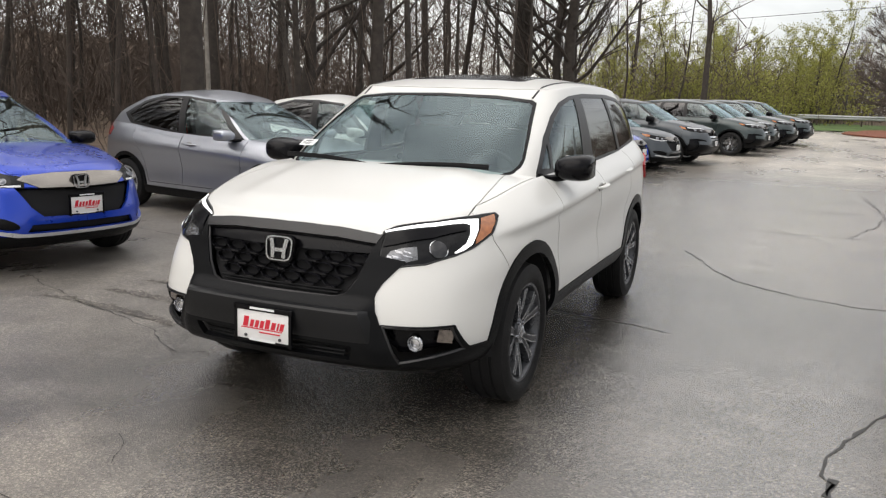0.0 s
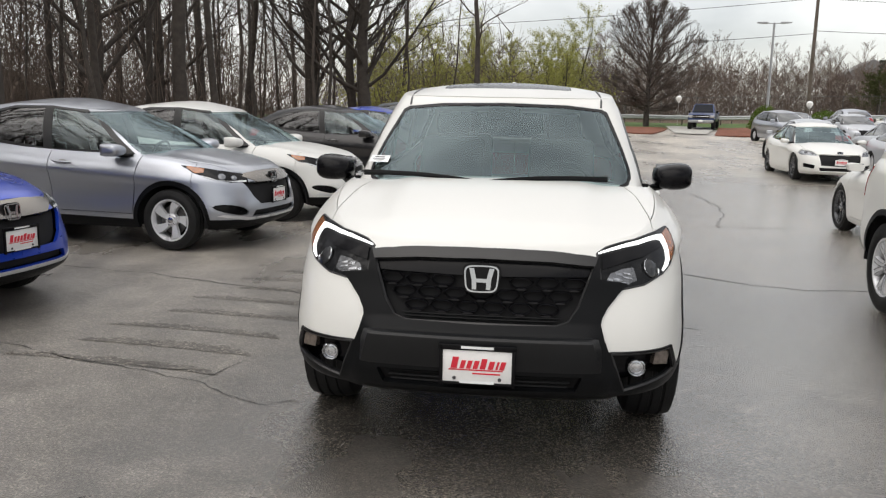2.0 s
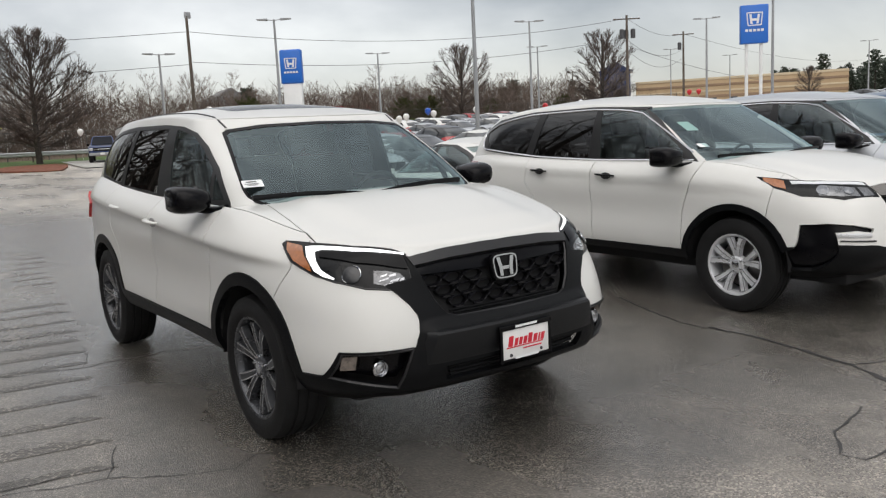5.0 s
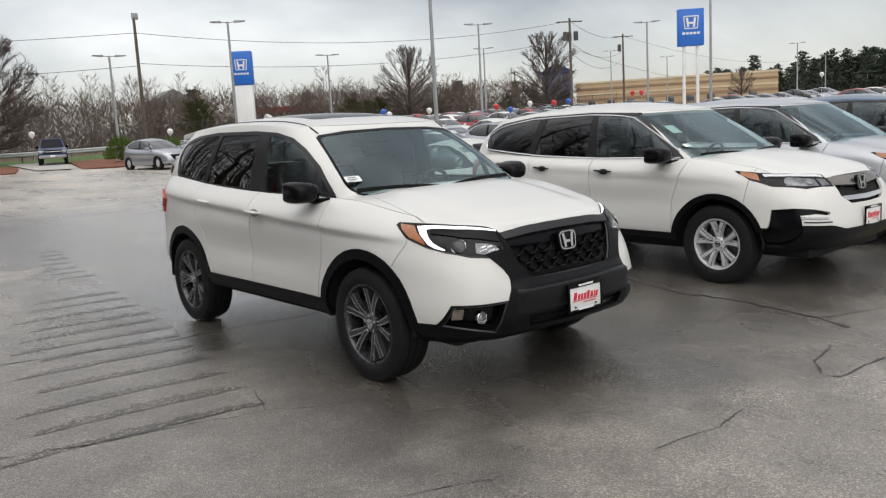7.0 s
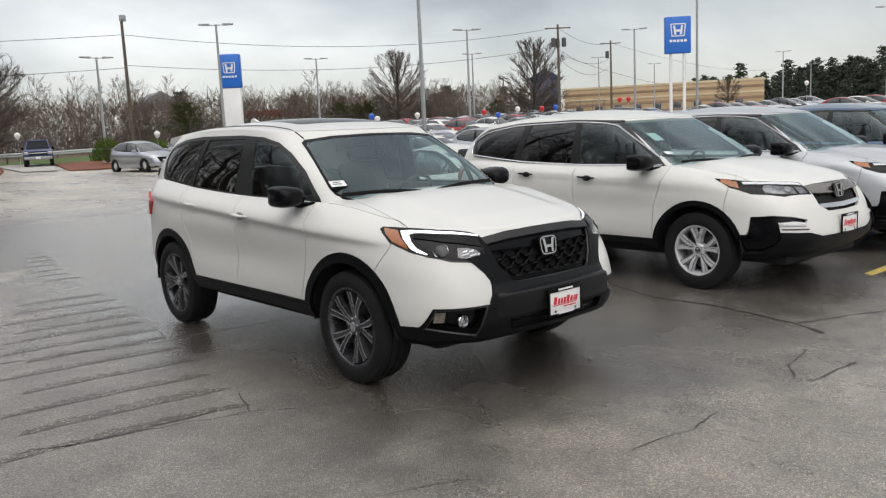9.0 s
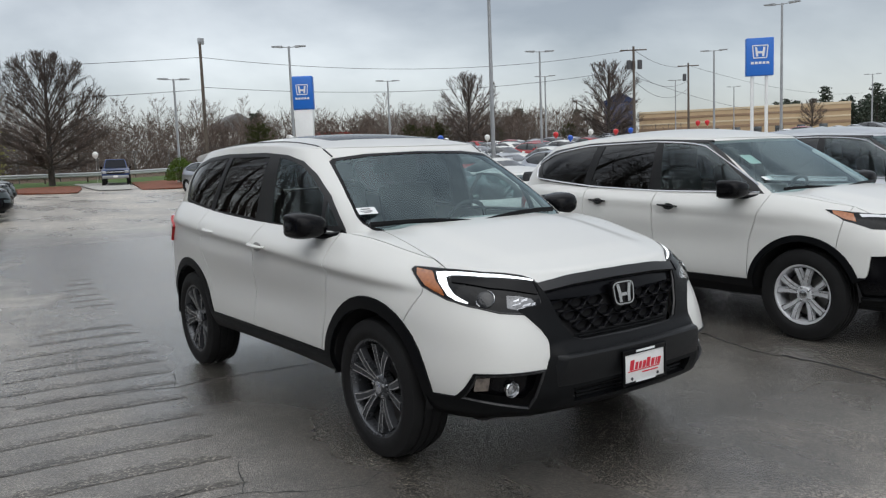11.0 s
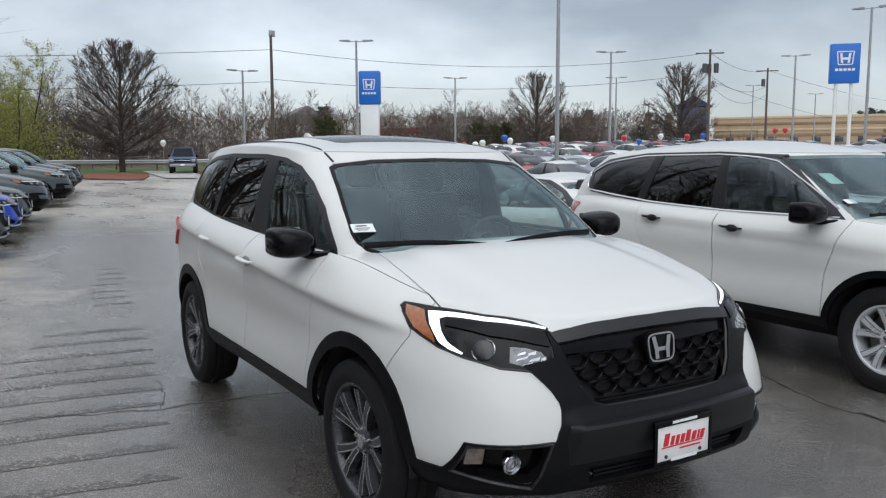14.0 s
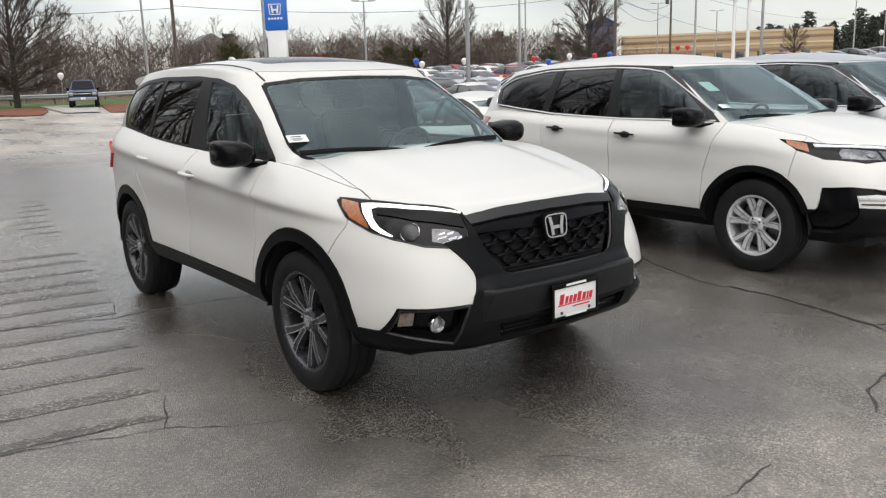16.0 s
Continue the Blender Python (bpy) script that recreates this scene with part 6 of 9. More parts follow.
    prism(bm, [(-0.1, 0.0), (0.11, 0.0), (0.09, 0.05), (0.06, 0.06)], -0.018, 0.018, Matrix.Translation((0, 1.42, 1.815)) @ pose(0, 0, 0, 0, 0, 90))
    bmesh.ops.bevel(bm, geom=list(bm.edges), offset=0.006, segments=2, affect="EDGES")
    part("aerial_fin", bm, M_WHITE, car, "white shark-fin aerial")
    bm = bmesh.new()
    box(bm, (0, -0.28, 1.6), (0.22, 0.12, 0.09), 0.02)
    box(bm, (0, -0.12, 1.56), (0.24, 0.03, 0.07), 0.015)
    part("mirror_housing", bm, M_INT, car)
    # seams between the roof and the body sides
    top = BVHTree.FromBMesh(base_shells(HERO, 112, 38)[1])
    for sx in (1, -1):
        bm = bmesh.new()
        line = [(0.615 + 0.03 * math.sin(math.pi * t), -0.42 + 2.2 * t, 1.64 + 0.2 * min(1, t * 5)) for t in np.linspace(0, 1, 26)]
        pts = [top.find_nearest(Vector(q))[0] for q in line]
        sweep(bm, [(sx * q.x, q.y, q.z) for q in pts], 0.007, 6)
        part("roof_seam", bm, M_SATIN, car, "black roof seam")
    # roof spoiler
    bm = bmesh.new()
    prism(bm, [(-0.25, -0.02), (0.06, -0.045), (0.085, -0.03), (0.06, 0.008), (-0.25, 0.035)], -0.67, 0.67, Matrix.Translation((0, 1.885, 1.708)) @ pose(0, 0, 0, 0, 0, 90))
    bmesh.ops.bevel(bm, geom=list(bm.edges), offset=0.008, segments=2, affect="EDGES")
    part("roof_spoiler", bm, M_WHITE, car)


M_BOWL = mat("silvered_lamp_bowl", (0.16, 0.165, 0.175), 0.22, 0.6, var=0.75, scale=14, coat=1.0)
M_MARK = mat("pale_marker_lens", (0.17, 0.14, 0.12), 0.2, 0.4, coat=1.0, var=0.6, scale=30)
M_LAMPIN = mat("smoked_lamp_interior", (0.008, 0.0085, 0.0095), 0.09, var=0.5, scale=25, coat=0.0, spec=0.22)
M_PROJ = mat("projector_dark_glass", (0.016, 0.017, 0.019), 0.16, coat=0.3)
M_FOGLENS = mat("fog_lamp_glass", (0.5, 0.51, 0.53), 0.14, 0.8, var=0.55, scale=45, coat=1.0)
M_LAMPGLASS = mat("projector_glass", (0.16, 0.17, 0.19), 0.06, 0.3, coat=1.0)


def low_car(spec, name, paint_mat, at, label):
    """A plainer car for the far rows: shell, windows, lamps and wheels."""
    lean = variant(spec, name=name, group="cars in the far rows")
    lean["side_cuts"] = [c for c in spec["side_cuts"] if c[0] in ("tail_light",)]
    lean["front_cuts"] = [c for c in spec.get("low_front", spec["front_cuts"]) if c[0] in ("grille", "headlight_housing")]
    lean["clad"] = 0
    car = thing(name, label, "car", "cars in the far rows", at=at)
    tub, cab = base_shells(lean, 15, 8)
    FRONT_END[:] = spec["front_end"]
    tags = {"tail_light": 1, "grille": 2, "headlight": 3, "hole": 4, "window_trim": 5, "front_window": 6, "rear_door_window": 7, "quarter_window": 8, "windscreen": 9, "rear_window": 10}
    zc = spec["wheel"]["R"] - 0.012
    for n, poly in lean["side_cuts"]:
        knife(tub, poly, "s", 1, lambda f: True)
    for n, poly in lean["front_cuts"]:
        knife(tub, poly, "f", 2 if n == "grille" else 3, FRONT)
    for a in spec["axles"]:
        knife(tub, arc(a, zc, spec["arch"], -40, 220, 9), "s", 4, SIDE)
    for n, poly in spec["glass_side"]:
        knife(cab, poly, "s", tags[n], SIDE)
    knife(cab, spec["glass_front"], "f", 9, WS)
    knife(cab, spec["glass_rear"], "f", 10, RW)
    for bm in (tub, cab):
        bm.verts.index_update()
        bm.normal_update()
    panel(tub, 0, "body", paint_mat, car, True, 0, 0.03, 0)
    panel(tub, 1, "tail_light", M_REDLAMP, car, False, 0.004, 0.02, 0)
    panel(tub, 2, "grille", M_CLAD, car, True, -0.02, 0, 0)
    panel(tub, 3, "headlight", M_LAMPBACK, car, False, 0.002, 0.02, 0)
    panel(cab, 0, "roof", paint_mat, car, True, 0, 0.02, 0)
    for tag, n in ((5, "window_trim"), (6, "front_window"), (7, "rear_door_window"), (8, "quarter_window")):
        panel(cab, tag, n, M_GLOSSBLK if tag == 5 else M_FARGLASS, car, False, 0, 0, 0)
    panel(cab, 9, "windscreen", M_FARGLASS, car, True, 0, 0, 0)
    panel(cab, 10, "rear_window", M_FARGLASS, car, True, 0, 0, 0)
    tub.free()
    cab.free()
    bm = bmesh.new()
    uw, uf, ur = spec["under"]
    box(bm, (0, (uf + ur) / 2, 0.38), (2 * uw, ur - uf, 0.3))
    part("underbody", bm, M_DARK, car)
    for y in spec["axles"]:
        for sx in (1, -1):
            bm = bmesh.new()
            R, r = spec["wheel"]["R"], spec["wheel"]["r"]
            lathe(bm, [(-0.1, r), (-0.1, R), (0.1, R), (0.1, r)], 20, close=True)
            tyre = part("tyre", bm, M_TYRE, car, at=Matrix.Translation((sx * spec["track"], y, R)))
            bm = bmesh.new()
            lathe(bm, [(0.02, r), (0.05, r * 0.8), (0.07, 0.0)], 14)
            part("rim", bm, M_RIMSILV, tyre, at=pose(0, 0, 0, 0, 0, 0 if sx > 0 else 180))
    for sx in (1, -1):
        bm = bmesh.new()
        x0, x1, y, z0, z1 = spec["mirror"]
        box(bm, (sx * (x0 + x1) / 2, y, (z0 + z1) / 2), (x1 - x0, 0.12, z1 - z0), 0.03, seg=1)
        part("door_mirror", bm, paint_mat, car)
    return car


M_FARGLASS = mat("far_car_glass", (0.02, 0.024, 0.026), 0.05, coat=1.0)


M_GRILLE = mat("grille_black", (0.009, 0.009, 0.011), 0.26, var=0.2, spec=0.3)


def belt_line(car, spec):
    """A bright trim strip under the side windows."""
    C = shell(spec, "cab", 60, 20)
    low = [(-0.95, 1.198), (-0.5, 1.2), (0.1, 1.2), (0.6, 1.218), (1.0, 1.235), (1.5, 1.28), (1.96, 1.325)]
    pts = []
    for y in np.linspace(-0.95, 1.96, 30):
        z = float(np.interp(y, [p[0] for p in low], [p[1] for p in low]))
        near = min((p for row in C for p in row if p[0] > 0.3), key=lambda p: (p[1] - y) ** 2 + 4 * (p[2] - z) ** 2)
        pts.append((near[0] + 0.016, y, z + 0.02))
    for sx in (1, -1):
        bm = bmesh.new()
        sweep(bm, [(sx * x, y, z) for x, y, z in pts], 0.009, 6)
        part("belt_trim", bm, M_CHROME, car, "bright trim under the windows")
    skin = BVHTree.FromBMesh(base_shells(spec, 64, 22)[1])
    edge = [p for p in spec["glass_side"][0][1] if p[1] > 1.22]
    for sx in (1, -1):
        bm = bmesh.new()
        pts = []
        for (y0, z0), (y1, z1) in zip(edge, edge[1:]):
            for k in range(4):
                q, nn, _, _ = skin.find_nearest(Vector((0.8, y0 + (y1 - y0) * k / 4, z0 + (z1 - z0) * k / 4)))
                pts.append((sx * (q.x + 0.003), q.y, q.z))
        sweep(bm, pts[:-4], 0.009, 6)
        part("window_trim_bright", bm, M_CHROME, car, "bright trim over the windows")


def fog_bars(car, T):
    """A silver blade over a dark seam in each bumper corner."""
    for sx in (1, -1):
        for name, z, r, flat, x0, x1, m, lab in (("fog_bar", 0.662, 0.011, 1.5, 0.66, 0.845, M_RIMSILV, "silver bar across the bumper corner"), ("bumper_lip", 0.622, 0.006, 1.0, 0.63, 0.84, M_SATIN, "")):
            bm = bmesh.new()
            pts = [(sx * x, front_y(T, x, z) - 0.004, z + 0.05 * (x - 0.7)) for x in np.linspace(x0, x1, 8)]
            sweep(bm, pts, r, 8, flat)
            part(name, bm, m, car, lab)
        skin = BVHTree.FromBMesh(base_shells(LARGE_SUV, 48, 18)[0])
        for pairs in ([((0.79, -2.02, 1.06), (0.85, -2.06, 0.985)), ((0.7, -2.12, 1.05), (0.74, -2.18, 0.965)), ((0.6, -2.2, 1.02), (0.62, -2.26, 0.955))], [((0.58, -2.2, 1.02), (0.59, -2.27, 0.952)), ((0.5, -2.24, 1.005), (0.5, -2.3, 0.95))]):
            drape(car, "reflector_bowl", skin, pairs, sx, 0.0055, 0.004, M_BOWL, 4, 4, "silvered reflector")


def pilot_papers(car):
    """A pale green sheet, a white label, wipers and tow cover on the white large SUV."""
    m = Matrix.Translation((-0.57, -0.655, 1.5)) @ pose(0, 0, 0, 29, 0, -10)
    for nm, c, sz, mt, lab in (("window_sheet", (0.0, 0, 0), (0.13, 0.16, 0.002), M_GREENPAPER, "pale green paper sheet"), ("stock_label", (-0.1, -0.34, 0), (0.1, 0.06, 0.002), M_PAPER, "white paper stock label")):
        bm = bmesh.new()
        box(bm, c, sz, 0, m)
        part(nm, bm, mt, car, lab)
    for x0, x1, y0, y1 in ((-0.78, -0.12, -1.12, -1.245), (0.62, -0.05, -1.16, -1.262)):
        bm = bmesh.new()
        sweep(bm, [(x0 + (x1 - x0) * t, y0 + (y1 - y0) * t - 0.012, 1.225 + 0.012 * math.sin(math.pi * t) + 0.02 * (1 - t)) for t in np.linspace(0, 1, 7)], 0.01, 6, 1.4)
        part("wiper", bm, M_CLAD, car)


# ---- ground ----
def ground_z(x, y):
    """The lot is flat near the cars and rises gently to the north and the east."""
    return 0.0165 * max(0.0, min(y, 95.0) - 15.0) + 0.026 * max(0.0, min(x, 130.0) - 14.0)


def on_ground(x, y, rz=0.0):
    return pose(x, y, ground_z(x, y), 0, 0, rz)


def asphalt(name="damp_asphalt", tone=1.0, grain=125.0, sheen=1.0):
    """Old grey asphalt: stone speckle, stains at two scales, damp patches that shine, and regional shade and sheen put
    into the colour.
    """
    m = mat(name, (0.1, 0.1, 0.1), 0.5)
    n, l = m.node_tree.nodes, m.node_tree.links
    p = n["Principled BSDF"]
    co = next(k for k in n if k.type == "TEX_COORD")

    def noise_tex(scale, detail=5, rough=0.55, vec=None):
        t = n.new("ShaderNodeTexNoise")
        t.inputs["Scale"].default_value, t.inputs["Detail"].default_value, t.inputs["Roughness"].default_value = scale, detail, rough
        l.new(vec or co.outputs["Object"], t.inputs["Vector"])
        return t.outputs["Fac"]

    def ramp(fac, stops):
        r = n.new("ShaderNodeValToRGB")
        r.color_ramp.elements[0].position, r.color_ramp.elements[0].color = stops[0][0], (*stops[0][1], 1)
        r.color_ramp.elements[1].position, r.color_ramp.elements[1].color = stops[-1][0], (*stops[-1][1], 1)
        for pos, c in stops[1:-1]:
            e = r.color_ramp.elements.new(pos)
            e.color = (*c, 1)
        l.new(fac, r.inputs["Fac"])
        return r.outputs[0]

    def mixc(a, b, fac, mode="MIX"):
        k = n.new("ShaderNodeMix")
        k.data_type, k.blend_type = "RGBA", mode
        for sock, val in ((k.inputs[6], a), (k.inputs[7], b), (k.inputs[0], fac)):
            if hasattr(val, "links"):
                l.new(val, sock)
            else:
                sock.default_value = val
        return k.outputs[2]

    p.inputs["Specular IOR Level"].default_value = 0.7 * sheen
    stain = ramp(noise_tex(0.32, 6, 0.6), [(0.3, (0.21, 0.198, 0.182)), (0.7, (0.33, 0.312, 0.285))])
    fine = ramp(noise_tex(2.2, 6, 0.65), [(0.3, (0.62, 0.62, 0.62)), (0.72, (1.1, 1.1, 1.1))])
    vor = n.new("ShaderNodeTexVoronoi")
    vor.inputs["Scale"].default_value = grain
    l.new(co.outputs["Object"], vor.inputs["Vector"])
    sep = n.new("ShaderNodeSeparateColor")
    l.new(vor.outputs["Color"], sep.inputs[0])
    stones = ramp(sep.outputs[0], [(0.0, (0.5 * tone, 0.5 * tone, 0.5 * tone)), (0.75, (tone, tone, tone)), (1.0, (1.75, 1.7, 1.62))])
    col = mixc(mixc(stain, fine, 1.0, "MULTIPLY"), stones, 0.92, "MULTIPLY")
    mp = n.new("ShaderNodeMapping")
    mp.inputs["Rotation"].default_value = (0, 0, 0.25)
    mp.inputs["Scale"].default_value = (0.55, 0.22, 1.0)
    l.new(co.outputs["Object"], mp.inputs["Vector"])
    def span(value, lo, hi, to0=0.0, to1=1.0):
        k = n.new("ShaderNodeMapRange")
        k.interpolation_type = "SMOOTHSTEP"
        for key, v in (("From Min", lo), ("From Max", hi), ("To Min", to0), ("To Max", to1)):
            k.inputs[key].default_value = v
        l.new(value, k.inputs["Value"])
        return k.outputs[0]

    def calc(op, a, b):
        k = n.new("ShaderNodeMath")
        k.operation = op
        for sock, val in ((k.inputs[0], a), (k.inputs[1], b)):
            if hasattr(val, "links"):
                l.new(val, sock)
            else:
                sock.default_value = val
        return k.outputs[0]

    # rain water stands in the low ground round the middle of the aisle; car shade is painted there too
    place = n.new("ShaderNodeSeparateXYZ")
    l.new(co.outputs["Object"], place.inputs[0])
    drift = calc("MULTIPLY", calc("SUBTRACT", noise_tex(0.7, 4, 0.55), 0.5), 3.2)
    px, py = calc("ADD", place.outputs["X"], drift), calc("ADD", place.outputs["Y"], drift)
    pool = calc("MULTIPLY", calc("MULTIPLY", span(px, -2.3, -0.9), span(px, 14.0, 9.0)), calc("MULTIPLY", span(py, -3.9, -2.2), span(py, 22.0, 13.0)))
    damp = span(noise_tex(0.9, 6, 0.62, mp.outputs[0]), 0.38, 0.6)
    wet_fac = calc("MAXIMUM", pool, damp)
    # pool colour: wet darkening plus the cars' shade, paler eastward for sky sheen
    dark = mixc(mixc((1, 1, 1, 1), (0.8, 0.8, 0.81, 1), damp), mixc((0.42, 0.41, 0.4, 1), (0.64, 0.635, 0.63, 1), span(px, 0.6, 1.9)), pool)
    # tones by place: paler older paving, with ground shade and sheen painted in
    shift = mixc(mixc((0.98, 0.965, 0.95, 1), (2.15, 2.1, 2.02, 1), span(py, 0.8, 6.0)), mixc((1.5, 1.45, 1.38, 1), (1.7, 1.65, 1.58, 1), span(px, 0.6, 1.8)), span(py, -2.5, -4.0))
    p.inputs["Coat Roughness"].default_value, p.inputs["Coat IOR"].default_value = 0.17, 1.8
    l.new(calc("MULTIPLY", calc("MAXIMUM", pool, calc("MULTIPLY", damp, 0.25)), sheen), p.inputs["Coat Weight"])
    l.new(mixc(mixc(col, dark, 1.0, "MULTIPLY"), shift, 1.0, "MULTIPLY"), p.inputs["Base Color"])

    rg = n.new("ShaderNodeMapRange")
    rg.inputs["To Min"].default_value, rg.inputs["To Max"].default_value = 0.42, 0.26
    l.new(wet_fac, rg.inputs["Value"])
    l.new(rg.outputs[0], p.inputs["Roughness"])
    bp = n.new("ShaderNodeBump")
    bp.inputs["Distance"].default_value = 0.006
    st = n.new("ShaderNodeMapRange")
    st.inputs["To Min"].default_value, st.inputs["To Max"].default_value = 0.5, 0.36
    l.new(wet_fac, st.inputs["Value"])
    l.new(st.outputs[0], bp.inputs["Strength"])
    l.new(vor.outputs["Distance"], bp.inputs["Height"])
    l.new(bp.outputs[0], p.inputs["Normal"])
    l.new(bp.outputs[0], p.inputs["Coat Normal"])
    return m


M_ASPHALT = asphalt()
M_CRACK = mat("crack_filler", (0.035, 0.034, 0.033), 0.45, var=0.4, scale=6, bump=0.4, bscale=80)
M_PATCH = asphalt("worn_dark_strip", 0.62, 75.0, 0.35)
M_LITTER = mat("leaf_litter", (0.13, 0.09, 0.06), 0.9, var=0.5, scale=1.2, bump=0.8, bscale=14)
M_GRASS = mat("spring_grass", (0.075, 0.13, 0.03), 0.9, var=0.45, scale=0.8, bump=0.6, bscale=30)
M_MULCH = mat("red_bark_mulch", (0.2, 0.072, 0.04), 0.9, var=0.5, scale=5, bump=0.8, bscale=40)
M_CONCRETE = mat("pale_concrete", (0.42, 0.41, 0.38), 0.8, var=0.2, scale=3, bump=0.3, bscale=60)
M_YELLOW = mat("worn_yellow_line", (0.55, 0.42, 0.1), 0.6, var=0.4, scale=8)
M_LINE = mat("worn_white_line", (0.55, 0.55, 0.53), 0.6, var=0.4, scale=8)

bm = bmesh.new()
lines = sorted(set([-2500, -900, -400, -200, -120] + list(range(-80, 161, 4)) + [15, 14, 130, 95, 200, 300, 500, 1000, 2500]))
gv = [[bm.verts.new((x, y, ground_z(x, y))) for x in lines] for y in lines]
for a, b in zip(gv, gv[1:]):
    for k in range(len(lines) - 1):
        bm.faces.new((a[k], a[k + 1], b[k + 1], b[k]))
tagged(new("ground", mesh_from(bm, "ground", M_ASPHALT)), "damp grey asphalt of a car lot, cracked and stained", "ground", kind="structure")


def sheet(name, poly, material, label, category, up=0.006, step=4.0, thick=0.0, rough=0.0):
    """A patch laid on the ground, following its rise."""
    bm = bmesh.new()
    bmesh.ops.contextual_create(bm, geom=[bm.verts.new((x, y, 0)) for x, y in poly])
    xs0, ys0 = [p[0] for p in poly], [p[1] for p in poly]
    for axis, lo, hi in ((0, min(xs0), max(xs0)), (1, min(ys0), max(ys0))):
        c = lo + step
        while c < hi:
            co, no = Vector((0, 0, 0)), Vector((0, 0, 0))
            co[axis], no[axis] = c, 1
            bmesh.ops.bisect_plane(bm, geom=list(bm.verts) + list(bm.edges) + list(bm.faces), plane_co=co, plane_no=no)
            c += step
    if thick:
        r = bmesh.ops.extrude_face_region(bm, geom=list(bm.faces))
        for v in (g for g in r["geom"] if isinstance(g, bmesh.types.BMVert)):
            v.co.z += thick
    for v in bm.verts:
        top = v.co.z > 0
        v.co.z += ground_z(v.co.x, v.co.y) + up + (rough * noise.noise(Vector((v.co.x * 0.7, v.co.y * 0.7, 3))) if top or not thick else 0)
    ob = new(name, mesh_from(bm, name, material))
    return tagged(ob, label, category, kind="structure")


def crack(pts, width, jag=0.05, seed=0, material=None, name="asphalt_crack", label="dark jagged crack in the asphalt"):
    """A ragged crack: a thin band of changing width along a wandering line."""
    rnd = random.Random(seed)
    line = []
    for (x0, y0), (x1, y1) in zip(pts, pts[1:]):
        n = max(2, int(math.hypot(x1 - x0, y1 - y0) / 0.07))
        for k in range(n):
            line.append((x0 + (x1 - x0) * k / n, y0 + (y1 - y0) * k / n))
    line.append(pts[-1])
    bm = bmesh.new()
    prev, wob = None, 0.0
    for i, (x, y) in enumerate(line):
        a = line[min(i + 1, len(line) - 1)]
        b = line[max(i - 1, 0)]
        d = math.hypot(a[0] - b[0], a[1] - b[1]) or 1
        nx, ny = -(a[1] - b[1]) / d, (a[0] - b[0]) / d
        wob = wob * 0.8 + rnd.uniform(-jag, jag)
        w = width * (rnd.uniform(0.2, 1.0) if jag > 0.01 else rnd.uniform(0.4, 1.0))
        x, y = x + nx * wob, y + ny * wob
        z = ground_z(x, y) + 0.003
        row = (bm.verts.new((x + nx * w / 2, y + ny * w / 2, z)), bm.verts.new((x - nx * w / 2, y - ny * w / 2, z)))
        if prev:
            bm.faces.new((prev[0], prev[1], row[1], row[0]))
        prev = row
    return tagged(new(name, mesh_from(bm, name, material or M_CRACK)), label, "crack", kind="structure")


def scar(x0, y0, ln, wide, seed):
    """A scraped band: a crisp near lip, a crumbling far edge, ends that run out, and loose crumbs along it."""
    rnd = random.Random(seed)
    bm = bmesh.new()
    prev, low, high = None, 0.0, 0.0
    n = int(ln / 0.022)
    for k in range(n + 1):
        u = k / n
        x, y = x0 + ln * u, y0 - 0.12 * ln * u ** 1.6
        low = low * 0.85 + rnd.uniform(-0.004, 0.004)
        high = high * 0.5 + rnd.uniform(-0.22, 0.22) * wide
        w = wide * min(1.0, 0.25 + 4 * u, 0.2 + 9 * (1 - u))
        top = max(0.012, w * 0.7 + high)
        z = ground_z(x, y) + 0.003
        row = (bm.verts.new((x, y + low + top, z)), bm.verts.new((x, y + low, z)))
        if prev:
            bm.faces.new((prev[0], prev[1], row[1], row[0]))
        prev = row
        for c in range(2):
            cx, cy, r = x + rnd.uniform(-0.02, 0.02), y + low + top + wide * rnd.random() ** 2 * 0.9 + 0.006, rnd.uniform(0.002, 0.006)
            a = rnd.uniform(0, 6)
            bm.faces.new([bm.verts.new((cx + r * math.cos(a + q), cy + r * 0.8 * math.sin(a + q), ground_z(cx, cy) + 0.004)) for q in (0, 1.3, 2.6, 3.9, 5.1)])
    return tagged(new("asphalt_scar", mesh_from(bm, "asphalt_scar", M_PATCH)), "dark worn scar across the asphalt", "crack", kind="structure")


crack([(2.9, -0.5), (2.72, -0.85), (2.58, -1.2), (2.5, -1.45), (2.48, -1.68), (2.52, -1.76), (2.46, -1.9)], 0.03, 0.012, 1)
crack([(1.1, 4.1), (1.53, 3.09), (1.76, 2.58), (2.31, 2.19), (2.75, 2.0), (3.5, 2.1)], 0.03, 0.02, 2)
crack([(-6.0, -0.3), (-4.2, -0.55), (-3.0, -1.0), (-1.77, -1.38), (-1.45, -1.6), (-1.25, -1.68), (-1.05, -1.58)], 0.012, 0.022, 3)
crack([(-1.77, -1.38), (-1.69, -1.18), (-1.61, -0.95)], 0.014, 0.012, 4)
crack([(-5.5, 1.9), (-3.5, 1.55), (-1.35, 0.85), (-0.8, 0.8), (1.5, 0.4)], 0.02, 0.02, 5)
crack([(-1.35, 0.85), (-1.27, 1.2), (-1.21, 1.6)], 0.008, 0.02, 6)
crack([(-3.0, -1.0), (-2.2, -1.2), (-1.79, -1.17)], 0.012, 0.02, 7)
crack([(2.52, -1.7), (2.47, -2.24), (2.4, -2.55), (2.29, -2.9), (2.12, -3.2)], 0.05, 0.012, 8)
crack([(2.3, -2.9), (2.72, -3.07), (3.1, -3.25)], 0.022, 0.015, 9)
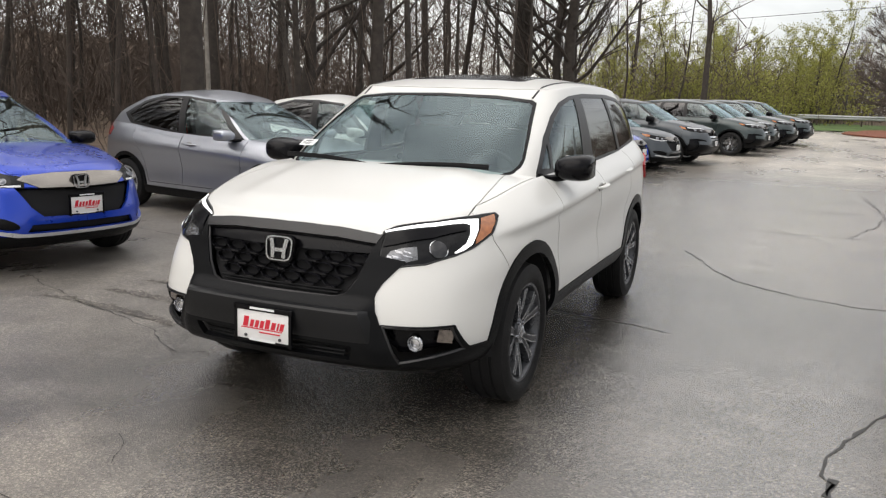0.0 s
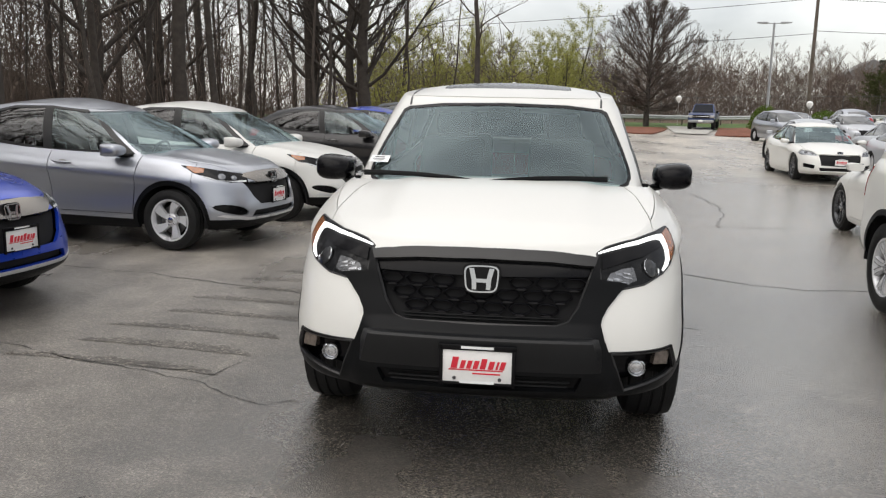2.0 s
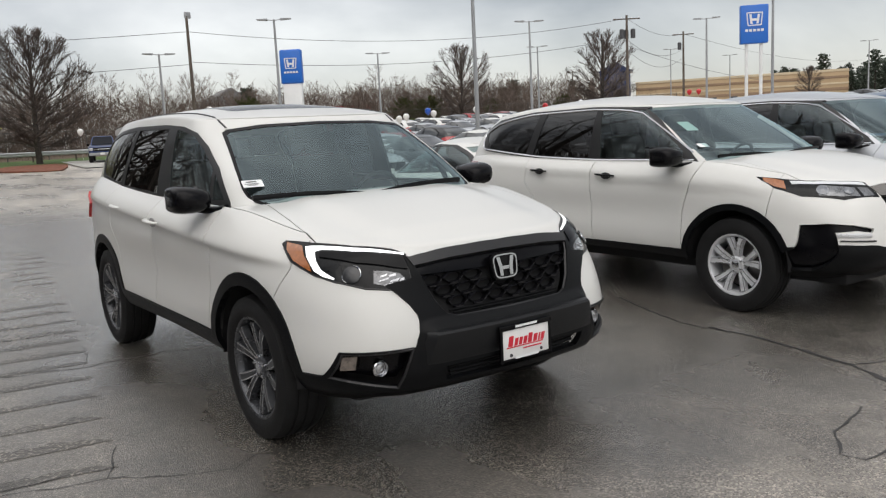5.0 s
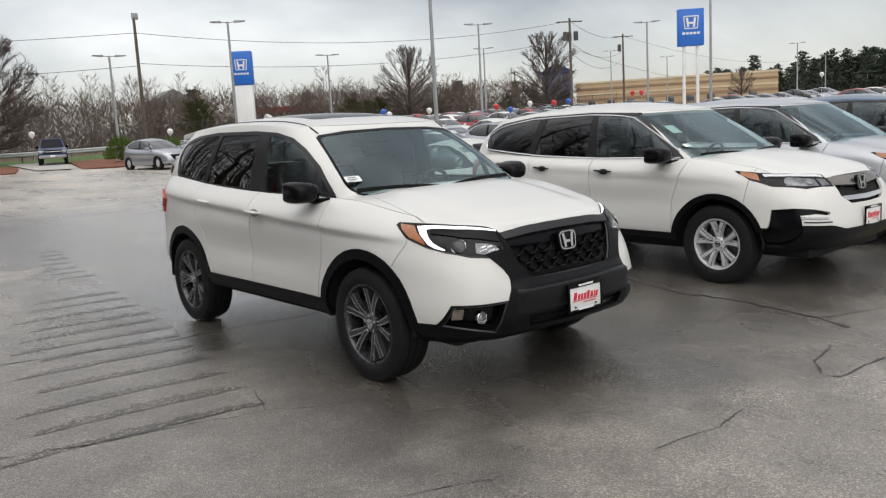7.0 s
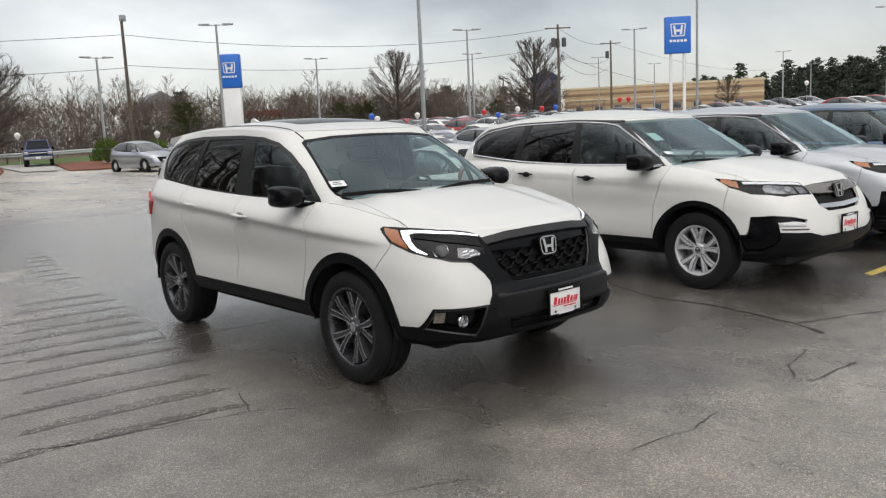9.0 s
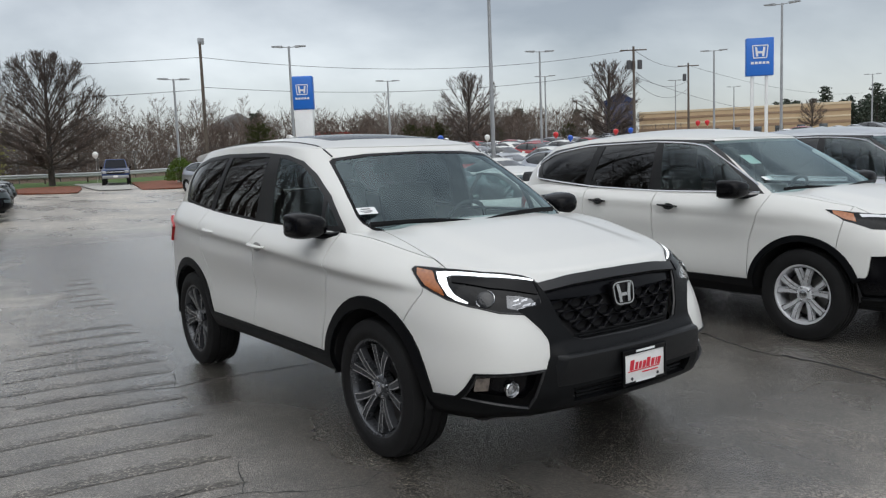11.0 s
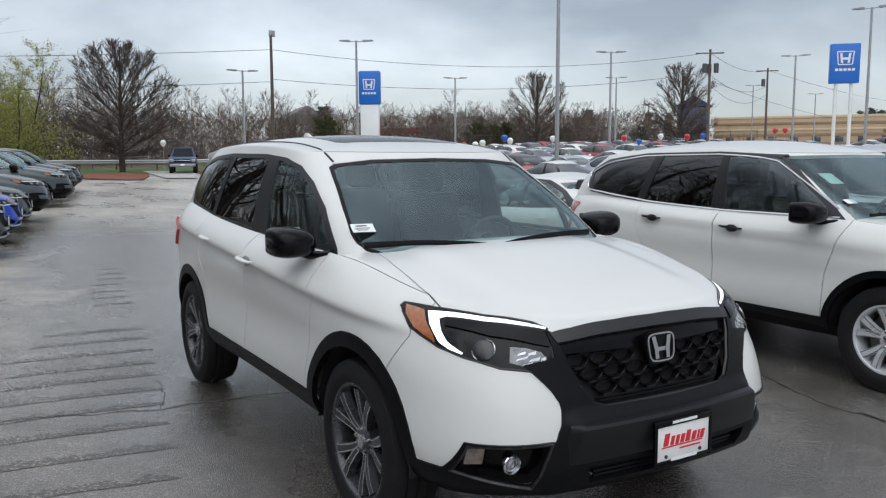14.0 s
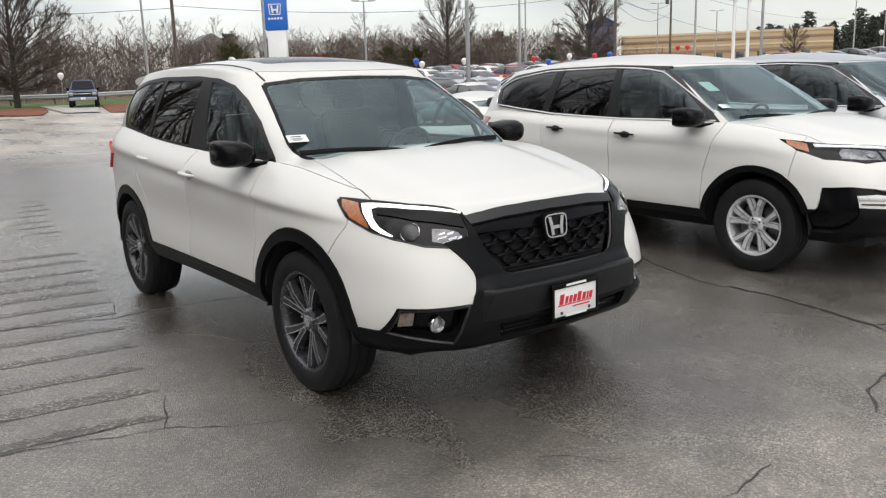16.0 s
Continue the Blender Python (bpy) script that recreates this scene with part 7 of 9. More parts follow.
crack([(-1.9, -2.93), (-1.73, -3.0), (-1.51, -3.1)], 0.009, 0.012, 10)
crack([(-0.71, -3.45), (-0.39, -3.47), (-0.25, -3.52), (0.06, -3.48)], 0.009, 0.015, 16)
crack([(-0.62, -2.8), (-0.53, -2.88), (-0.41, -3.06)], 0.007, 0.012, 17)
crack([(1.61, -3.29), (1.17, -3.39), (0.92, -3.53), (0.95, -3.63), (1.29, -3.64), (1.5, -3.69)], 0.02, 0.012, 11)
crack([(0.6, 6.5), (2.4, 6.3), (4.2, 6.6)], 0.03, 0.03, 12)
crack([(-1.2, 9.5), (1.0, 9.2), (4.5, 9.6)], 0.03, 0.03, 13)
crack([(-0.5, 14.0), (2.0, 13.6), (6.0, 14.2)], 0.03, 0.03, 14)
crack([(3.0, 6.3), (3.6, 9.0), (3.4, 13.0)], 0.03, 0.04, 15)
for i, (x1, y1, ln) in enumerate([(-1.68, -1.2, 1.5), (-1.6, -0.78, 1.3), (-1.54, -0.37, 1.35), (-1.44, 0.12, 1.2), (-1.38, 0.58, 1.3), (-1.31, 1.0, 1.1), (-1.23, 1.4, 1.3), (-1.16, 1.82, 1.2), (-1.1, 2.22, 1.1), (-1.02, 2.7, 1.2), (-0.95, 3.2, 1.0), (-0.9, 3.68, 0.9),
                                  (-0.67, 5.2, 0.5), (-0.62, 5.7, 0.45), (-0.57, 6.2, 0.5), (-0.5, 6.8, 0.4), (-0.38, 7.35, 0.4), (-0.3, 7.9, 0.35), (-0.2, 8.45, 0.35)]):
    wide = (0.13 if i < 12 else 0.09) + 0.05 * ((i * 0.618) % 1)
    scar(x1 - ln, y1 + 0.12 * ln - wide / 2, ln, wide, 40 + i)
sheet("parking_line", [(4.62, -2.6), (7.2, -2.64), (7.2, -2.53), (4.7, -2.49)], M_YELLOW, "worn yellow parking line on asphalt", "line", 0.004)


# ---- the parked cars ----
hero, HT = build_car(HERO, M_WHITE, pose(-0.012, 0, 0, 0, 0, -0.35), "white mid-size SUV with black plastic cladding, parked on wet asphalt", nu=112, nv=60)
hero_details(hero, HT)

A_ROW = -9.0
BIGGER = Matrix.Diagonal((1.045, 1.045, 1.045, 1))
ROW_F = Vector((math.cos(radians(A_ROW)), math.sin(radians(A_ROW)), 0))
ROW_D = Vector((-ROW_F.y, ROW_F.x, 0))
ROW_O = Vector((-5.01, 3.84, 0))


def stall(k, fwd=0.0):
    p = ROW_O + ROW_D * (2.62 * k) + ROW_F * fwd
    return on_ground(p.x, p.y, 90 + A_ROW)


build_car(variant(CROSSOVER, mirror_paint=False), M_BLUE, pose(-5.82, 0.145, 0, 0, 0, 90 + A_ROW) @ BIGGER, "bright blue small crossover with a pale metal grille bar", nu=56, nv=20)
silver, _ = build_car(variant(CROSSOVER, wheel=W_HRV), M_SILVER, stall(0) @ BIGGER, "grey silver small crossover parked before bare woods", nu=56, nv=20)
whitex, _ = build_car(CROSSOVER, M_WHITE, stall(1) @ BIGGER, "white small crossover parked beside a grey silver one", nu=48, nv=18)
blackx, _ = build_car(CROSSOVER, M_BLACK, stall(3) @ BIGGER, "black small crossover in the row before the woods", nu=36, nv=14, plate_far=True)
build_car(CROSSOVER, M_BLUE, stall(4) @ BIGGER, "blue small crossover behind a black one", nu=36, nv=14, plate_far=True)
build_car(CROSSOVER, M_DGREY, stall(5) @ BIGGER, "dark grey small crossover in the row before the woods", nu=36, nv=14, plate_far=True)
build_car(LARGE_SUV, M_DGREY, stall(6, 0.1), "dark grey large SUV in the row before the woods", nu=36, nv=14, plate_far=True)
gs, _ = build_car(variant(LARGE_SUV, wheel=W_HERO), M_GREEN, stall(8, 0.5), "grey-green large SUV with dark alloy wheels", nu=36, nv=14, plate_far=True)
for k, f in ((9, 0.3), (10, 0.5), (11.2, 0.6)):
    c = copy_thing(gs, stall(k, f))
    c["label"] = "dark grey-green large SUV at the far end of the row"

pilot, pt = build_car(LARGE_SUV, M_WHITE, pose(4.07, -0.17, 0, 0, 0, -2.0), "white large SUV with silver alloy wheels and black handles", nu=64, nv=22)
pilot_papers(pilot)
belt_line(pilot, LARGE_SUV)
fog_bars(pilot, pt)
grey_suv, gt = build_car(LARGE_SUV, M_GREY, pose(6.95, -0.25, 0, 0, 0, -2), "light silver large SUV parked beside a white one", nu=48, nv=18)
belt_line(grey_suv, LARGE_SUV)
fog_bars(grey_suv, gt)
build_car(LARGE_SUV, M_STEELBLUE, pose(9.85, -0.5, 0, 0, 0, -2), "steel blue large SUV in the front row", nu=36, nv=14, plate_far=True)
dk, _ = build_car(LARGE_SUV, M_DGREY, on_ground(12.7, -0.5, -2), "dark grey large SUV in the front row", nu=40, nv=14, plate_far=True)
build_car(SEDAN, M_WHITE, pose(5.55, 5.2, 0, 0, 0, 178), "white sedan parked back to back with a white SUV", nu=48, nv=18)
acc, _ = build_car(SEDAN, M_WHITE, on_ground(7.85, 17.4, -3), "white sedan with a black grille facing the aisle", nu=48, nv=18)

FAR = []
rndc = random.Random(4)
for nm, spec, pm, lab in (("sedan", SEDAN, M_WHITE, "white sedan in the far rows of the lot"), ("sedan", SEDAN, M_GREY, "light silver sedan in the far rows of the lot"), ("sedan", SEDAN, M_DGREY, "dark grey sedan in the far rows"),
                          ("crossover", CROSSOVER, M_SILVER, "grey crossover in the far rows of the lot"), ("crossover", CROSSOVER, M_WHITE, "white crossover in the far rows of the lot"), ("crossover", CROSSOVER, M_RED, "red crossover in the far rows of the lot"),
                          ("suv", LARGE_SUV, M_GREY, "silver large SUV in the far rows"), ("suv", LARGE_SUV, M_STEELBLUE, "steel blue large SUV in the far rows"), ("crossover", CROSSOVER, M_BLACK, "black crossover in the far rows of the lot")):
    FAR.append((spec, nm, pm, lab))
made_far = {}
SPOTS = [(15.6 + 2.9 * k, -0.5, 0) for k in range(11)] + [(8.45 + 2.9 * k, 5.2, 180) for k in range(13)] + [(10.75 + 2.85 * k, 17.5, 0) for k in range(13)]
SPOTS += [(9.3 + 2.85 * k, 22.9, 180) for k in range(14)] + [(15.8 + 2.85 * k, 36.3, 0) for k in range(16)] + [(14.6 + 2.85 * k, 41.8, 180) for k in range(17)]
SPOTS += [(33 + 2.85 * k, 55.0, 0) for k in range(14)] + [(38 + 2.85 * k, 60.5, 180) for k in range(12)] + [(60 + 2.9 * k, 20.0, 0) for k in range(8)] + [(62 + 2.9 * k, 33.0, 0) for k in range(8)]
for i, (x, y, rz) in enumerate(SPOTS):
    tall = y < 6 and x < 40
    kind = rndc.choice([6, 6, 7, 3]) if tall and y < 0 else rndc.choice([0, 0, 1, 1, 2, 3, 4, 5, 8, 1])
    if i == 24:
        kind = 1
    at = on_ground(x, y + rndc.uniform(-0.15, 0.15), rz - 2 + rndc.uniform(-1, 1))
    if kind in made_far:
        copy_thing(made_far[kind], at)
    else:
        spec, nm, pm, lab = FAR[kind]
        made_far[kind] = low_car(spec, nm, pm, at, lab)
copy_thing(made_far[3], on_ground(12.6, 36.6, 12))["label"] = "small grey hatchback near the planted island"


# ---- trees ----
M_BARK = mat("dark_grey_bark", (0.054, 0.045, 0.038), 0.9, var=0.4, scale=6, bump=0.8, bscale=25)
M_BARKL = mat("brown_grey_twigs", (0.07, 0.056, 0.047), 0.9, var=0.35, scale=3)
M_PEARTWIG = mat("dark_brown_twigs", (0.09, 0.07, 0.06), 0.9, var=0.3, scale=2)
# far twigs: red-brown made lighter, so the colour holds the haze
M_REDTWIG = mat("hazed_red_brown_twigs", (0.17, 0.13, 0.108), 0.9, var=0.3, scale=2)
M_BIRCH = mat("pale_bark", (0.3, 0.28, 0.25), 0.8, var=0.4, scale=8)
M_BUD = leaf_mat("spring_leaf", (0.33, 0.325, 0.11), (0.36, 0.37, 0.1))
M_HEDGE = leaf_mat("shrub_leaf", (0.1, 0.15, 0.035), (0.1, 0.16, 0.03))
# needle green lightened to carry the haze over the distant pines
M_PINE = mat("hazed_pine_needles", (0.045, 0.062, 0.042), 0.8, var=0.5, scale=1)
M_STEM = mat("brown_undergrowth", (0.115, 0.087, 0.07), 0.95, var=0.4, scale=0.3)


class Sticks:
    """Collects tapered sticks and small leaves into one mesh."""

    def __init__(self):
        self.v, self.f = [], []

    def line(self, pts, radii, n):
        base = len(self.v)
        for i, p in enumerate(pts):
            d = (pts[min(i + 1, len(pts) - 1)] - pts[max(i - 1, 0)]).normalized()
            a = d.cross(Vector((0.3, 0.9, 0.1)))
            a = a.normalized() if a.length > 1e-3 else Vector((1, 0, 0))
            b = d.cross(a)
            for k in range(n):
                t = 2 * math.pi * k / n
                self.v.append(tuple(p + (a * math.cos(t) + b * math.sin(t)) * radii[i]))
        for i in range(len(pts) - 1):
            for k in range(n):
                j = (k + 1) % n
                self.f.append((base + i * n + k, base + i * n + j, base + (i + 1) * n + j, base + (i + 1) * n + k))

    def leaf(self, p, size, rnd):
        a = Vector((rnd.uniform(-1, 1), rnd.uniform(-1, 1), rnd.uniform(-1, 1))).normalized()
        b = a.cross(Vector((rnd.uniform(-1, 1), rnd.uniform(-1, 1), rnd.uniform(-1, 1)))).normalized()
        i = len(self.v)
        for u, w in ((-0.5, 0), (0, -0.3), (0.5, 0), (0, 0.3)):
            self.v.append(tuple(p + a * size * u + b * size * w))
        self.f.append((i, i + 1, i + 2, i + 3))

    def mesh(self, name, material, smooth=True):
        me = bpy.data.meshes.new(name)
        me.from_pydata(self.v, [], self.f)
        me.materials.append(material)
        if smooth:
            me.polygons.foreach_set("use_smooth", [True] * len(me.polygons))
        return me


def grow(rnd, H, r, first=0.3, limbs=14, up=0.6, reach=0.36, depth=3, kids=(7, 5), bend=0.15, leaf=0.0, leaves=0, conic=0.0, fine=0.006, egg=None, wild=0.3, lift=0.0):
    """A bare broadleaf tree: trunk, limbs, branches, twigs and, in spring, a few small leaves."""
    trunk, crown, green = Sticks(), Sticks(), Sticks()

    def limb(p, d, ln, rad, lev, out, n):
        segs = (8, 6, 3, 1)[lev]
        pts, rs = [p.copy()], [rad]
        q, dd = p.copy(), d.copy()
        for k in range(segs):
            dd = (dd + Vector((rnd.uniform(-1, 1), rnd.uniform(-1, 1), rnd.uniform(-0.6, 0.9))) * (bend if lev == 0 else wild)).normalized()
            if lev == 0 or lift:
                dd = (dd + Vector((0, 0, 0.25 if lev == 0 else lift))).normalized()
            q = q + dd * (ln / segs)
            if egg and lev:
                off = Vector((q.x / egg[1], q.y / egg[1], (q.z - egg[0]) / egg[2]))
                if off.length > 1:
                    q = q.lerp(Vector((0, 0, egg[0])), (1 - rnd.uniform(0.72, 1.0) / off.length))
            pts.append(q.copy())
            rs.append(rad * (1 - (k + 1) / segs * (0.82 if lev == 0 else 0.88)))
        out.line(pts, rs, n)
        return pts, rs

    tp, tr = limb(Vector((0, 0, -0.15)), Vector((0, 0, 1)), H, r, 0, trunk, 8)

    def at(pts, t):
        x = t * (len(pts) - 1)
        i = min(int(x), len(pts) - 2)
        return pts[i].lerp(pts[i + 1], x - i)

    for i in range(limbs):
        u = (i + rnd.random()) / limbs
        u = u ** 1.45 if egg else u
        t = first + (0.74 - first) * u if egg else first + (1 - first) * u ** 0.85
        a = i * 2.4 + rnd.uniform(-0.5, 0.5)
        rise = math.tan(radians(6 + 72 * u)) if egg else up
        d = Vector((math.cos(a), math.sin(a), rise + rnd.uniform(-0.2, 0.3))).normalized()
        ln = H * reach * (1 - 0.65 * t) * rnd.uniform(0.75, 1.2) * (1 if not conic else (0.5 + conic * math.sin(math.pi * min(1, (t - first) / (1 - first) + 0.15))))
        if egg:
            o = at(tp, t) - Vector((0, 0, egg[0]))
            o, dd = Vector((o.x / egg[1], o.y / egg[1], o.z / egg[2])), Vector((d.x / egg[1], d.y / egg[1], d.z / egg[2]))
            qa, qb, qc = dd.dot(dd), 2 * o.dot(dd), o.dot(o) - 1
            ln = max(0.5, (-qb + math.sqrt(max(0.0, qb * qb - 4 * qa * qc))) / (2 * qa)) * rnd.uniform(0.72, 1.0)
        lp, lr = limb(at(tp, t), d, ln, max(0.012, r * (1 - t * 0.8) * 0.42), 1, crown, 4)
        for j in range(kids[0]):
            t2 = 0.2 + 0.8 * (j + rnd.random()) / kids[0]
            d2 = (d + Vector((rnd.uniform(-1, 1), rnd.uniform(-1, 1), rnd.uniform(-0.3, 0.9))) * (0.62 if egg else 0.75)).normalized()
            bp_, br = limb(at(lp, t2), d2, ln * (0.34 if egg else 0.5) * rnd.uniform(0.6, 1.1), max(0.006, lr[0] * 0.35 * (1 - t2 * 0.5)), 2, crown, 3)
            if depth < 3:
                continue
            for k in range(kids[1]):
                t3 = 0.15 + 0.85 * (k + rnd.random()) / kids[1]
                d3 = (d2 + Vector((rnd.uniform(-1, 1), rnd.uniform(-1, 1), rnd.uniform(-0.3, 0.8))) * 0.8).normalized()
                wp, wr = limb(at(bp_, t3), d3, ln * (0.15 if egg else 0.24) * rnd.uniform(0.6, 1.2), fine, 3, crown, 3)
                for m in range(leaves):
                    green.leaf(at(wp, rnd.random()) + Vector((rnd.gauss(0, 0.12), rnd.gauss(0, 0.12), rnd.gauss(0, 0.12))), leaf * rnd.uniform(0.6, 1.3), rnd)
    return trunk, crown, green


def tree_thing(name, label, meshes, m, group=""):
    t = thing(name, label, "tree", group, at=m)
    for nm, me in meshes:
        o = new(nm, me)
        o.parent = t
    return t


def tree_meshes(seed, bark, twig, leafmat=None, **kw):
    a, b, c = grow(random.Random(seed), **kw)
    out = [("trunk", a.mesh("trunk", bark)), ("crown", b.mesh("crown", twig))]
    if c.f:
        out.append(("foliage", c.mesh("foliage", leafmat, False)))
    return out


BARE = [tree_meshes(11 + i, M_BARK, M_BARK if i % 2 else M_BARKL, H=h, r=r, first=f, limbs=lm, up=u, reach=rc, kids=(6, 4)) for i, (h, r, f, lm, u, rc) in enumerate(
    [(19, 0.26, 0.32, 15, 0.7, 0.34), (17, 0.17, 0.35, 13, 0.9, 0.28), (21, 0.22, 0.4, 14, 0.8, 0.3), (15, 0.12, 0.3, 12, 1.0, 0.24)])]
THIN = [tree_meshes(31 + i, M_BARK if i < 2 else M_BARKL, M_BARKL, H=h, r=r, first=0.3, limbs=11, up=1.0, reach=0.22, kids=(6, 3)) for i, (h, r) in enumerate([(16, 0.1), (18, 0.12), (13, 0.07)])]
PALE = tree_meshes(41, M_BIRCH, M_BARKL, H=12, r=0.09, first=0.4, limbs=9, up=1.0, reach=0.2, kids=(5, 3))
BUDS = [tree_meshes(51 + i, M_BARK, M_BARKL, M_BUD, H=h, r=0.11, first=0.12, limbs=15, up=0.9, reach=0.4, kids=(7, 4), leaf=0.12, leaves=8) for i, h in enumerate((8, 10.5))]
PEAR = [tree_meshes(61 + k, M_BARK, M_PEARTWIG, H=8.4, r=0.2, first=0.14, limbs=46, up=0.6, reach=0.6, kids=kd, fine=fn, egg=(4.5, 3.5, 4.4), wild=0.16, lift=0.02, bend=0.04) for k, (kd, fn) in enumerate((((16, 11), 0.015), ((11, 8), 0.02)))]
BIG = tree_meshes(71, M_BARK, M_BARK, H=15, r=0.34, first=0.1, limbs=30, up=0.6, reach=0.62, kids=(12, 6), wild=0.34, bend=0.22)


FARBARE = [tree_meshes(81 + i, M_REDTWIG, M_REDTWIG, H=h, r=0.16, first=0.12, limbs=22, up=0.9, reach=0.42, kids=(9, 6), fine=0.022, wild=0.3) for i, h in enumerate((14, 16, 12))]


def edge_x(y):
    return -10.3 + 0.158 * y


rt = random.Random(8)
LAB = "tall bare tree with grey bark in the woods"
# the stout trunks that stand out at the edge
tree_thing("tree", "stout dark-barked bare tree at the edge of the woods", BARE[0], pose(-10.0, 8.68, 0, 0, 0, 40) @ Matrix.Diagonal((1.1, 1.1, 1.1, 1)), "woods")
tree_thing("tree", "stout dark-barked bare tree at the edge of the woods", BARE[2], pose(-9.6, 16.4, 0, 0, 0, 10), "woods")
tree_thing("tree", "wide bare tree with low spreading limbs", BIG, pose(-6.6, 27.5, 0.2, 0, 0, 70) @ Matrix.Diagonal((0.9, 0.9, 0.8, 1)), "woods")
for x, y, a, sc in ((-7.5, 28.2, 190, 0.85), (-9.2, 29.0, 20, 0.95)):
    tree_thing("tree", "wide bare tree in a clump of dark stems", BIG, on_ground(x, y, a) @ Matrix.Diagonal((sc * 0.8, sc * 0.8, sc, 1)), "woods")
tree_thing("tree", "wide bare tree with low spreading limbs", BIG, pose(-13.2, -7.5, 0, 0, 0, 200), "woods")
tree_thing("tree", "wide bare tree with low spreading limbs", BIG, pose(-12.6, 2.0, 0, 0, 0, 310), "woods")
for x, y, a in ((-12.5, 17.0, 20), (-14.5, 25.0, 250)):
    tree_thing("tree", "bare tree with low spreading limbs", BIG, pose(x, y, ground_z(x, y), 0, 0, a) @ Matrix.Diagonal((0.7, 0.7, 0.85, 1)), "woods")
for i in range(95):
    y = -38 + 80 * ((i * 0.618) % 1.0)
    depth = 1.0 + 30 * ((i * 0.755) % 1.0) ** 1.2
    x = edge_x(y) - depth + rt.uniform(-0.6, 0.6)
    m = pose(x, y, ground_z(x, y), 0, 0, rt.uniform(0, 360)) @ Matrix.Diagonal((*(3 * [rt.uniform(0.8, 1.15)]), 1))
    tree_thing("tree", LAB, THIN[i % 3] if i % 3 else BARE[(i // 3) % 4], m, "woods")
for i in range(75):
    y = -30 + 70 * rt.random()
    x = edge_x(y) - 0.5 - 26 * rt.random()
    m = pose(x, y, ground_z(x, y), rt.uniform(-4, 4), rt.uniform(-4, 4), rt.uniform(0, 360)) @ Matrix.Diagonal((*(3 * [rt.uniform(0.6, 1.1)]), 1))
    tree_thing("tree", "slender bare tree in the woods" if i % 6 else "slender pale-barked bare tree in the woods", THIN[i % 3] if i % 6 else PALE, m, "woods")
for i in range(9):
    x, y = -26 + 24 * ((i * 0.618) % 1.0), 44 + 16 * ((i * 0.755) % 1.0)
    m = pose(x, y, ground_z(x, y), 0, 0, rt.uniform(0, 360)) @ Matrix.Diagonal((*(3 * [rt.uniform(0.6, 0.95)]), 1))
    tree_thing("tree", LAB, THIN[i % 3] if i % 2 else BARE[i % 4], m, "woods")
# trees in young leaf beyond the end of the row
for i in range(44):
    t = i / 43
    x, y = -12 + 17.5 * t + rt.uniform(-1.5, 1.5), 47 + 20 * t + rt.uniform(0, 14)
    m = pose(x, y, ground_z(x, y) - 0.1, 0, 0, rt.uniform(0, 360)) @ Matrix.Diagonal((*(3 * [rt.uniform(0.55, 0.9)]), 1))
    tree_thing("tree", "small tree in yellow-green young leaf", BUDS[i % 2], m, "trees in young leaf")
for i in range(120):
    x, y = 4 + 92 * ((i * 0.618) % 1.0), 72 + rt.uniform(0, 34)
    m = pose(x, y, ground_z(x, y) - 0.1, 0, 0, rt.uniform(0, 360)) @ Matrix.Diagonal((*(3 * [rt.uniform(0.3, 0.5) * (1.25 if x < 30 else 0.9)]), 1))
    tree_thing("tree", "distant bare tree beyond the fence", FARBARE[i % 3], m, "distant trees")


def azimuth(az, dist, x0=-2.99, y0=-4.77):
    return x0 + dist * math.sin(radians(az)), y0 + dist * math.cos(radians(az))


for az, d, s, lab in ((10.7, 62, 1.06, "bare round-headed tree in a mulched island"), (38.55, 92, 1.06, "bare round-headed tree by the road"), (48.15, 98, 1.16, "bare round-headed tree by the road"), (61.0, 150, 0.62, "bare round-headed tree by a long building")):
    x, y = azimuth(az, d)
    tree_thing("tree", lab, PEAR[0 if d < 80 else 1], on_ground(x, y, az * 7) @ Matrix.Diagonal((s * 1.15, s * 1.15, s, 1)), "round-headed trees")


def thicket(name, n, area, heights, material, label, leafy=0, leafmat=None, seed=1, rad=0.012):
    """Undergrowth: very many thin stems with side twigs, in one mesh."""
    rnd = random.Random(seed)
    st, lf = Sticks(), Sticks()
    for i in range(n):
        x, y = area(rnd)
        z = ground_z(x, y) - 0.05
        h = rnd.uniform(*heights)
        p = Vector((x, y, z))
        d = Vector((rnd.gauss(0, 0.22), rnd.gauss(0, 0.22), 1))
        top = p + d * h
        mid = p.lerp(top, 0.5) + Vector((rnd.gauss(0, 0.05), rnd.gauss(0, 0.05), 0)) * h
        st.line([p, mid, top], [rad * (0.6 + h * 0.16), rad * (0.4 + h * 0.1), rad * 0.3], 3)
        for k in range(6):
            s = p.lerp(top, rnd.uniform(0.3, 0.95))
            e = s + Vector((rnd.gauss(0, 0.35), rnd.gauss(0, 0.35), rnd.uniform(0.1, 0.6))) * h * 0.25
            st.line([s, e], [rad * 0.7, rad * 0.25], 3)
            for q in range(leafy):
                lf.leaf(s.lerp(e, rnd.random()) + Vector((rnd.gauss(0, 0.2), rnd.gauss(0, 0.2), rnd.gauss(0, 0.2))), rnd.uniform(0.1, 0.26), rnd)
    tagged(new(name, st.mesh(name, material)), label, "undergrowth", kind="stuff")
    if lf.f:
        tagged(new("young_leaves", lf.mesh("young_leaves", leafmat, False)), "scattered yellow-green young leaves", "leaves", kind="stuff")


def woods_area(r):
    y = r.uniform(-38, 45)
    return edge_x(y) - 1.5 - 40 * r.random() ** 0.8, y


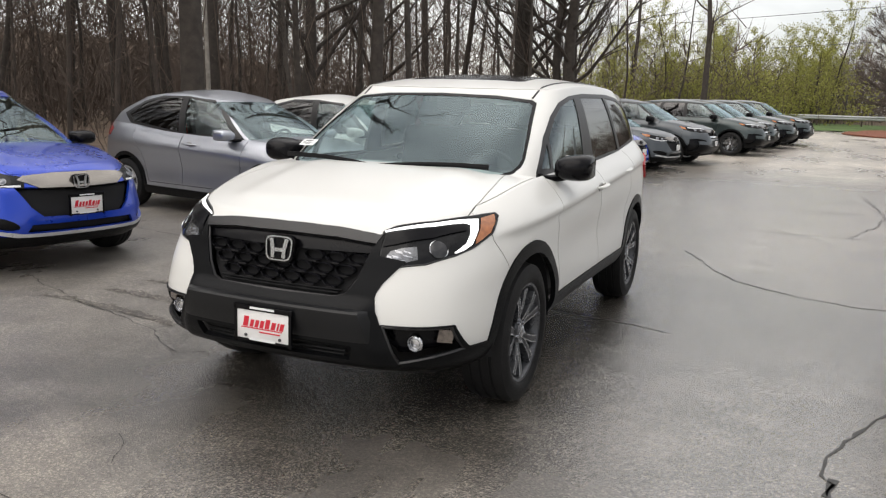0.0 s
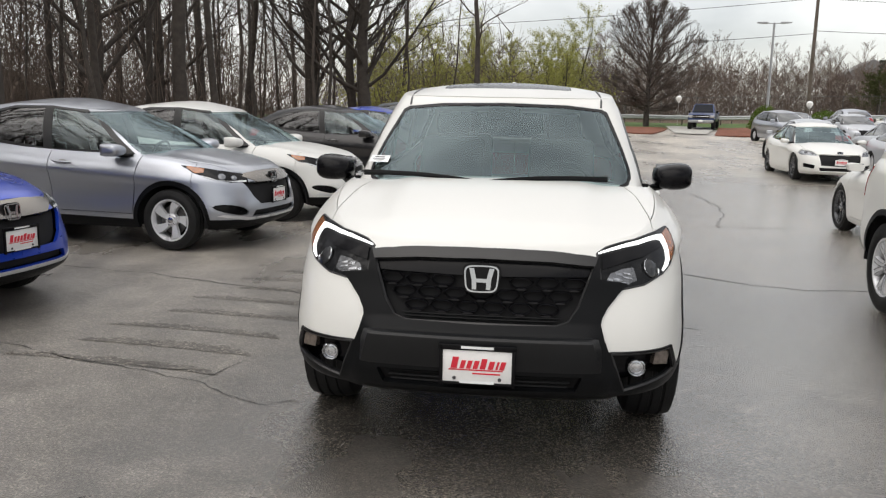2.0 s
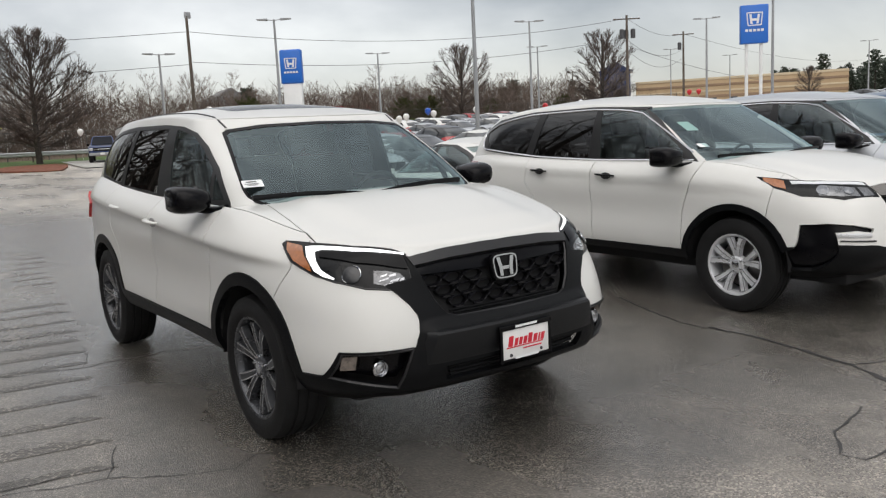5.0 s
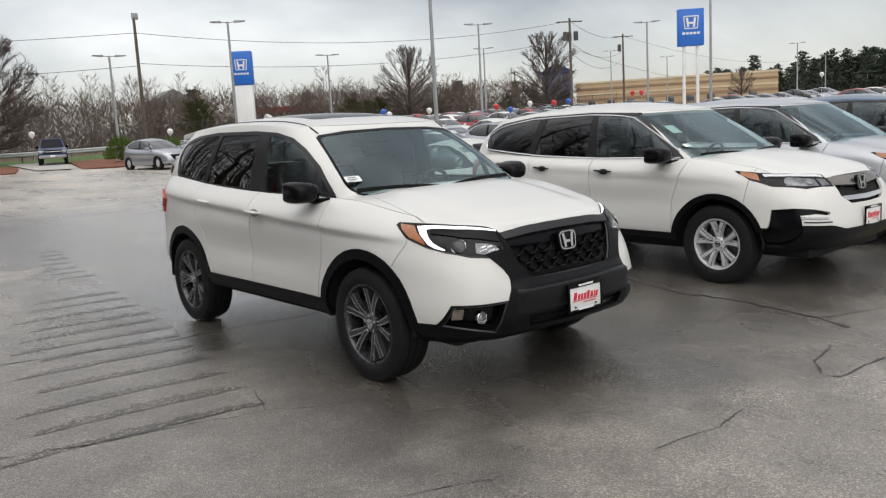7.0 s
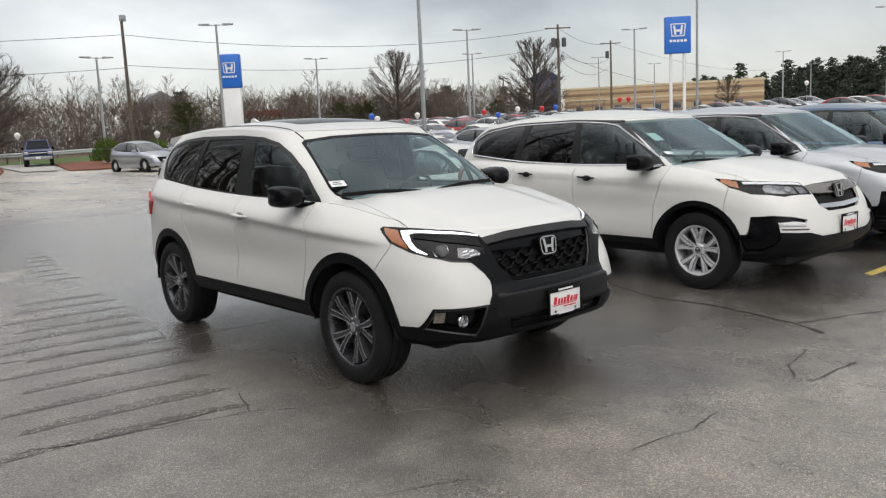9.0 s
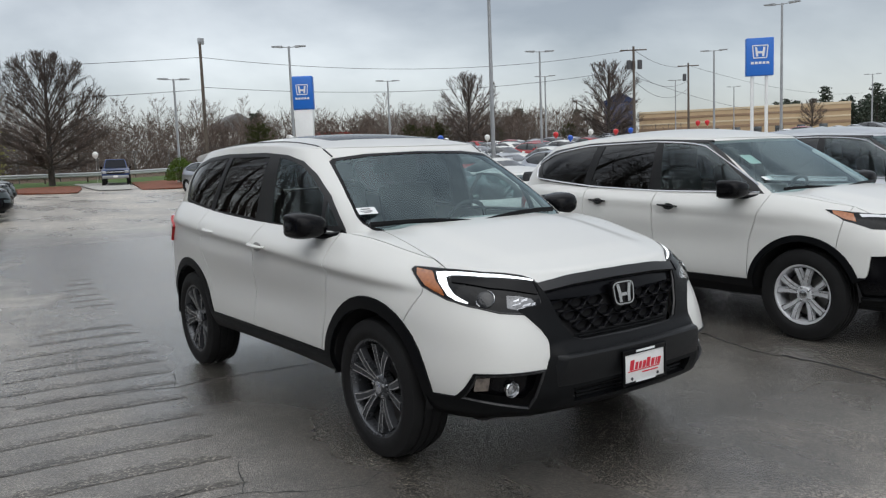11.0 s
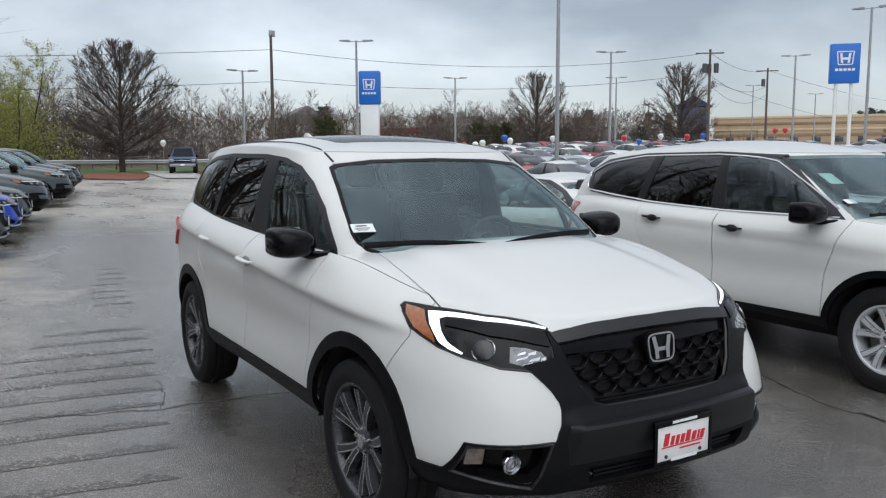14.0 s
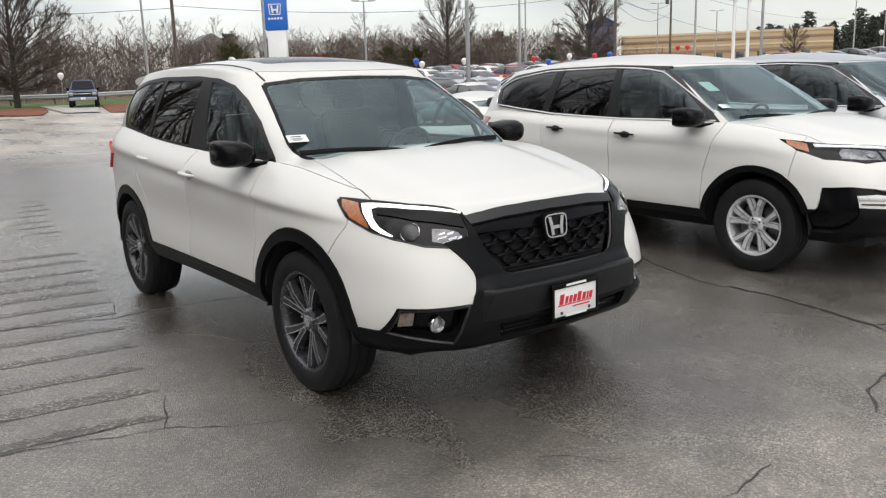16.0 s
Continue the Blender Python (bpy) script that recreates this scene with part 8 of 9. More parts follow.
thicket("undergrowth", 3200, woods_area, (1.5, 9.0), M_STEM, "brown leafless undergrowth between the trunks", seed=3)
thicket("brush", 1500, lambda r: (r.uniform(-14, 95), r.uniform(69, 98)), (0.8, 3.4), M_STEM, "brown brush beyond the fence", 0, seed=5, rad=0.016)


def brushwood(n, area, zmax, rad, seed, label):
    """A mass of crossing bare twigs, denser low down, in one mesh."""
    rnd = random.Random(seed)
    st = Sticks()
    for i in range(n):
        x, y = area(rnd)
        p = Vector((x, y, ground_z(x, y) + zmax * rnd.random() ** 1.5))
        d = Vector((rnd.gauss(0, 0.5), rnd.gauss(0, 0.5), rnd.uniform(0.2, 1.0)))
        ln, r = rnd.uniform(0.8, 2.6), rad * rnd.uniform(0.4, 1.2)
        st.line([p, p + d * ln], [r, r * 0.3], 3)
    tagged(new("brushwood", st.mesh("brushwood", M_STEM)), label, "brushwood", kind="stuff")


def deep_woods(r):
    y = r.uniform(-45, 60)
    return edge_x(y) - 14 - 40 * r.random(), y


brushwood(36000, deep_woods, 14.0, 0.04, 21, "dense brown twigs deep in the woods")
brushwood(22000, lambda r: (edge_x(y := r.uniform(-40, 58)) - 22 - 34 * r.random(), y), 24.0, 0.05, 27, "brown twigs high in the deep woods")
brushwood(2600, lambda r: (r.uniform(-34, -1), r.uniform(45, 66)), 6.0, 0.03, 23, "dense brown twigs at the end of the lot")
brushwood(26000, lambda r: (r.uniform(-14, 90), r.uniform(72, 104)), 4.6, 0.035, 22, "dense brown twigs beyond the fence")
thicket("brush", 900, lambda r: (-12 + 17 * (u := r.random()) + r.uniform(-2.5, 2.5), 44 + 20 * u + r.uniform(0, 12)), (1.0, 4.6), M_STEM, "brush in young leaf at the end of the lot", 5, M_BUD, seed=6, rad=0.016)

thicket("undergrowth", 1700, woods_area, (0.5, 2.6), M_STEM, "low brown twiggy undergrowth on the woods floor", seed=9)
sheet("woods_floor", [(-80, -80), (edge_x(-80), -80), (edge_x(42), 42), (2.0, 52), (-80, 52)], M_LITTER, "brown leaf litter of the woods floor", "ground", 0.012)
sheet("grass_verge", [(-80, 49.5), (2.5, 49.5), (10, 52.5), (20, 55.0), (34, 58.5), (34, 66), (-80, 66)], M_GRASS, "green grass verge before the guard rail", "grass", 0.05)
# added bank, a brown backdrop that blocks sky gaps behind the trunks
bank = bmesh.new()
rows = []
for j in range(34):
    y = -70 + 140 * j / 33
    row = []
    for k, (dx, up) in enumerate(((0, 0.0), (-6, 1.4), (-14, 3.4), (-24, 5.2), (-40, 6.0))):
        x = edge_x(y) - 40 + dx
        row.append(bank.verts.new((x, y, ground_z(x, y) + up * (1 + 0.25 * math.sin(y * 0.17 + k)) - (0.1 if k == 0 else 0))))
    rows.append(row)
for A, B in zip(rows, rows[1:]):
    for k in range(4):
        bank.faces.new((A[k], A[k + 1], B[k + 1], B[k]))
tagged(new("wooded_bank", mesh_from(bank, "wooded_bank", M_LITTER)), "added brown leaf-covered backdrop bank behind the woods", "ground", kind="structure")
sheet("far_field", [(-80, 66.2), (140, 66.2), (140, 125), (-80, 125)], M_LITTER, "brown ground beyond the fence", "ground", 0.02)


for poly in ([(4.2, 46.4), (4.8, 44.2), (6.4, 42.6), (7.2, 42.8), (8.6, 48), (9.6, 53), (8.8, 55), (6.6, 54.6), (4.8, 50.8)], [(10.6, 42.5), (11.6, 41.6), (13.2, 41.9), (15.9, 50), (16.6, 54.0), (15.5, 55.9), (13.4, 54.6)]):
    sheet("mulch_island", poly, M_MULCH, "island of red-brown bark mulch", "mulch", 0.02, 1.2, 0.05, 0.07)

sheet("concrete_pad", [(8.6, 44.0), (10.3, 43.4), (13.2, 54.4), (12.6, 57.6), (10.2, 57.8)], M_CONCRETE, "pale concrete pad between two mulched islands", "pad", 0.06, 2.0)
# trimmed shrubs
def shrub(at, rx, rz, seed):
    rnd = random.Random(seed)
    st, lf = Sticks(), Sticks()
    for k in range(60):
        a, e = rnd.uniform(0, 2 * math.pi), rnd.uniform(0.2, 1.4)
        p = Vector((math.cos(a) * math.cos(e) * rx, math.sin(a) * math.cos(e) * rx, 0.1 + math.sin(e) * rz)) * rnd.uniform(0.75, 1)
        st.line([Vector((0, 0, 0)), p * 0.5 + Vector((0, 0, 0.1)), p], [0.02, 0.012, 0.004], 3)
    for k in range(2600):
        a, e = rnd.uniform(0, 2 * math.pi), math.asin(rnd.uniform(0.0, 1))
        s = rnd.uniform(0.72, 1.04) + 0.06 * math.sin(5 * a) * math.cos(4 * e)
        lf.leaf(Vector((math.cos(a) * math.cos(e) * rx * s, math.sin(a) * math.cos(e) * rx * s, 0.12 + math.sin(e) * rz * s)), 0.11, rnd)
    return tree_thing("shrub", "round clipped green shrub in red mulch", [("stems", st.mesh("stems", M_BARKL)), ("foliage", lf.mesh("foliage", M_HEDGE, False))], at)


x, y = azimuth(18.6, 56)
shrub(on_ground(x, y) @ Matrix.Translation((0, 0, 0.15)), 1.0, 1.45, 1)
for az, d in ((33.4, 88), (35.0, 88), (21.8, 62)):
    x, y = azimuth(az, d)
    tagged(shrub(on_ground(x, y), 1.2, 1.2, int(az)), "low rounded green shrub by the road")


# ---- pines ----
def pine_mesh(seed, H):
    rnd = random.Random(seed)
    st, lf = Sticks(), Sticks()
    st.line([Vector((0, 0, -0.3)), Vector((0, 0, H * 0.5)), Vector((0, 0, H))], [0.28, 0.18, 0.03], 6)
    for k in range(46):
        t = 0.08 + 0.92 * k / 46
        a = k * 2.4 + rnd.random()
        ln = H * 0.26 * (1.05 - t) * rnd.uniform(0.6, 1.3) + 0.5
        p = Vector((0, 0, H * t))
        e = p + Vector((math.cos(a) * ln, math.sin(a) * ln, rnd.uniform(-0.1, 0.35) * ln))
        st.line([p, e], [0.05, 0.015], 3)
        for q in range(30):
            s = p.lerp(e, rnd.uniform(0.25, 1.05))
            lf.leaf(s + Vector((rnd.gauss(0, 0.3), rnd.gauss(0, 0.3), rnd.gauss(0.05, 0.22))), rnd.uniform(0.4, 0.85), rnd)
    return [("trunk", st.mesh("trunk", M_BARK)), ("foliage", lf.mesh("foliage", M_PINE, False))]


PINES = [pine_mesh(1, 15), pine_mesh(2, 12)]
M_OLIVE = leaf_mat("olive_leaf", (0.08, 0.085, 0.04), (0.07, 0.085, 0.03))
OLIVE = tree_meshes(91, M_BARK, M_BARKL, M_OLIVE, H=9, r=0.14, first=0.08, limbs=26, up=0.7, reach=0.55, kids=(8, 5), leaf=0.22, leaves=8)
rp = random.Random(5)
for i in range(170):
    az = 58.8 + 34 * (i / 169) + rp.uniform(-0.3, 0.3)
    x, y = azimuth(az, 198 + rp.uniform(-4, 34))
    s = rp.uniform(0.72, 1.06) * (0.6 + 0.3 * min(1, max(0, (az - 59) / 11)))
    tree_thing("pine_tree", "dark green pine in a distant stand", PINES[i % 2], on_ground(x, y, rp.uniform(0, 360)) @ Matrix.Diagonal((s * 1.25, s * 1.25, s * 0.9, 1)), "pine stand")
for az, d, s in ((23.9, 80, 0.42), (34.2, 96, 0.36), (35.3, 99, 0.34), (36.2, 96, 0.36), (40.4, 110, 0.3), (45.4, 112, 0.3)):
    x, y = azimuth(az, d)
    tree_thing("tree", "low rounded tree in dull green young leaf", OLIVE, on_ground(x, y, az * 5) @ Matrix.Diagonal((s * 1.2, s * 1.2, s, 1)), "evergreens")
for az, d, s in ((42.0, 150, 0.55), (46.0, 160, 0.5), (47.3, 160, 0.45), (34.6, 120, 0.4), (23.8, 100, 0.5), (41.2, 150, 0.45)):
    x, y = azimuth(az, d)
    tree_thing("pine_tree", "dark green evergreen beyond the road", PINES[i % 2], on_ground(x, y, az * 9) @ Matrix.Diagonal((s * 1.3, s * 1.3, s, 1)), "evergreens")


# ---- lamps, poles and signs ----
M_GALV = mat("galvanised_steel", (0.33, 0.34, 0.35), 0.5, 0.4, var=0.15, scale=3)
M_TRANSFORMER = mat("dark_grey_enamel", (0.06, 0.062, 0.066), 0.5, var=0.2, scale=6)
M_WOODPOLE = mat("weathered_pole_wood", (0.11, 0.088, 0.072), 0.85, var=0.35, scale=4)
M_SIGNBLUE = mat("blue_sign_face", (0.012, 0.13, 0.52), 0.35, var=0.05)
M_SIGNWHITE = mat("white_sign_panel", (0.72, 0.73, 0.73), 0.45, var=0.08, scale=0.8)
M_WIRE = mat("black_wire", (0.09, 0.09, 0.095), 0.7)


def lamp_post(az, d, top_el, label="tall grey lot lamp post with twin flat heads", turn=0.0, heads=2):
    x, y = azimuth(az, d)
    z0 = ground_z(x, y)
    h = 1.72 + d * math.tan(radians(top_el)) - z0
    t = thing("lamp_post", label, "lamp post", "lot lamp posts", at=pose(x, y, z0, 0, 0, -az + turn))
    bm = bmesh.new()
    tube(bm, (0, 0, 0.5), (0, 0, h), 0.1, 0.065, 10)
    part("pole", bm, M_GALV, t)
    bm = bmesh.new()
    tube(bm, (0, 0, -0.1), (0, 0, 0.55), 0.24, 0.24, 14)
    part("concrete_base", bm, M_CONCRETE, t)
    for s in ((1, -1) if heads == 2 else (1,)):
        bm = bmesh.new()
        tube(bm, (0, 0, h - 0.06), (s * 0.45, 0, h - 0.02), 0.03, 0.03, 6)
        part("arm", bm, M_GALV, t)
        bm = bmesh.new()
        prism(bm, [(s * 0.4, -0.05), (s * 1.05, 0.0), (s * 1.05, 0.05), (s * 0.4, 0.06)], -0.18, 0.18, Matrix.Translation((0, 0, h - 0.02)))
        part("lamp_head", bm, M_GALV, t)
    return t


for az, d, el in ((26.25, 52, 7.86), (18.55, 58, 5.8), (32.94, 72, 5.42), (40.22, 35, 11.68), (43.59, 60, 6.97), (43.9, 85, 5.3), (55.11, 70, 6.29), (59.29, 55, 8.85), (52.6, 120, 4.55), (56.3, 130, 3.9), (64.4, 120, 4.1), (70.5, 80, 6.3), (74.5, 62, 8.6), (66.0, 150, 3.2), (77.5, 110, 4.6)):
    lamp_post(az, d, el, turn=random.Random(int(az * 10)).uniform(-15, 15))
for az, d, el in ((45.2, 200, 2.6), (57.6, 190, 2.4), (61.6, 200, 2.3), (68.3, 210, 2.6)):
    lamp_post(az, d, el, "distant slender lamp post", heads=1)


def utility_pole(az, d, top_el, label, arms=1, cans=0):
    x, y = azimuth(az, d)
    z0 = ground_z(x, y)
    h = 1.72 + d * math.tan(radians(top_el)) - z0
    t = thing("utility_pole", label, "utility pole", "utility poles", at=pose(x, y, z0, 0, 0, -az + 12))
    bm = bmesh.new()
    tube(bm, (0, 0, -0.2), (0, 0, h), 0.17, 0.11, 10)
    part("pole", bm, M_WOODPOLE, t)
    for k in range(arms):
        bm = bmesh.new()
        box(bm, (0, 0.12, h - 0.35 - 0.8 * k), (2.7, 0.1, 0.12), 0.01)
        part("crossarm", bm, M_WOODPOLE, t)
        for u in (-1.25, -0.5, 0.5, 1.25):
            bm = bmesh.new()
            lathe(bm, [(0, 0.03), (0.06, 0.05), (0.12, 0.03), (0.16, 0.0)], 8, Matrix.Translation((u, 0.12, h - 0.29 - 0.8 * k)) @ pose(0, 0, 0, 0, -90, 0))
            part("insulator", bm, M_SIGNWHITE, t)
    for k in range(cans):
        bm = bmesh.new()
        a = (k - 1) * 0.55
        lathe(bm, [(0, 0.0), (0, 0.24), (0.85, 0.24), (0.92, 0.16), (0.92, 0.0)], 14, Matrix.Translation((a, -0.3 if k != 1 else 0.35, h - 2.3)) @ pose(0, 0, 0, 0, -90, 0))
        part("transformer", bm, M_TRANSFORMER, t, "dark grey transformer drum")
    return Vector((x, y, z0 + h))


u1 = utility_pole(20.41, 70, 8.17, "leaning wooden utility pole with a lamp bracket", 0, 0)
u2 = utility_pole(49.91, 86, 6.92, "wooden utility pole with a crossarm and transformers", 1, 3)
u3 = utility_pole(53.44, 112, 5.61, "wooden utility pole with a crossarm", 1, 1)
u4 = utility_pole(46.0, 180, 3.6, "distant wooden utility pole", 1, 0)
bm = bmesh.new()
box(bm, (0, 0, 0), (0.5, 0.2, 0.5), 0.04, Matrix.Translation(u1 + Vector((0.1, 0, 0.1))))
tagged(new("pole_lamp", mesh_from(bm, "pole_lamp", M_GALV)), "grey flood lamp on a wooden pole", "lamp")


def wire(a, b, sag, label="thin black overhead wire"):
    st = Sticks()
    pts = [a.lerp(b, k / 16) - Vector((0, 0, sag * 4 * (k / 16) * (1 - k / 16))) for k in range(17)]
    st.line(pts, [0.02] * 17, 4)
    tagged(new("overhead_wire", st.mesh("overhead_wire", M_WIRE)), label, "wire", "overhead wires")


far_l = Vector((-60, 75, 8.5))
wire(u1 - Vector((0, 0, 1.2)), u2 - Vector((0, 0, 0.3)), 1.4)
wire(u1 - Vector((0, 0, 3.6)), u2 - Vector((0, 0, 2.2)), 1.2)
wire(u1 - Vector((0, 0, 1.2)), far_l, 1.2)
wire(u1 - Vector((0, 0, 3.8)), far_l - Vector((0, 0, 2)), 1.2)
wire(u2 - Vector((0, 0, 0.3)), u3 - Vector((0, 0, 0.3)), 0.8)
wire(u2 - Vector((0, 0, 2.4)), u3 - Vector((0, 0, 2.2)), 1.2)
wire(u2 - Vector((0, 0, 3.4)), u3 - Vector((0, 0, 3.2)), 1.5)
wire(u2 - Vector((0, 0, 3.0)), Vector((150, 75, 8)), 2.0)
wire(u3 - Vector((0, 0, 0.3)), Vector((190, 90, 13)), 1.5)


def sign_mark(t, w, z, y):
    """The white mark on a blue sign: a frame, two flared bars and a bridge, and a plain bar below."""
    bm = bmesh.new()
    h = w * 0.82
    for x0, z0, x1, z1 in ((-w / 2, h / 2, w / 2, h / 2), (w / 2, h / 2, w * 0.42, -h / 2), (w * 0.42, -h / 2, -w * 0.42, -h / 2), (-w * 0.42, -h / 2, -w / 2, h / 2)):
        tube(bm, (x0, y, z + z0), (x1, y, z + z1), w * 0.04, n=6)
    for s in (1, -1):
        prism(bm, [(s * w * 0.34, z + h * 0.38), (s * w * 0.2, z + h * 0.38), (s * w * 0.12, z - h * 0.38), (s * w * 0.26, z - h * 0.38)], y - 0.03, y + 0.02)
    prism(bm, [(-w * 0.2, z + h * 0.04), (w * 0.2, z + h * 0.04), (w * 0.16, z - h * 0.14), (-w * 0.16, z - h * 0.14)], y - 0.03, y + 0.02)
    part("sign_mark", bm, M_SIGNWHITE, t)
    for k in range(5):
        bm = bmesh.new()
        box(bm, ((k - 2) * w * 0.25, y, z - h * 0.9), (w * 0.18, 0.04, w * 0.16))
        part("sign_bar", bm, M_SIGNWHITE, t)


x, y = azimuth(27.05, 67.6)
pylon = thing("sign_pylon", "white sign pylon with a blue box top", "sign", at=on_ground(x, y, -38))
g0 = ground_z(x, y)
zt = 1.72 + 67.6 * math.tan(radians(5.87)) - g0
bm = bmesh.new()
box(bm, (0, 0, (zt - 2.7) / 2), (1.5, 0.55, zt - 2.7), 0.03)
part("column", bm, M_SIGNWHITE, pylon)
bm = bmesh.new()
box(bm, (0, 0, zt - 1.35), (1.75, 0.75, 2.7), 0.14, seg=3)
part("sign_box", bm, M_SIGNBLUE, pylon)
sign_mark(pylon, 0.95, zt - 1.1, -0.39)

x, y = azimuth(57.88, 90)
bill = thing("pole_sign", "large blue box sign on two white posts", "sign", at=on_ground(x, y, -46))
g0 = ground_z(x, y)
zt = 1.72 + 90 * math.tan(radians(6.85)) - g0
bm = bmesh.new()
box(bm, (0, 0, zt - 1.9), (2.7, 0.7, 3.8), 0.1, seg=3)
part("sign_box", bm, M_SIGNBLUE, bill)
for s in (0.7, -0.7):
    bm = bmesh.new()
    tube(bm, (s, 0, 0), (s, 0, zt - 3.7), 0.17, 0.17, 12)
    part("post", bm, M_SIGNWHITE, bill)
sign_mark(bill, 1.5, zt - 1.4, -0.37)

# ---- guard rail and fence ----
M_FENCE = mat("dull_fence_wire", (0.09, 0.09, 0.088), 0.7, 0.2, var=0.2)
M_RAIL = mat("galvanised_rail", (0.5, 0.51, 0.52), 0.45, 0.4, var=0.15)
rail = thing("guard_rail", "pale galvanised guard rail along the verge", "guard rail")
bm = bmesh.new()
prof = [(0.0, 0.0), (0.05, 0.05), (0.05, 0.1), (0.0, 0.15), (0.05, 0.2), (0.05, 0.26), (0.0, 0.31)]
pts = [(-45 + 3 * k, 60.5 + 0.03 * k) for k in range(34)]
rows = []
for px, py in pts:
    rows.append([bm.verts.new((px, py - a, ground_z(px, py) + 0.5 + b)) for a, b in prof] + [bm.verts.new((px, py + 0.02 - a, ground_z(px, py) + 0.5 + b)) for a, b in prof[::-1]])
for a, b in zip(rows, rows[1:]):
    for k in range(len(a)):
        bm.faces.new((a[k], a[(k + 1) % len(a)], b[(k + 1) % len(a)], b[k]))
part("beam", bm, M_RAIL, rail)
for px, py in pts[::1]:
    bm = bmesh.new()
    box(bm, (px, py + 0.12, ground_z(px, py) + 0.35), (0.1, 0.12, 0.9), 0.01)
    part("post", bm, M_WOODPOLE, rail)
fence = thing("chain_link_fence", "grey chain-link fence before the brush", "fence")
wires = Sticks()
for k in range(36):
    px, py = -10 + 3 * k, 65.0 + 0.12 * k
    z = ground_z(px, py)
    bm = bmesh.new()
    tube(bm, (px, py, z - 0.1), (px, py, z + 2.3), 0.035, n=6)
    part("post", bm, M_FENCE, fence)
    if k:
        for hh in np.linspace(0.1, 2.25, 9):
            wires.line([Vector((px - 3, py - 0.12, ground_z(px - 3, py - 0.12) + hh)), Vector((px, py, z + hh))], [0.005 if hh < 2.2 else 0.025] * 2, 3)
        for q in range(14):
            wires.line([Vector((px - 3 * q / 14, py, z + 0.05)), Vector((px - 3 * q / 14, py, z + 2.25))], [0.005] * 2, 3)
o = new("wire_mesh", wires.mesh("wire_mesh", M_FENCE))
o.parent = fence

# ---- buildings ----
M_TAN = mat("tan_block_wall", (0.42, 0.31, 0.19), 0.85, var=0.1, scale=0.4, bump=0.3, bscale=8)
M_TANDK = mat("brown_band", (0.25, 0.17, 0.11), 0.85, var=0.1, scale=0.4)
M_TANLT = mat("cream_band", (0.52, 0.43, 0.3), 0.85, var=0.1, scale=0.4)
M_REDROOF = mat("red_metal_roof", (0.36, 0.03, 0.03), 0.5, var=0.15)
M_ROOFG = mat("grey_roof", (0.2, 0.2, 0.2), 0.8, var=0.2)
M_HOUSE = mat("white_siding", (0.55, 0.54, 0.5), 0.7, var=0.1)
M_PANE = mat("dark_window_pane", (0.03, 0.035, 0.04), 0.1, coat=1.0)

a0, a1, dist = 50.2, 63.2, 185
x0, y0 = azimuth(a0, dist)
x1, y1 = azimuth(a1, dist)
mid = Vector(((x0 + x1) / 2, (y0 + y1) / 2, 0))
wide = math.hypot(x1 - x0, y1 - y0)
gz = ground_z(mid.x, mid.y)
store = thing("store_building", "long low tan building with brown bands", "building", at=pose(mid.x, mid.y, gz, 0, 0, -(a0 + a1) / 2))
H = 1.72 + dist * math.tan(radians(2.55)) - gz
bm = bmesh.new()
box(bm, (0, 12, H / 2), (wide, 24, H), 0.05)
part("wall", bm, M_TAN, store)
for z, h, m_ in ((H - 0.25, 0.5, M_TANLT), (H * 0.72, 0.5, M_TANDK), (H * 0.5, 0.35, M_TANLT), (H * 0.3, 0.6, M_TANDK)):
    bm = bmesh.new()
    box(bm, (0, -0.05, z), (wide + 0.1, 0.16, h), 0.02)
    part("band", bm, m_, store)
for k in range(9):
    bm = bmesh.new()
    box(bm, (-wide * 0.42 + wide * 0.1 * k, -0.04, H * 0.14), (1.6, 0.1, 1.5), 0.02)
    part("window", bm, M_PANE, store)
x, y = azimuth(80, 175)
gz = ground_z(x, y)
ann = thing("store_building", "cream building at the far edge of the lot", "building", at=pose(x, y, gz, 0, 0, -80))
bm = bmesh.new()
box(bm, (0, 8, 3.4), (26, 16, 6.8), 0.05)
part("wall", bm, M_TANLT, ann)
bm = bmesh.new()
box(bm, (0, 8, 6.9), (26.4, 16.4, 0.3), 0.03)
part("roof", bm, M_ROOFG, ann)

x, y = azimuth(29.8, 112)
gz = ground_z(x, y)
diner = thing("restaurant_building", "low white building with a red mansard roof", "building", at=pose(x, y, gz, 0, 0, -29.8))
bm = bmesh.new()
box(bm, (0, 4, 1.4), (8.4, 8, 2.8), 0.03)
part("wall", bm, M_HOUSE, diner)
bm = bmesh.new()
prism(bm, [(-4.5, 2.6), (4.5, 2.6), (4.1, 3.4), (-4.1, 3.4)], -0.3, 8.3)
part("roof", bm, M_REDROOF, diner)
for k in range(5):
    bm = bmesh.new()
    box(bm, (-3.2 + 1.6 * k, -0.03, 1.4), (1.1, 0.1, 1.3), 0.02)
    w_ = part("window", bm, M_PANE, diner)
x, y = azimuth(22.6, 130)
gz = ground_z(x, y)
house = thing("house", "pale house with a grey gabled roof beyond the brush", "house", at=pose(x, y, gz, 0, 0, -10))
bm = bmesh.new()
box(bm, (0, 4, 2.4), (9, 8, 4.8), 0.03)
part("wall", bm, M_HOUSE, house)
bm = bmesh.new()
prism(bm, [(-5, 4.7), (5, 4.7), (0, 7.6)], -0.4, 8.4)
part("roof", bm, M_ROOFG, house)
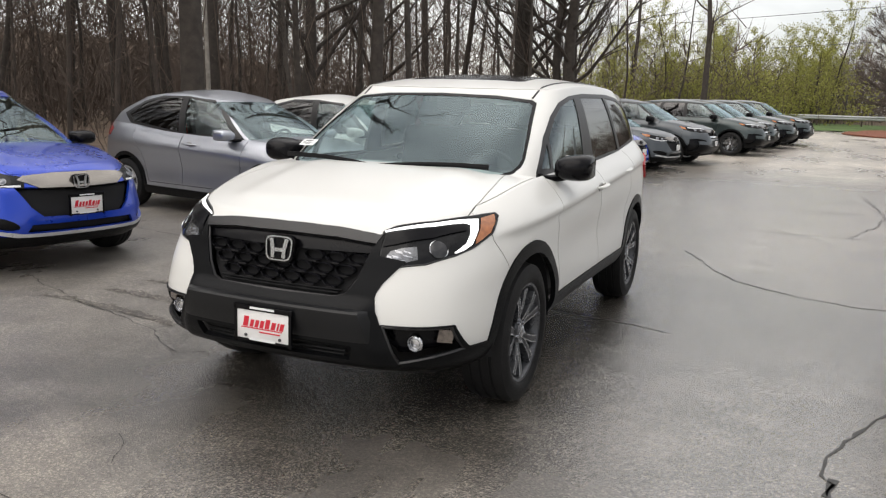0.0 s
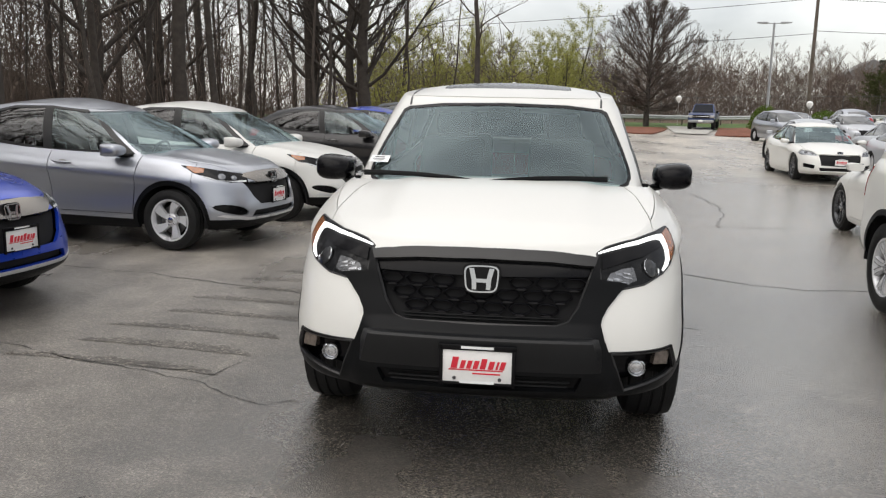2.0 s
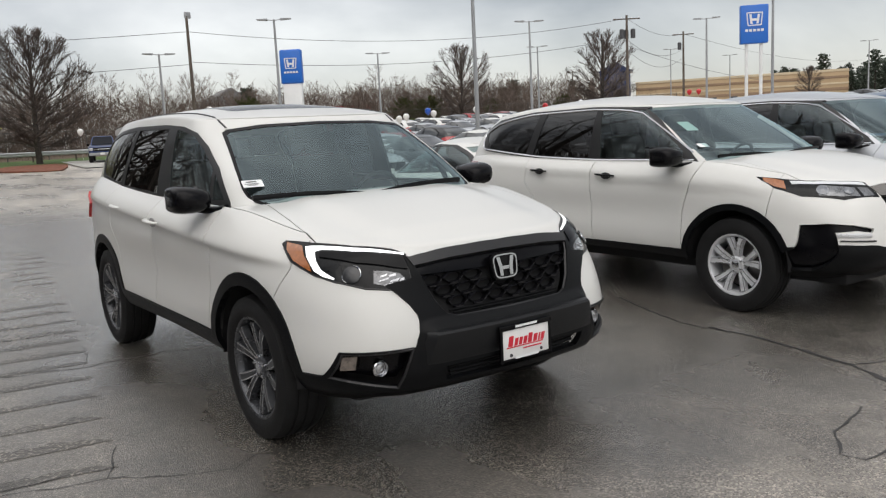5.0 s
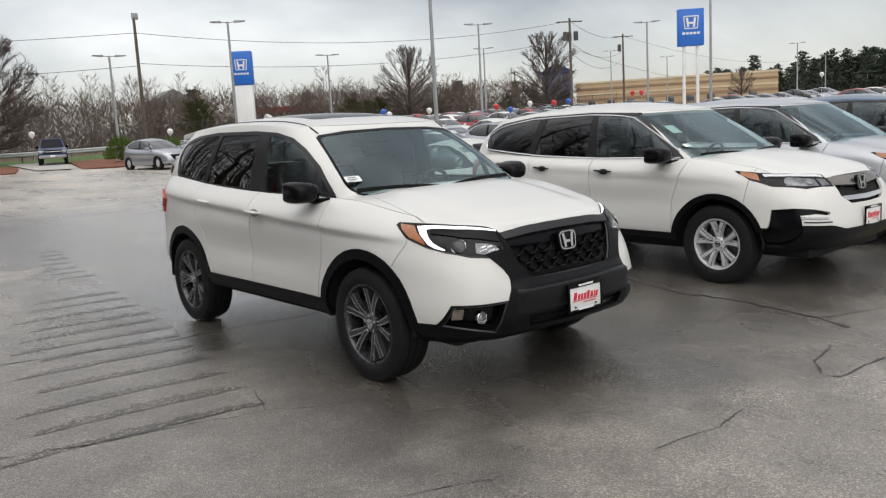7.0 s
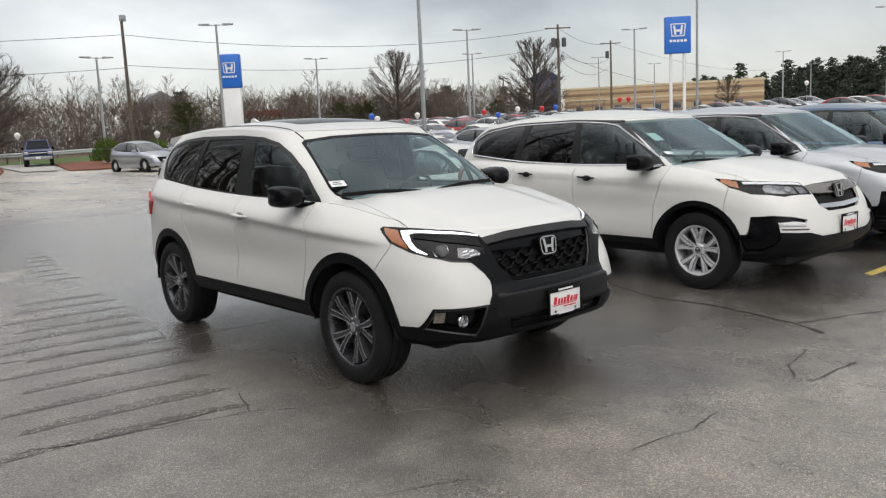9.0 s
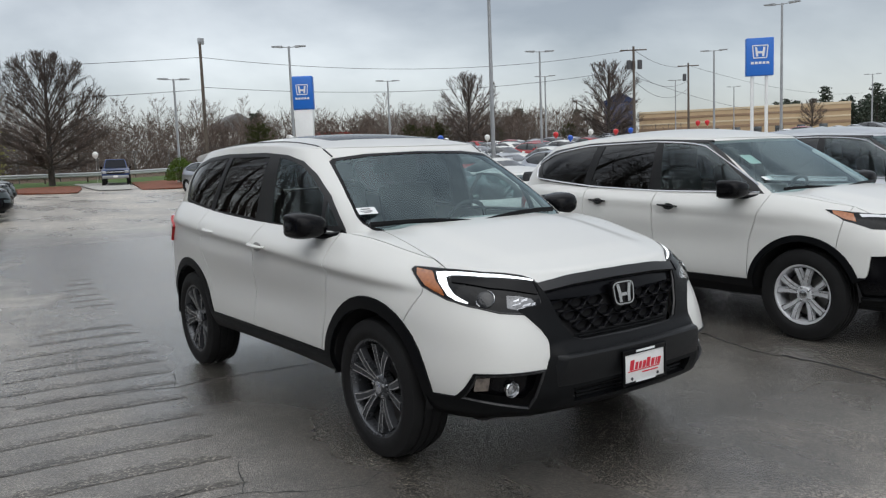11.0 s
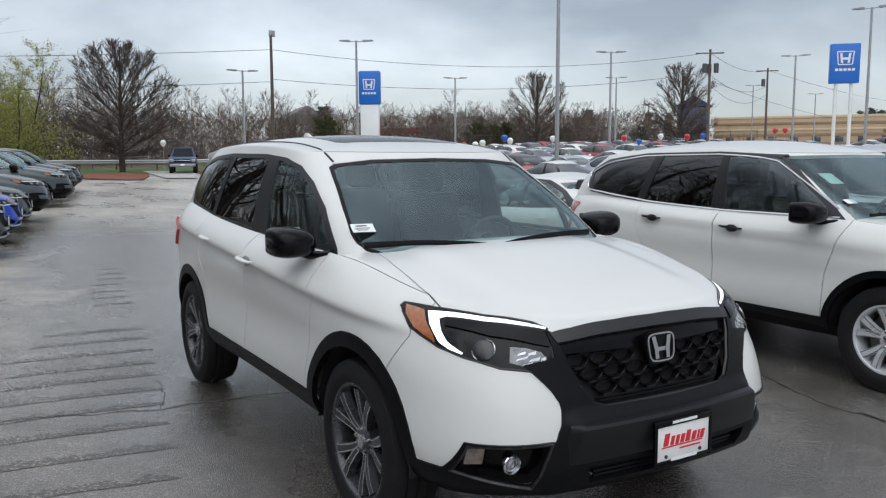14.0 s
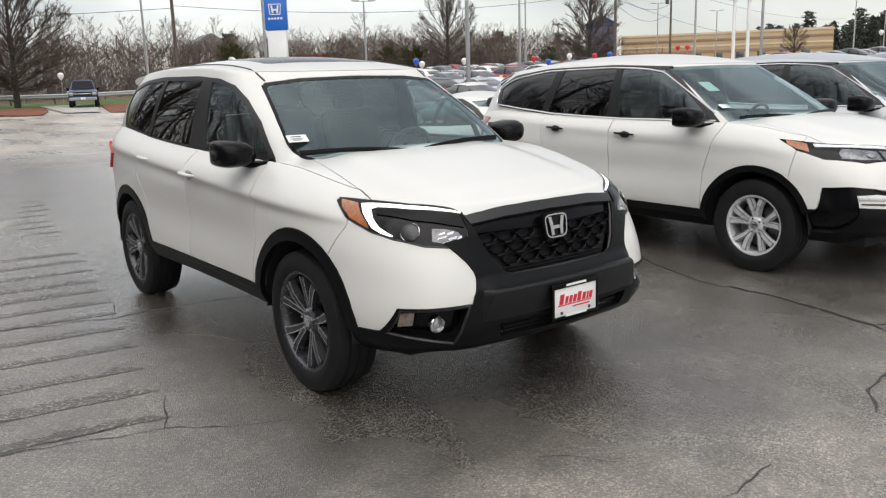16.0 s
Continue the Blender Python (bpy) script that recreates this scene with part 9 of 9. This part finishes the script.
for u, v in ((-2.4, 3.5), (2.4, 3.5), (-2.4, 1.4), (2.4, 1.4)):
    bm = bmesh.new()
    box(bm, (u, -0.03, v), (1.0, 0.1, 1.2), 0.02)
    part("window", bm, M_PANE, house)
x, y = azimuth(48.9, 140)
gz = ground_z(x, y)
shed = thing("roadside_building", "dark blue gabled roadside building", "building", at=pose(x, y, gz, 0, 0, -49))
bm = bmesh.new()
box(bm, (0, 3, 3.2), (5, 6, 6.4), 0.03)
part("wall", bm, M_NAVY, shed)
bm = bmesh.new()
prism(bm, [(-3, 6.3), (3, 6.3), (0, 8.0)], -0.4, 6.4)
part("roof", bm, M_NAVY, shed)

# ---- balloons tied over the rows ----
M_BAL = {"white": mat("white_balloon", (0.72, 0.72, 0.7), 0.3, coat=0.5, var=0.05), "red": mat("red_balloon", (0.55, 0.015, 0.02), 0.3, coat=0.5, var=0.05), "blue": mat("blue_balloon", (0.01, 0.09, 0.5), 0.3, coat=0.5, var=0.05)}


def balloon(az, d, el, colour):
    x, y = azimuth(az, d)
    z0 = ground_z(x, y)
    z = 1.72 + d * math.tan(radians(el)) - z0
    t = thing("balloon", colour + " balloon on a string over the car lot", "balloon", "balloons", at=pose(x, y, z0))
    bm = bmesh.new()
    lathe(bm, [(z - 0.24, 0.0), (z - 0.22, 0.03), (z - 0.12, 0.12), (z, 0.175), (z + 0.1, 0.16), (z + 0.17, 0.09), (z + 0.195, 0.0)], 16, pose(0, 0, 0, 0, -90, 0))
    part("skin", bm, M_BAL[colour], t)
    bm = bmesh.new()
    tube(bm, (0, 0, 0), (0, 0, z - 0.23), 0.004, n=4)
    part("string", bm, M_SIGNWHITE, t)


for az, d, el, c in ((13.35, 52, 0.95, "white"), (21.75, 48, 0.68, "white"), (29.4, 48, 0.75, "white"), (31.4, 46, 0.9, "red"), (33.7, 46, 0.75, "red"), (34.5, 44, 0.78, "white"), (35.0, 44, 0.9, "white"), (36.5, 46, 1.25, "blue"), (36.9, 46, 1.05, "white"),
                     (39.8, 50, 1.2, "white"), (44.6, 52, 1.2, "red"), (45.6, 52, 0.95, "blue"), (47.0, 54, 1.3, "white"), (48.7, 54, 1.25, "red"), (49.7, 56, 1.3, "blue"), (54.1, 60, 1.6, "red"), (54.7, 60, 1.6, "red"), (66.0, 70, 2.0, "white")):
    balloon(az, d, el, c)


# ---- pickup truck ----
def pickup(at):
    """A crew-cab pickup with its nose towards -y."""
    t = thing("pickup_truck", "dark blue pickup truck parked by the verge, nose towards the lot", "truck", at=at)

    def lump(name, c, size, bevel, m, label="", parent=None):
        bm = bmesh.new()
        box(bm, c, size, bevel)
        return part(name, bm, m, parent or t, label)

    lump("body", (0, 0.55, 0.86), (1.92, 4.2, 0.56), 0.07, M_TRUCK)
    bm = bmesh.new()
    prism(bm, [(-2.72, 0.62), (-2.74, 1.02), (-2.6, 1.12), (-1.3, 1.22), (-1.3, 0.62)], -0.93, 0.93, pose(0, 0, 0, 0, 0, 90) @ Matrix.Diagonal((1, -1, 1, 1)))
    bmesh.ops.recalc_face_normals(bm, faces=bm.faces)
    bmesh.ops.bevel(bm, geom=list(bm.edges), offset=0.06, segments=2, affect="EDGES")
    part("hood", bm, M_TRUCK, t)
    bm = bmesh.new()
    low, high = [(-0.86, -1.35), (0.86, -1.35), (0.86, 1.0), (-0.86, 1.0)], [(-0.68, -0.75), (0.68, -0.75), (0.68, 0.85), (-0.68, 0.85)]
    a, b = [bm.verts.new((x, y, 1.14)) for x, y in low], [bm.verts.new((x, y, 1.84)) for x, y in high]
    for k in range(4):
        bm.faces.new((a[k], a[(k + 1) % 4], b[(k + 1) % 4], b[k]))
    bm.faces.new(b)
    bmesh.ops.bevel(bm, geom=list(bm.edges), offset=0.05, segments=2, affect="EDGES")
    part("cab", bm, M_TRUCK, t)
    bm = bmesh.new()
    vs = [bm.verts.new(p) for p in ((-0.76, -1.325, 1.2), (0.76, -1.325, 1.2), (0.62, -0.8, 1.78), (-0.62, -0.8, 1.78))]
    bm.faces.new(vs)
    r = bmesh.ops.extrude_face_region(bm, geom=list(bm.faces))
    for v in (g for g in r["geom"] if isinstance(g, bmesh.types.BMVert)):
        v.co += Vector((0, -0.035, 0.02))
    part("windscreen", bm, M_TRUCKGLASS, t)
    for s in (1, -1):
        lump("bed_rail", (s * 0.92, 1.8, 1.18), (0.08, 1.7, 0.14), 0.02, M_TRUCK)
        lump("headlight", (s * 0.76, -2.73, 0.93), (0.3, 0.08, 0.2), 0.03, M_LAMPBACK)
        lump("door_mirror", (s * 0.99, -1.15, 1.26), (0.16, 0.1, 0.18), 0.03, M_GLOSSBLK)
    lump("grille", (0, -2.74, 0.92), (1.2, 0.06, 0.24), 0.02, M_DARK)
    lump("grille_bar", (0, -2.78, 0.93), (1.18, 0.03, 0.05), 0.01, M_CHROME)
    lump("front_bumper", (0, -2.8, 0.6), (1.8, 0.2, 0.2), 0.05, M_GALV)
    lump("licence_plate", (0, -2.915, 0.62), (0.31, 0.02, 0.14), 0.01, M_PLATE)
    for y in (-1.85, 1.65):
        for s in (1, -1):
            bm = bmesh.new()
            lathe(bm, [(-0.13, 0.22), (-0.13, 0.38), (0.13, 0.38), (0.13, 0.22)], 20, close=True)
            w = part("tyre", bm, M_TYRE, t, at=Matrix.Translation((s * 0.84, y, 0.38)))
            bm = bmesh.new()
            lathe(bm, [(0.04, 0.22), (0.06, 0.1), (0.07, 0.0)], 14)
            part("rim", bm, M_RIMSILV, w, at=pose(0, 0, 0, 0, 0, 0 if s > 0 else 180))


M_TRUCKGLASS = mat("truck_glass", (0.012, 0.014, 0.02), 0.15, spec=0.1, var=0.1)
M_TRUCK = paint("dark_blue_truck_paint", (0.016, 0.04, 0.13), 0.3, 0.3)
x, y = azimuth(14.55, 60.5)
pickup(on_ground(x, y, -16) @ Matrix.Diagonal((0.92, 0.95, 0.96, 1)))
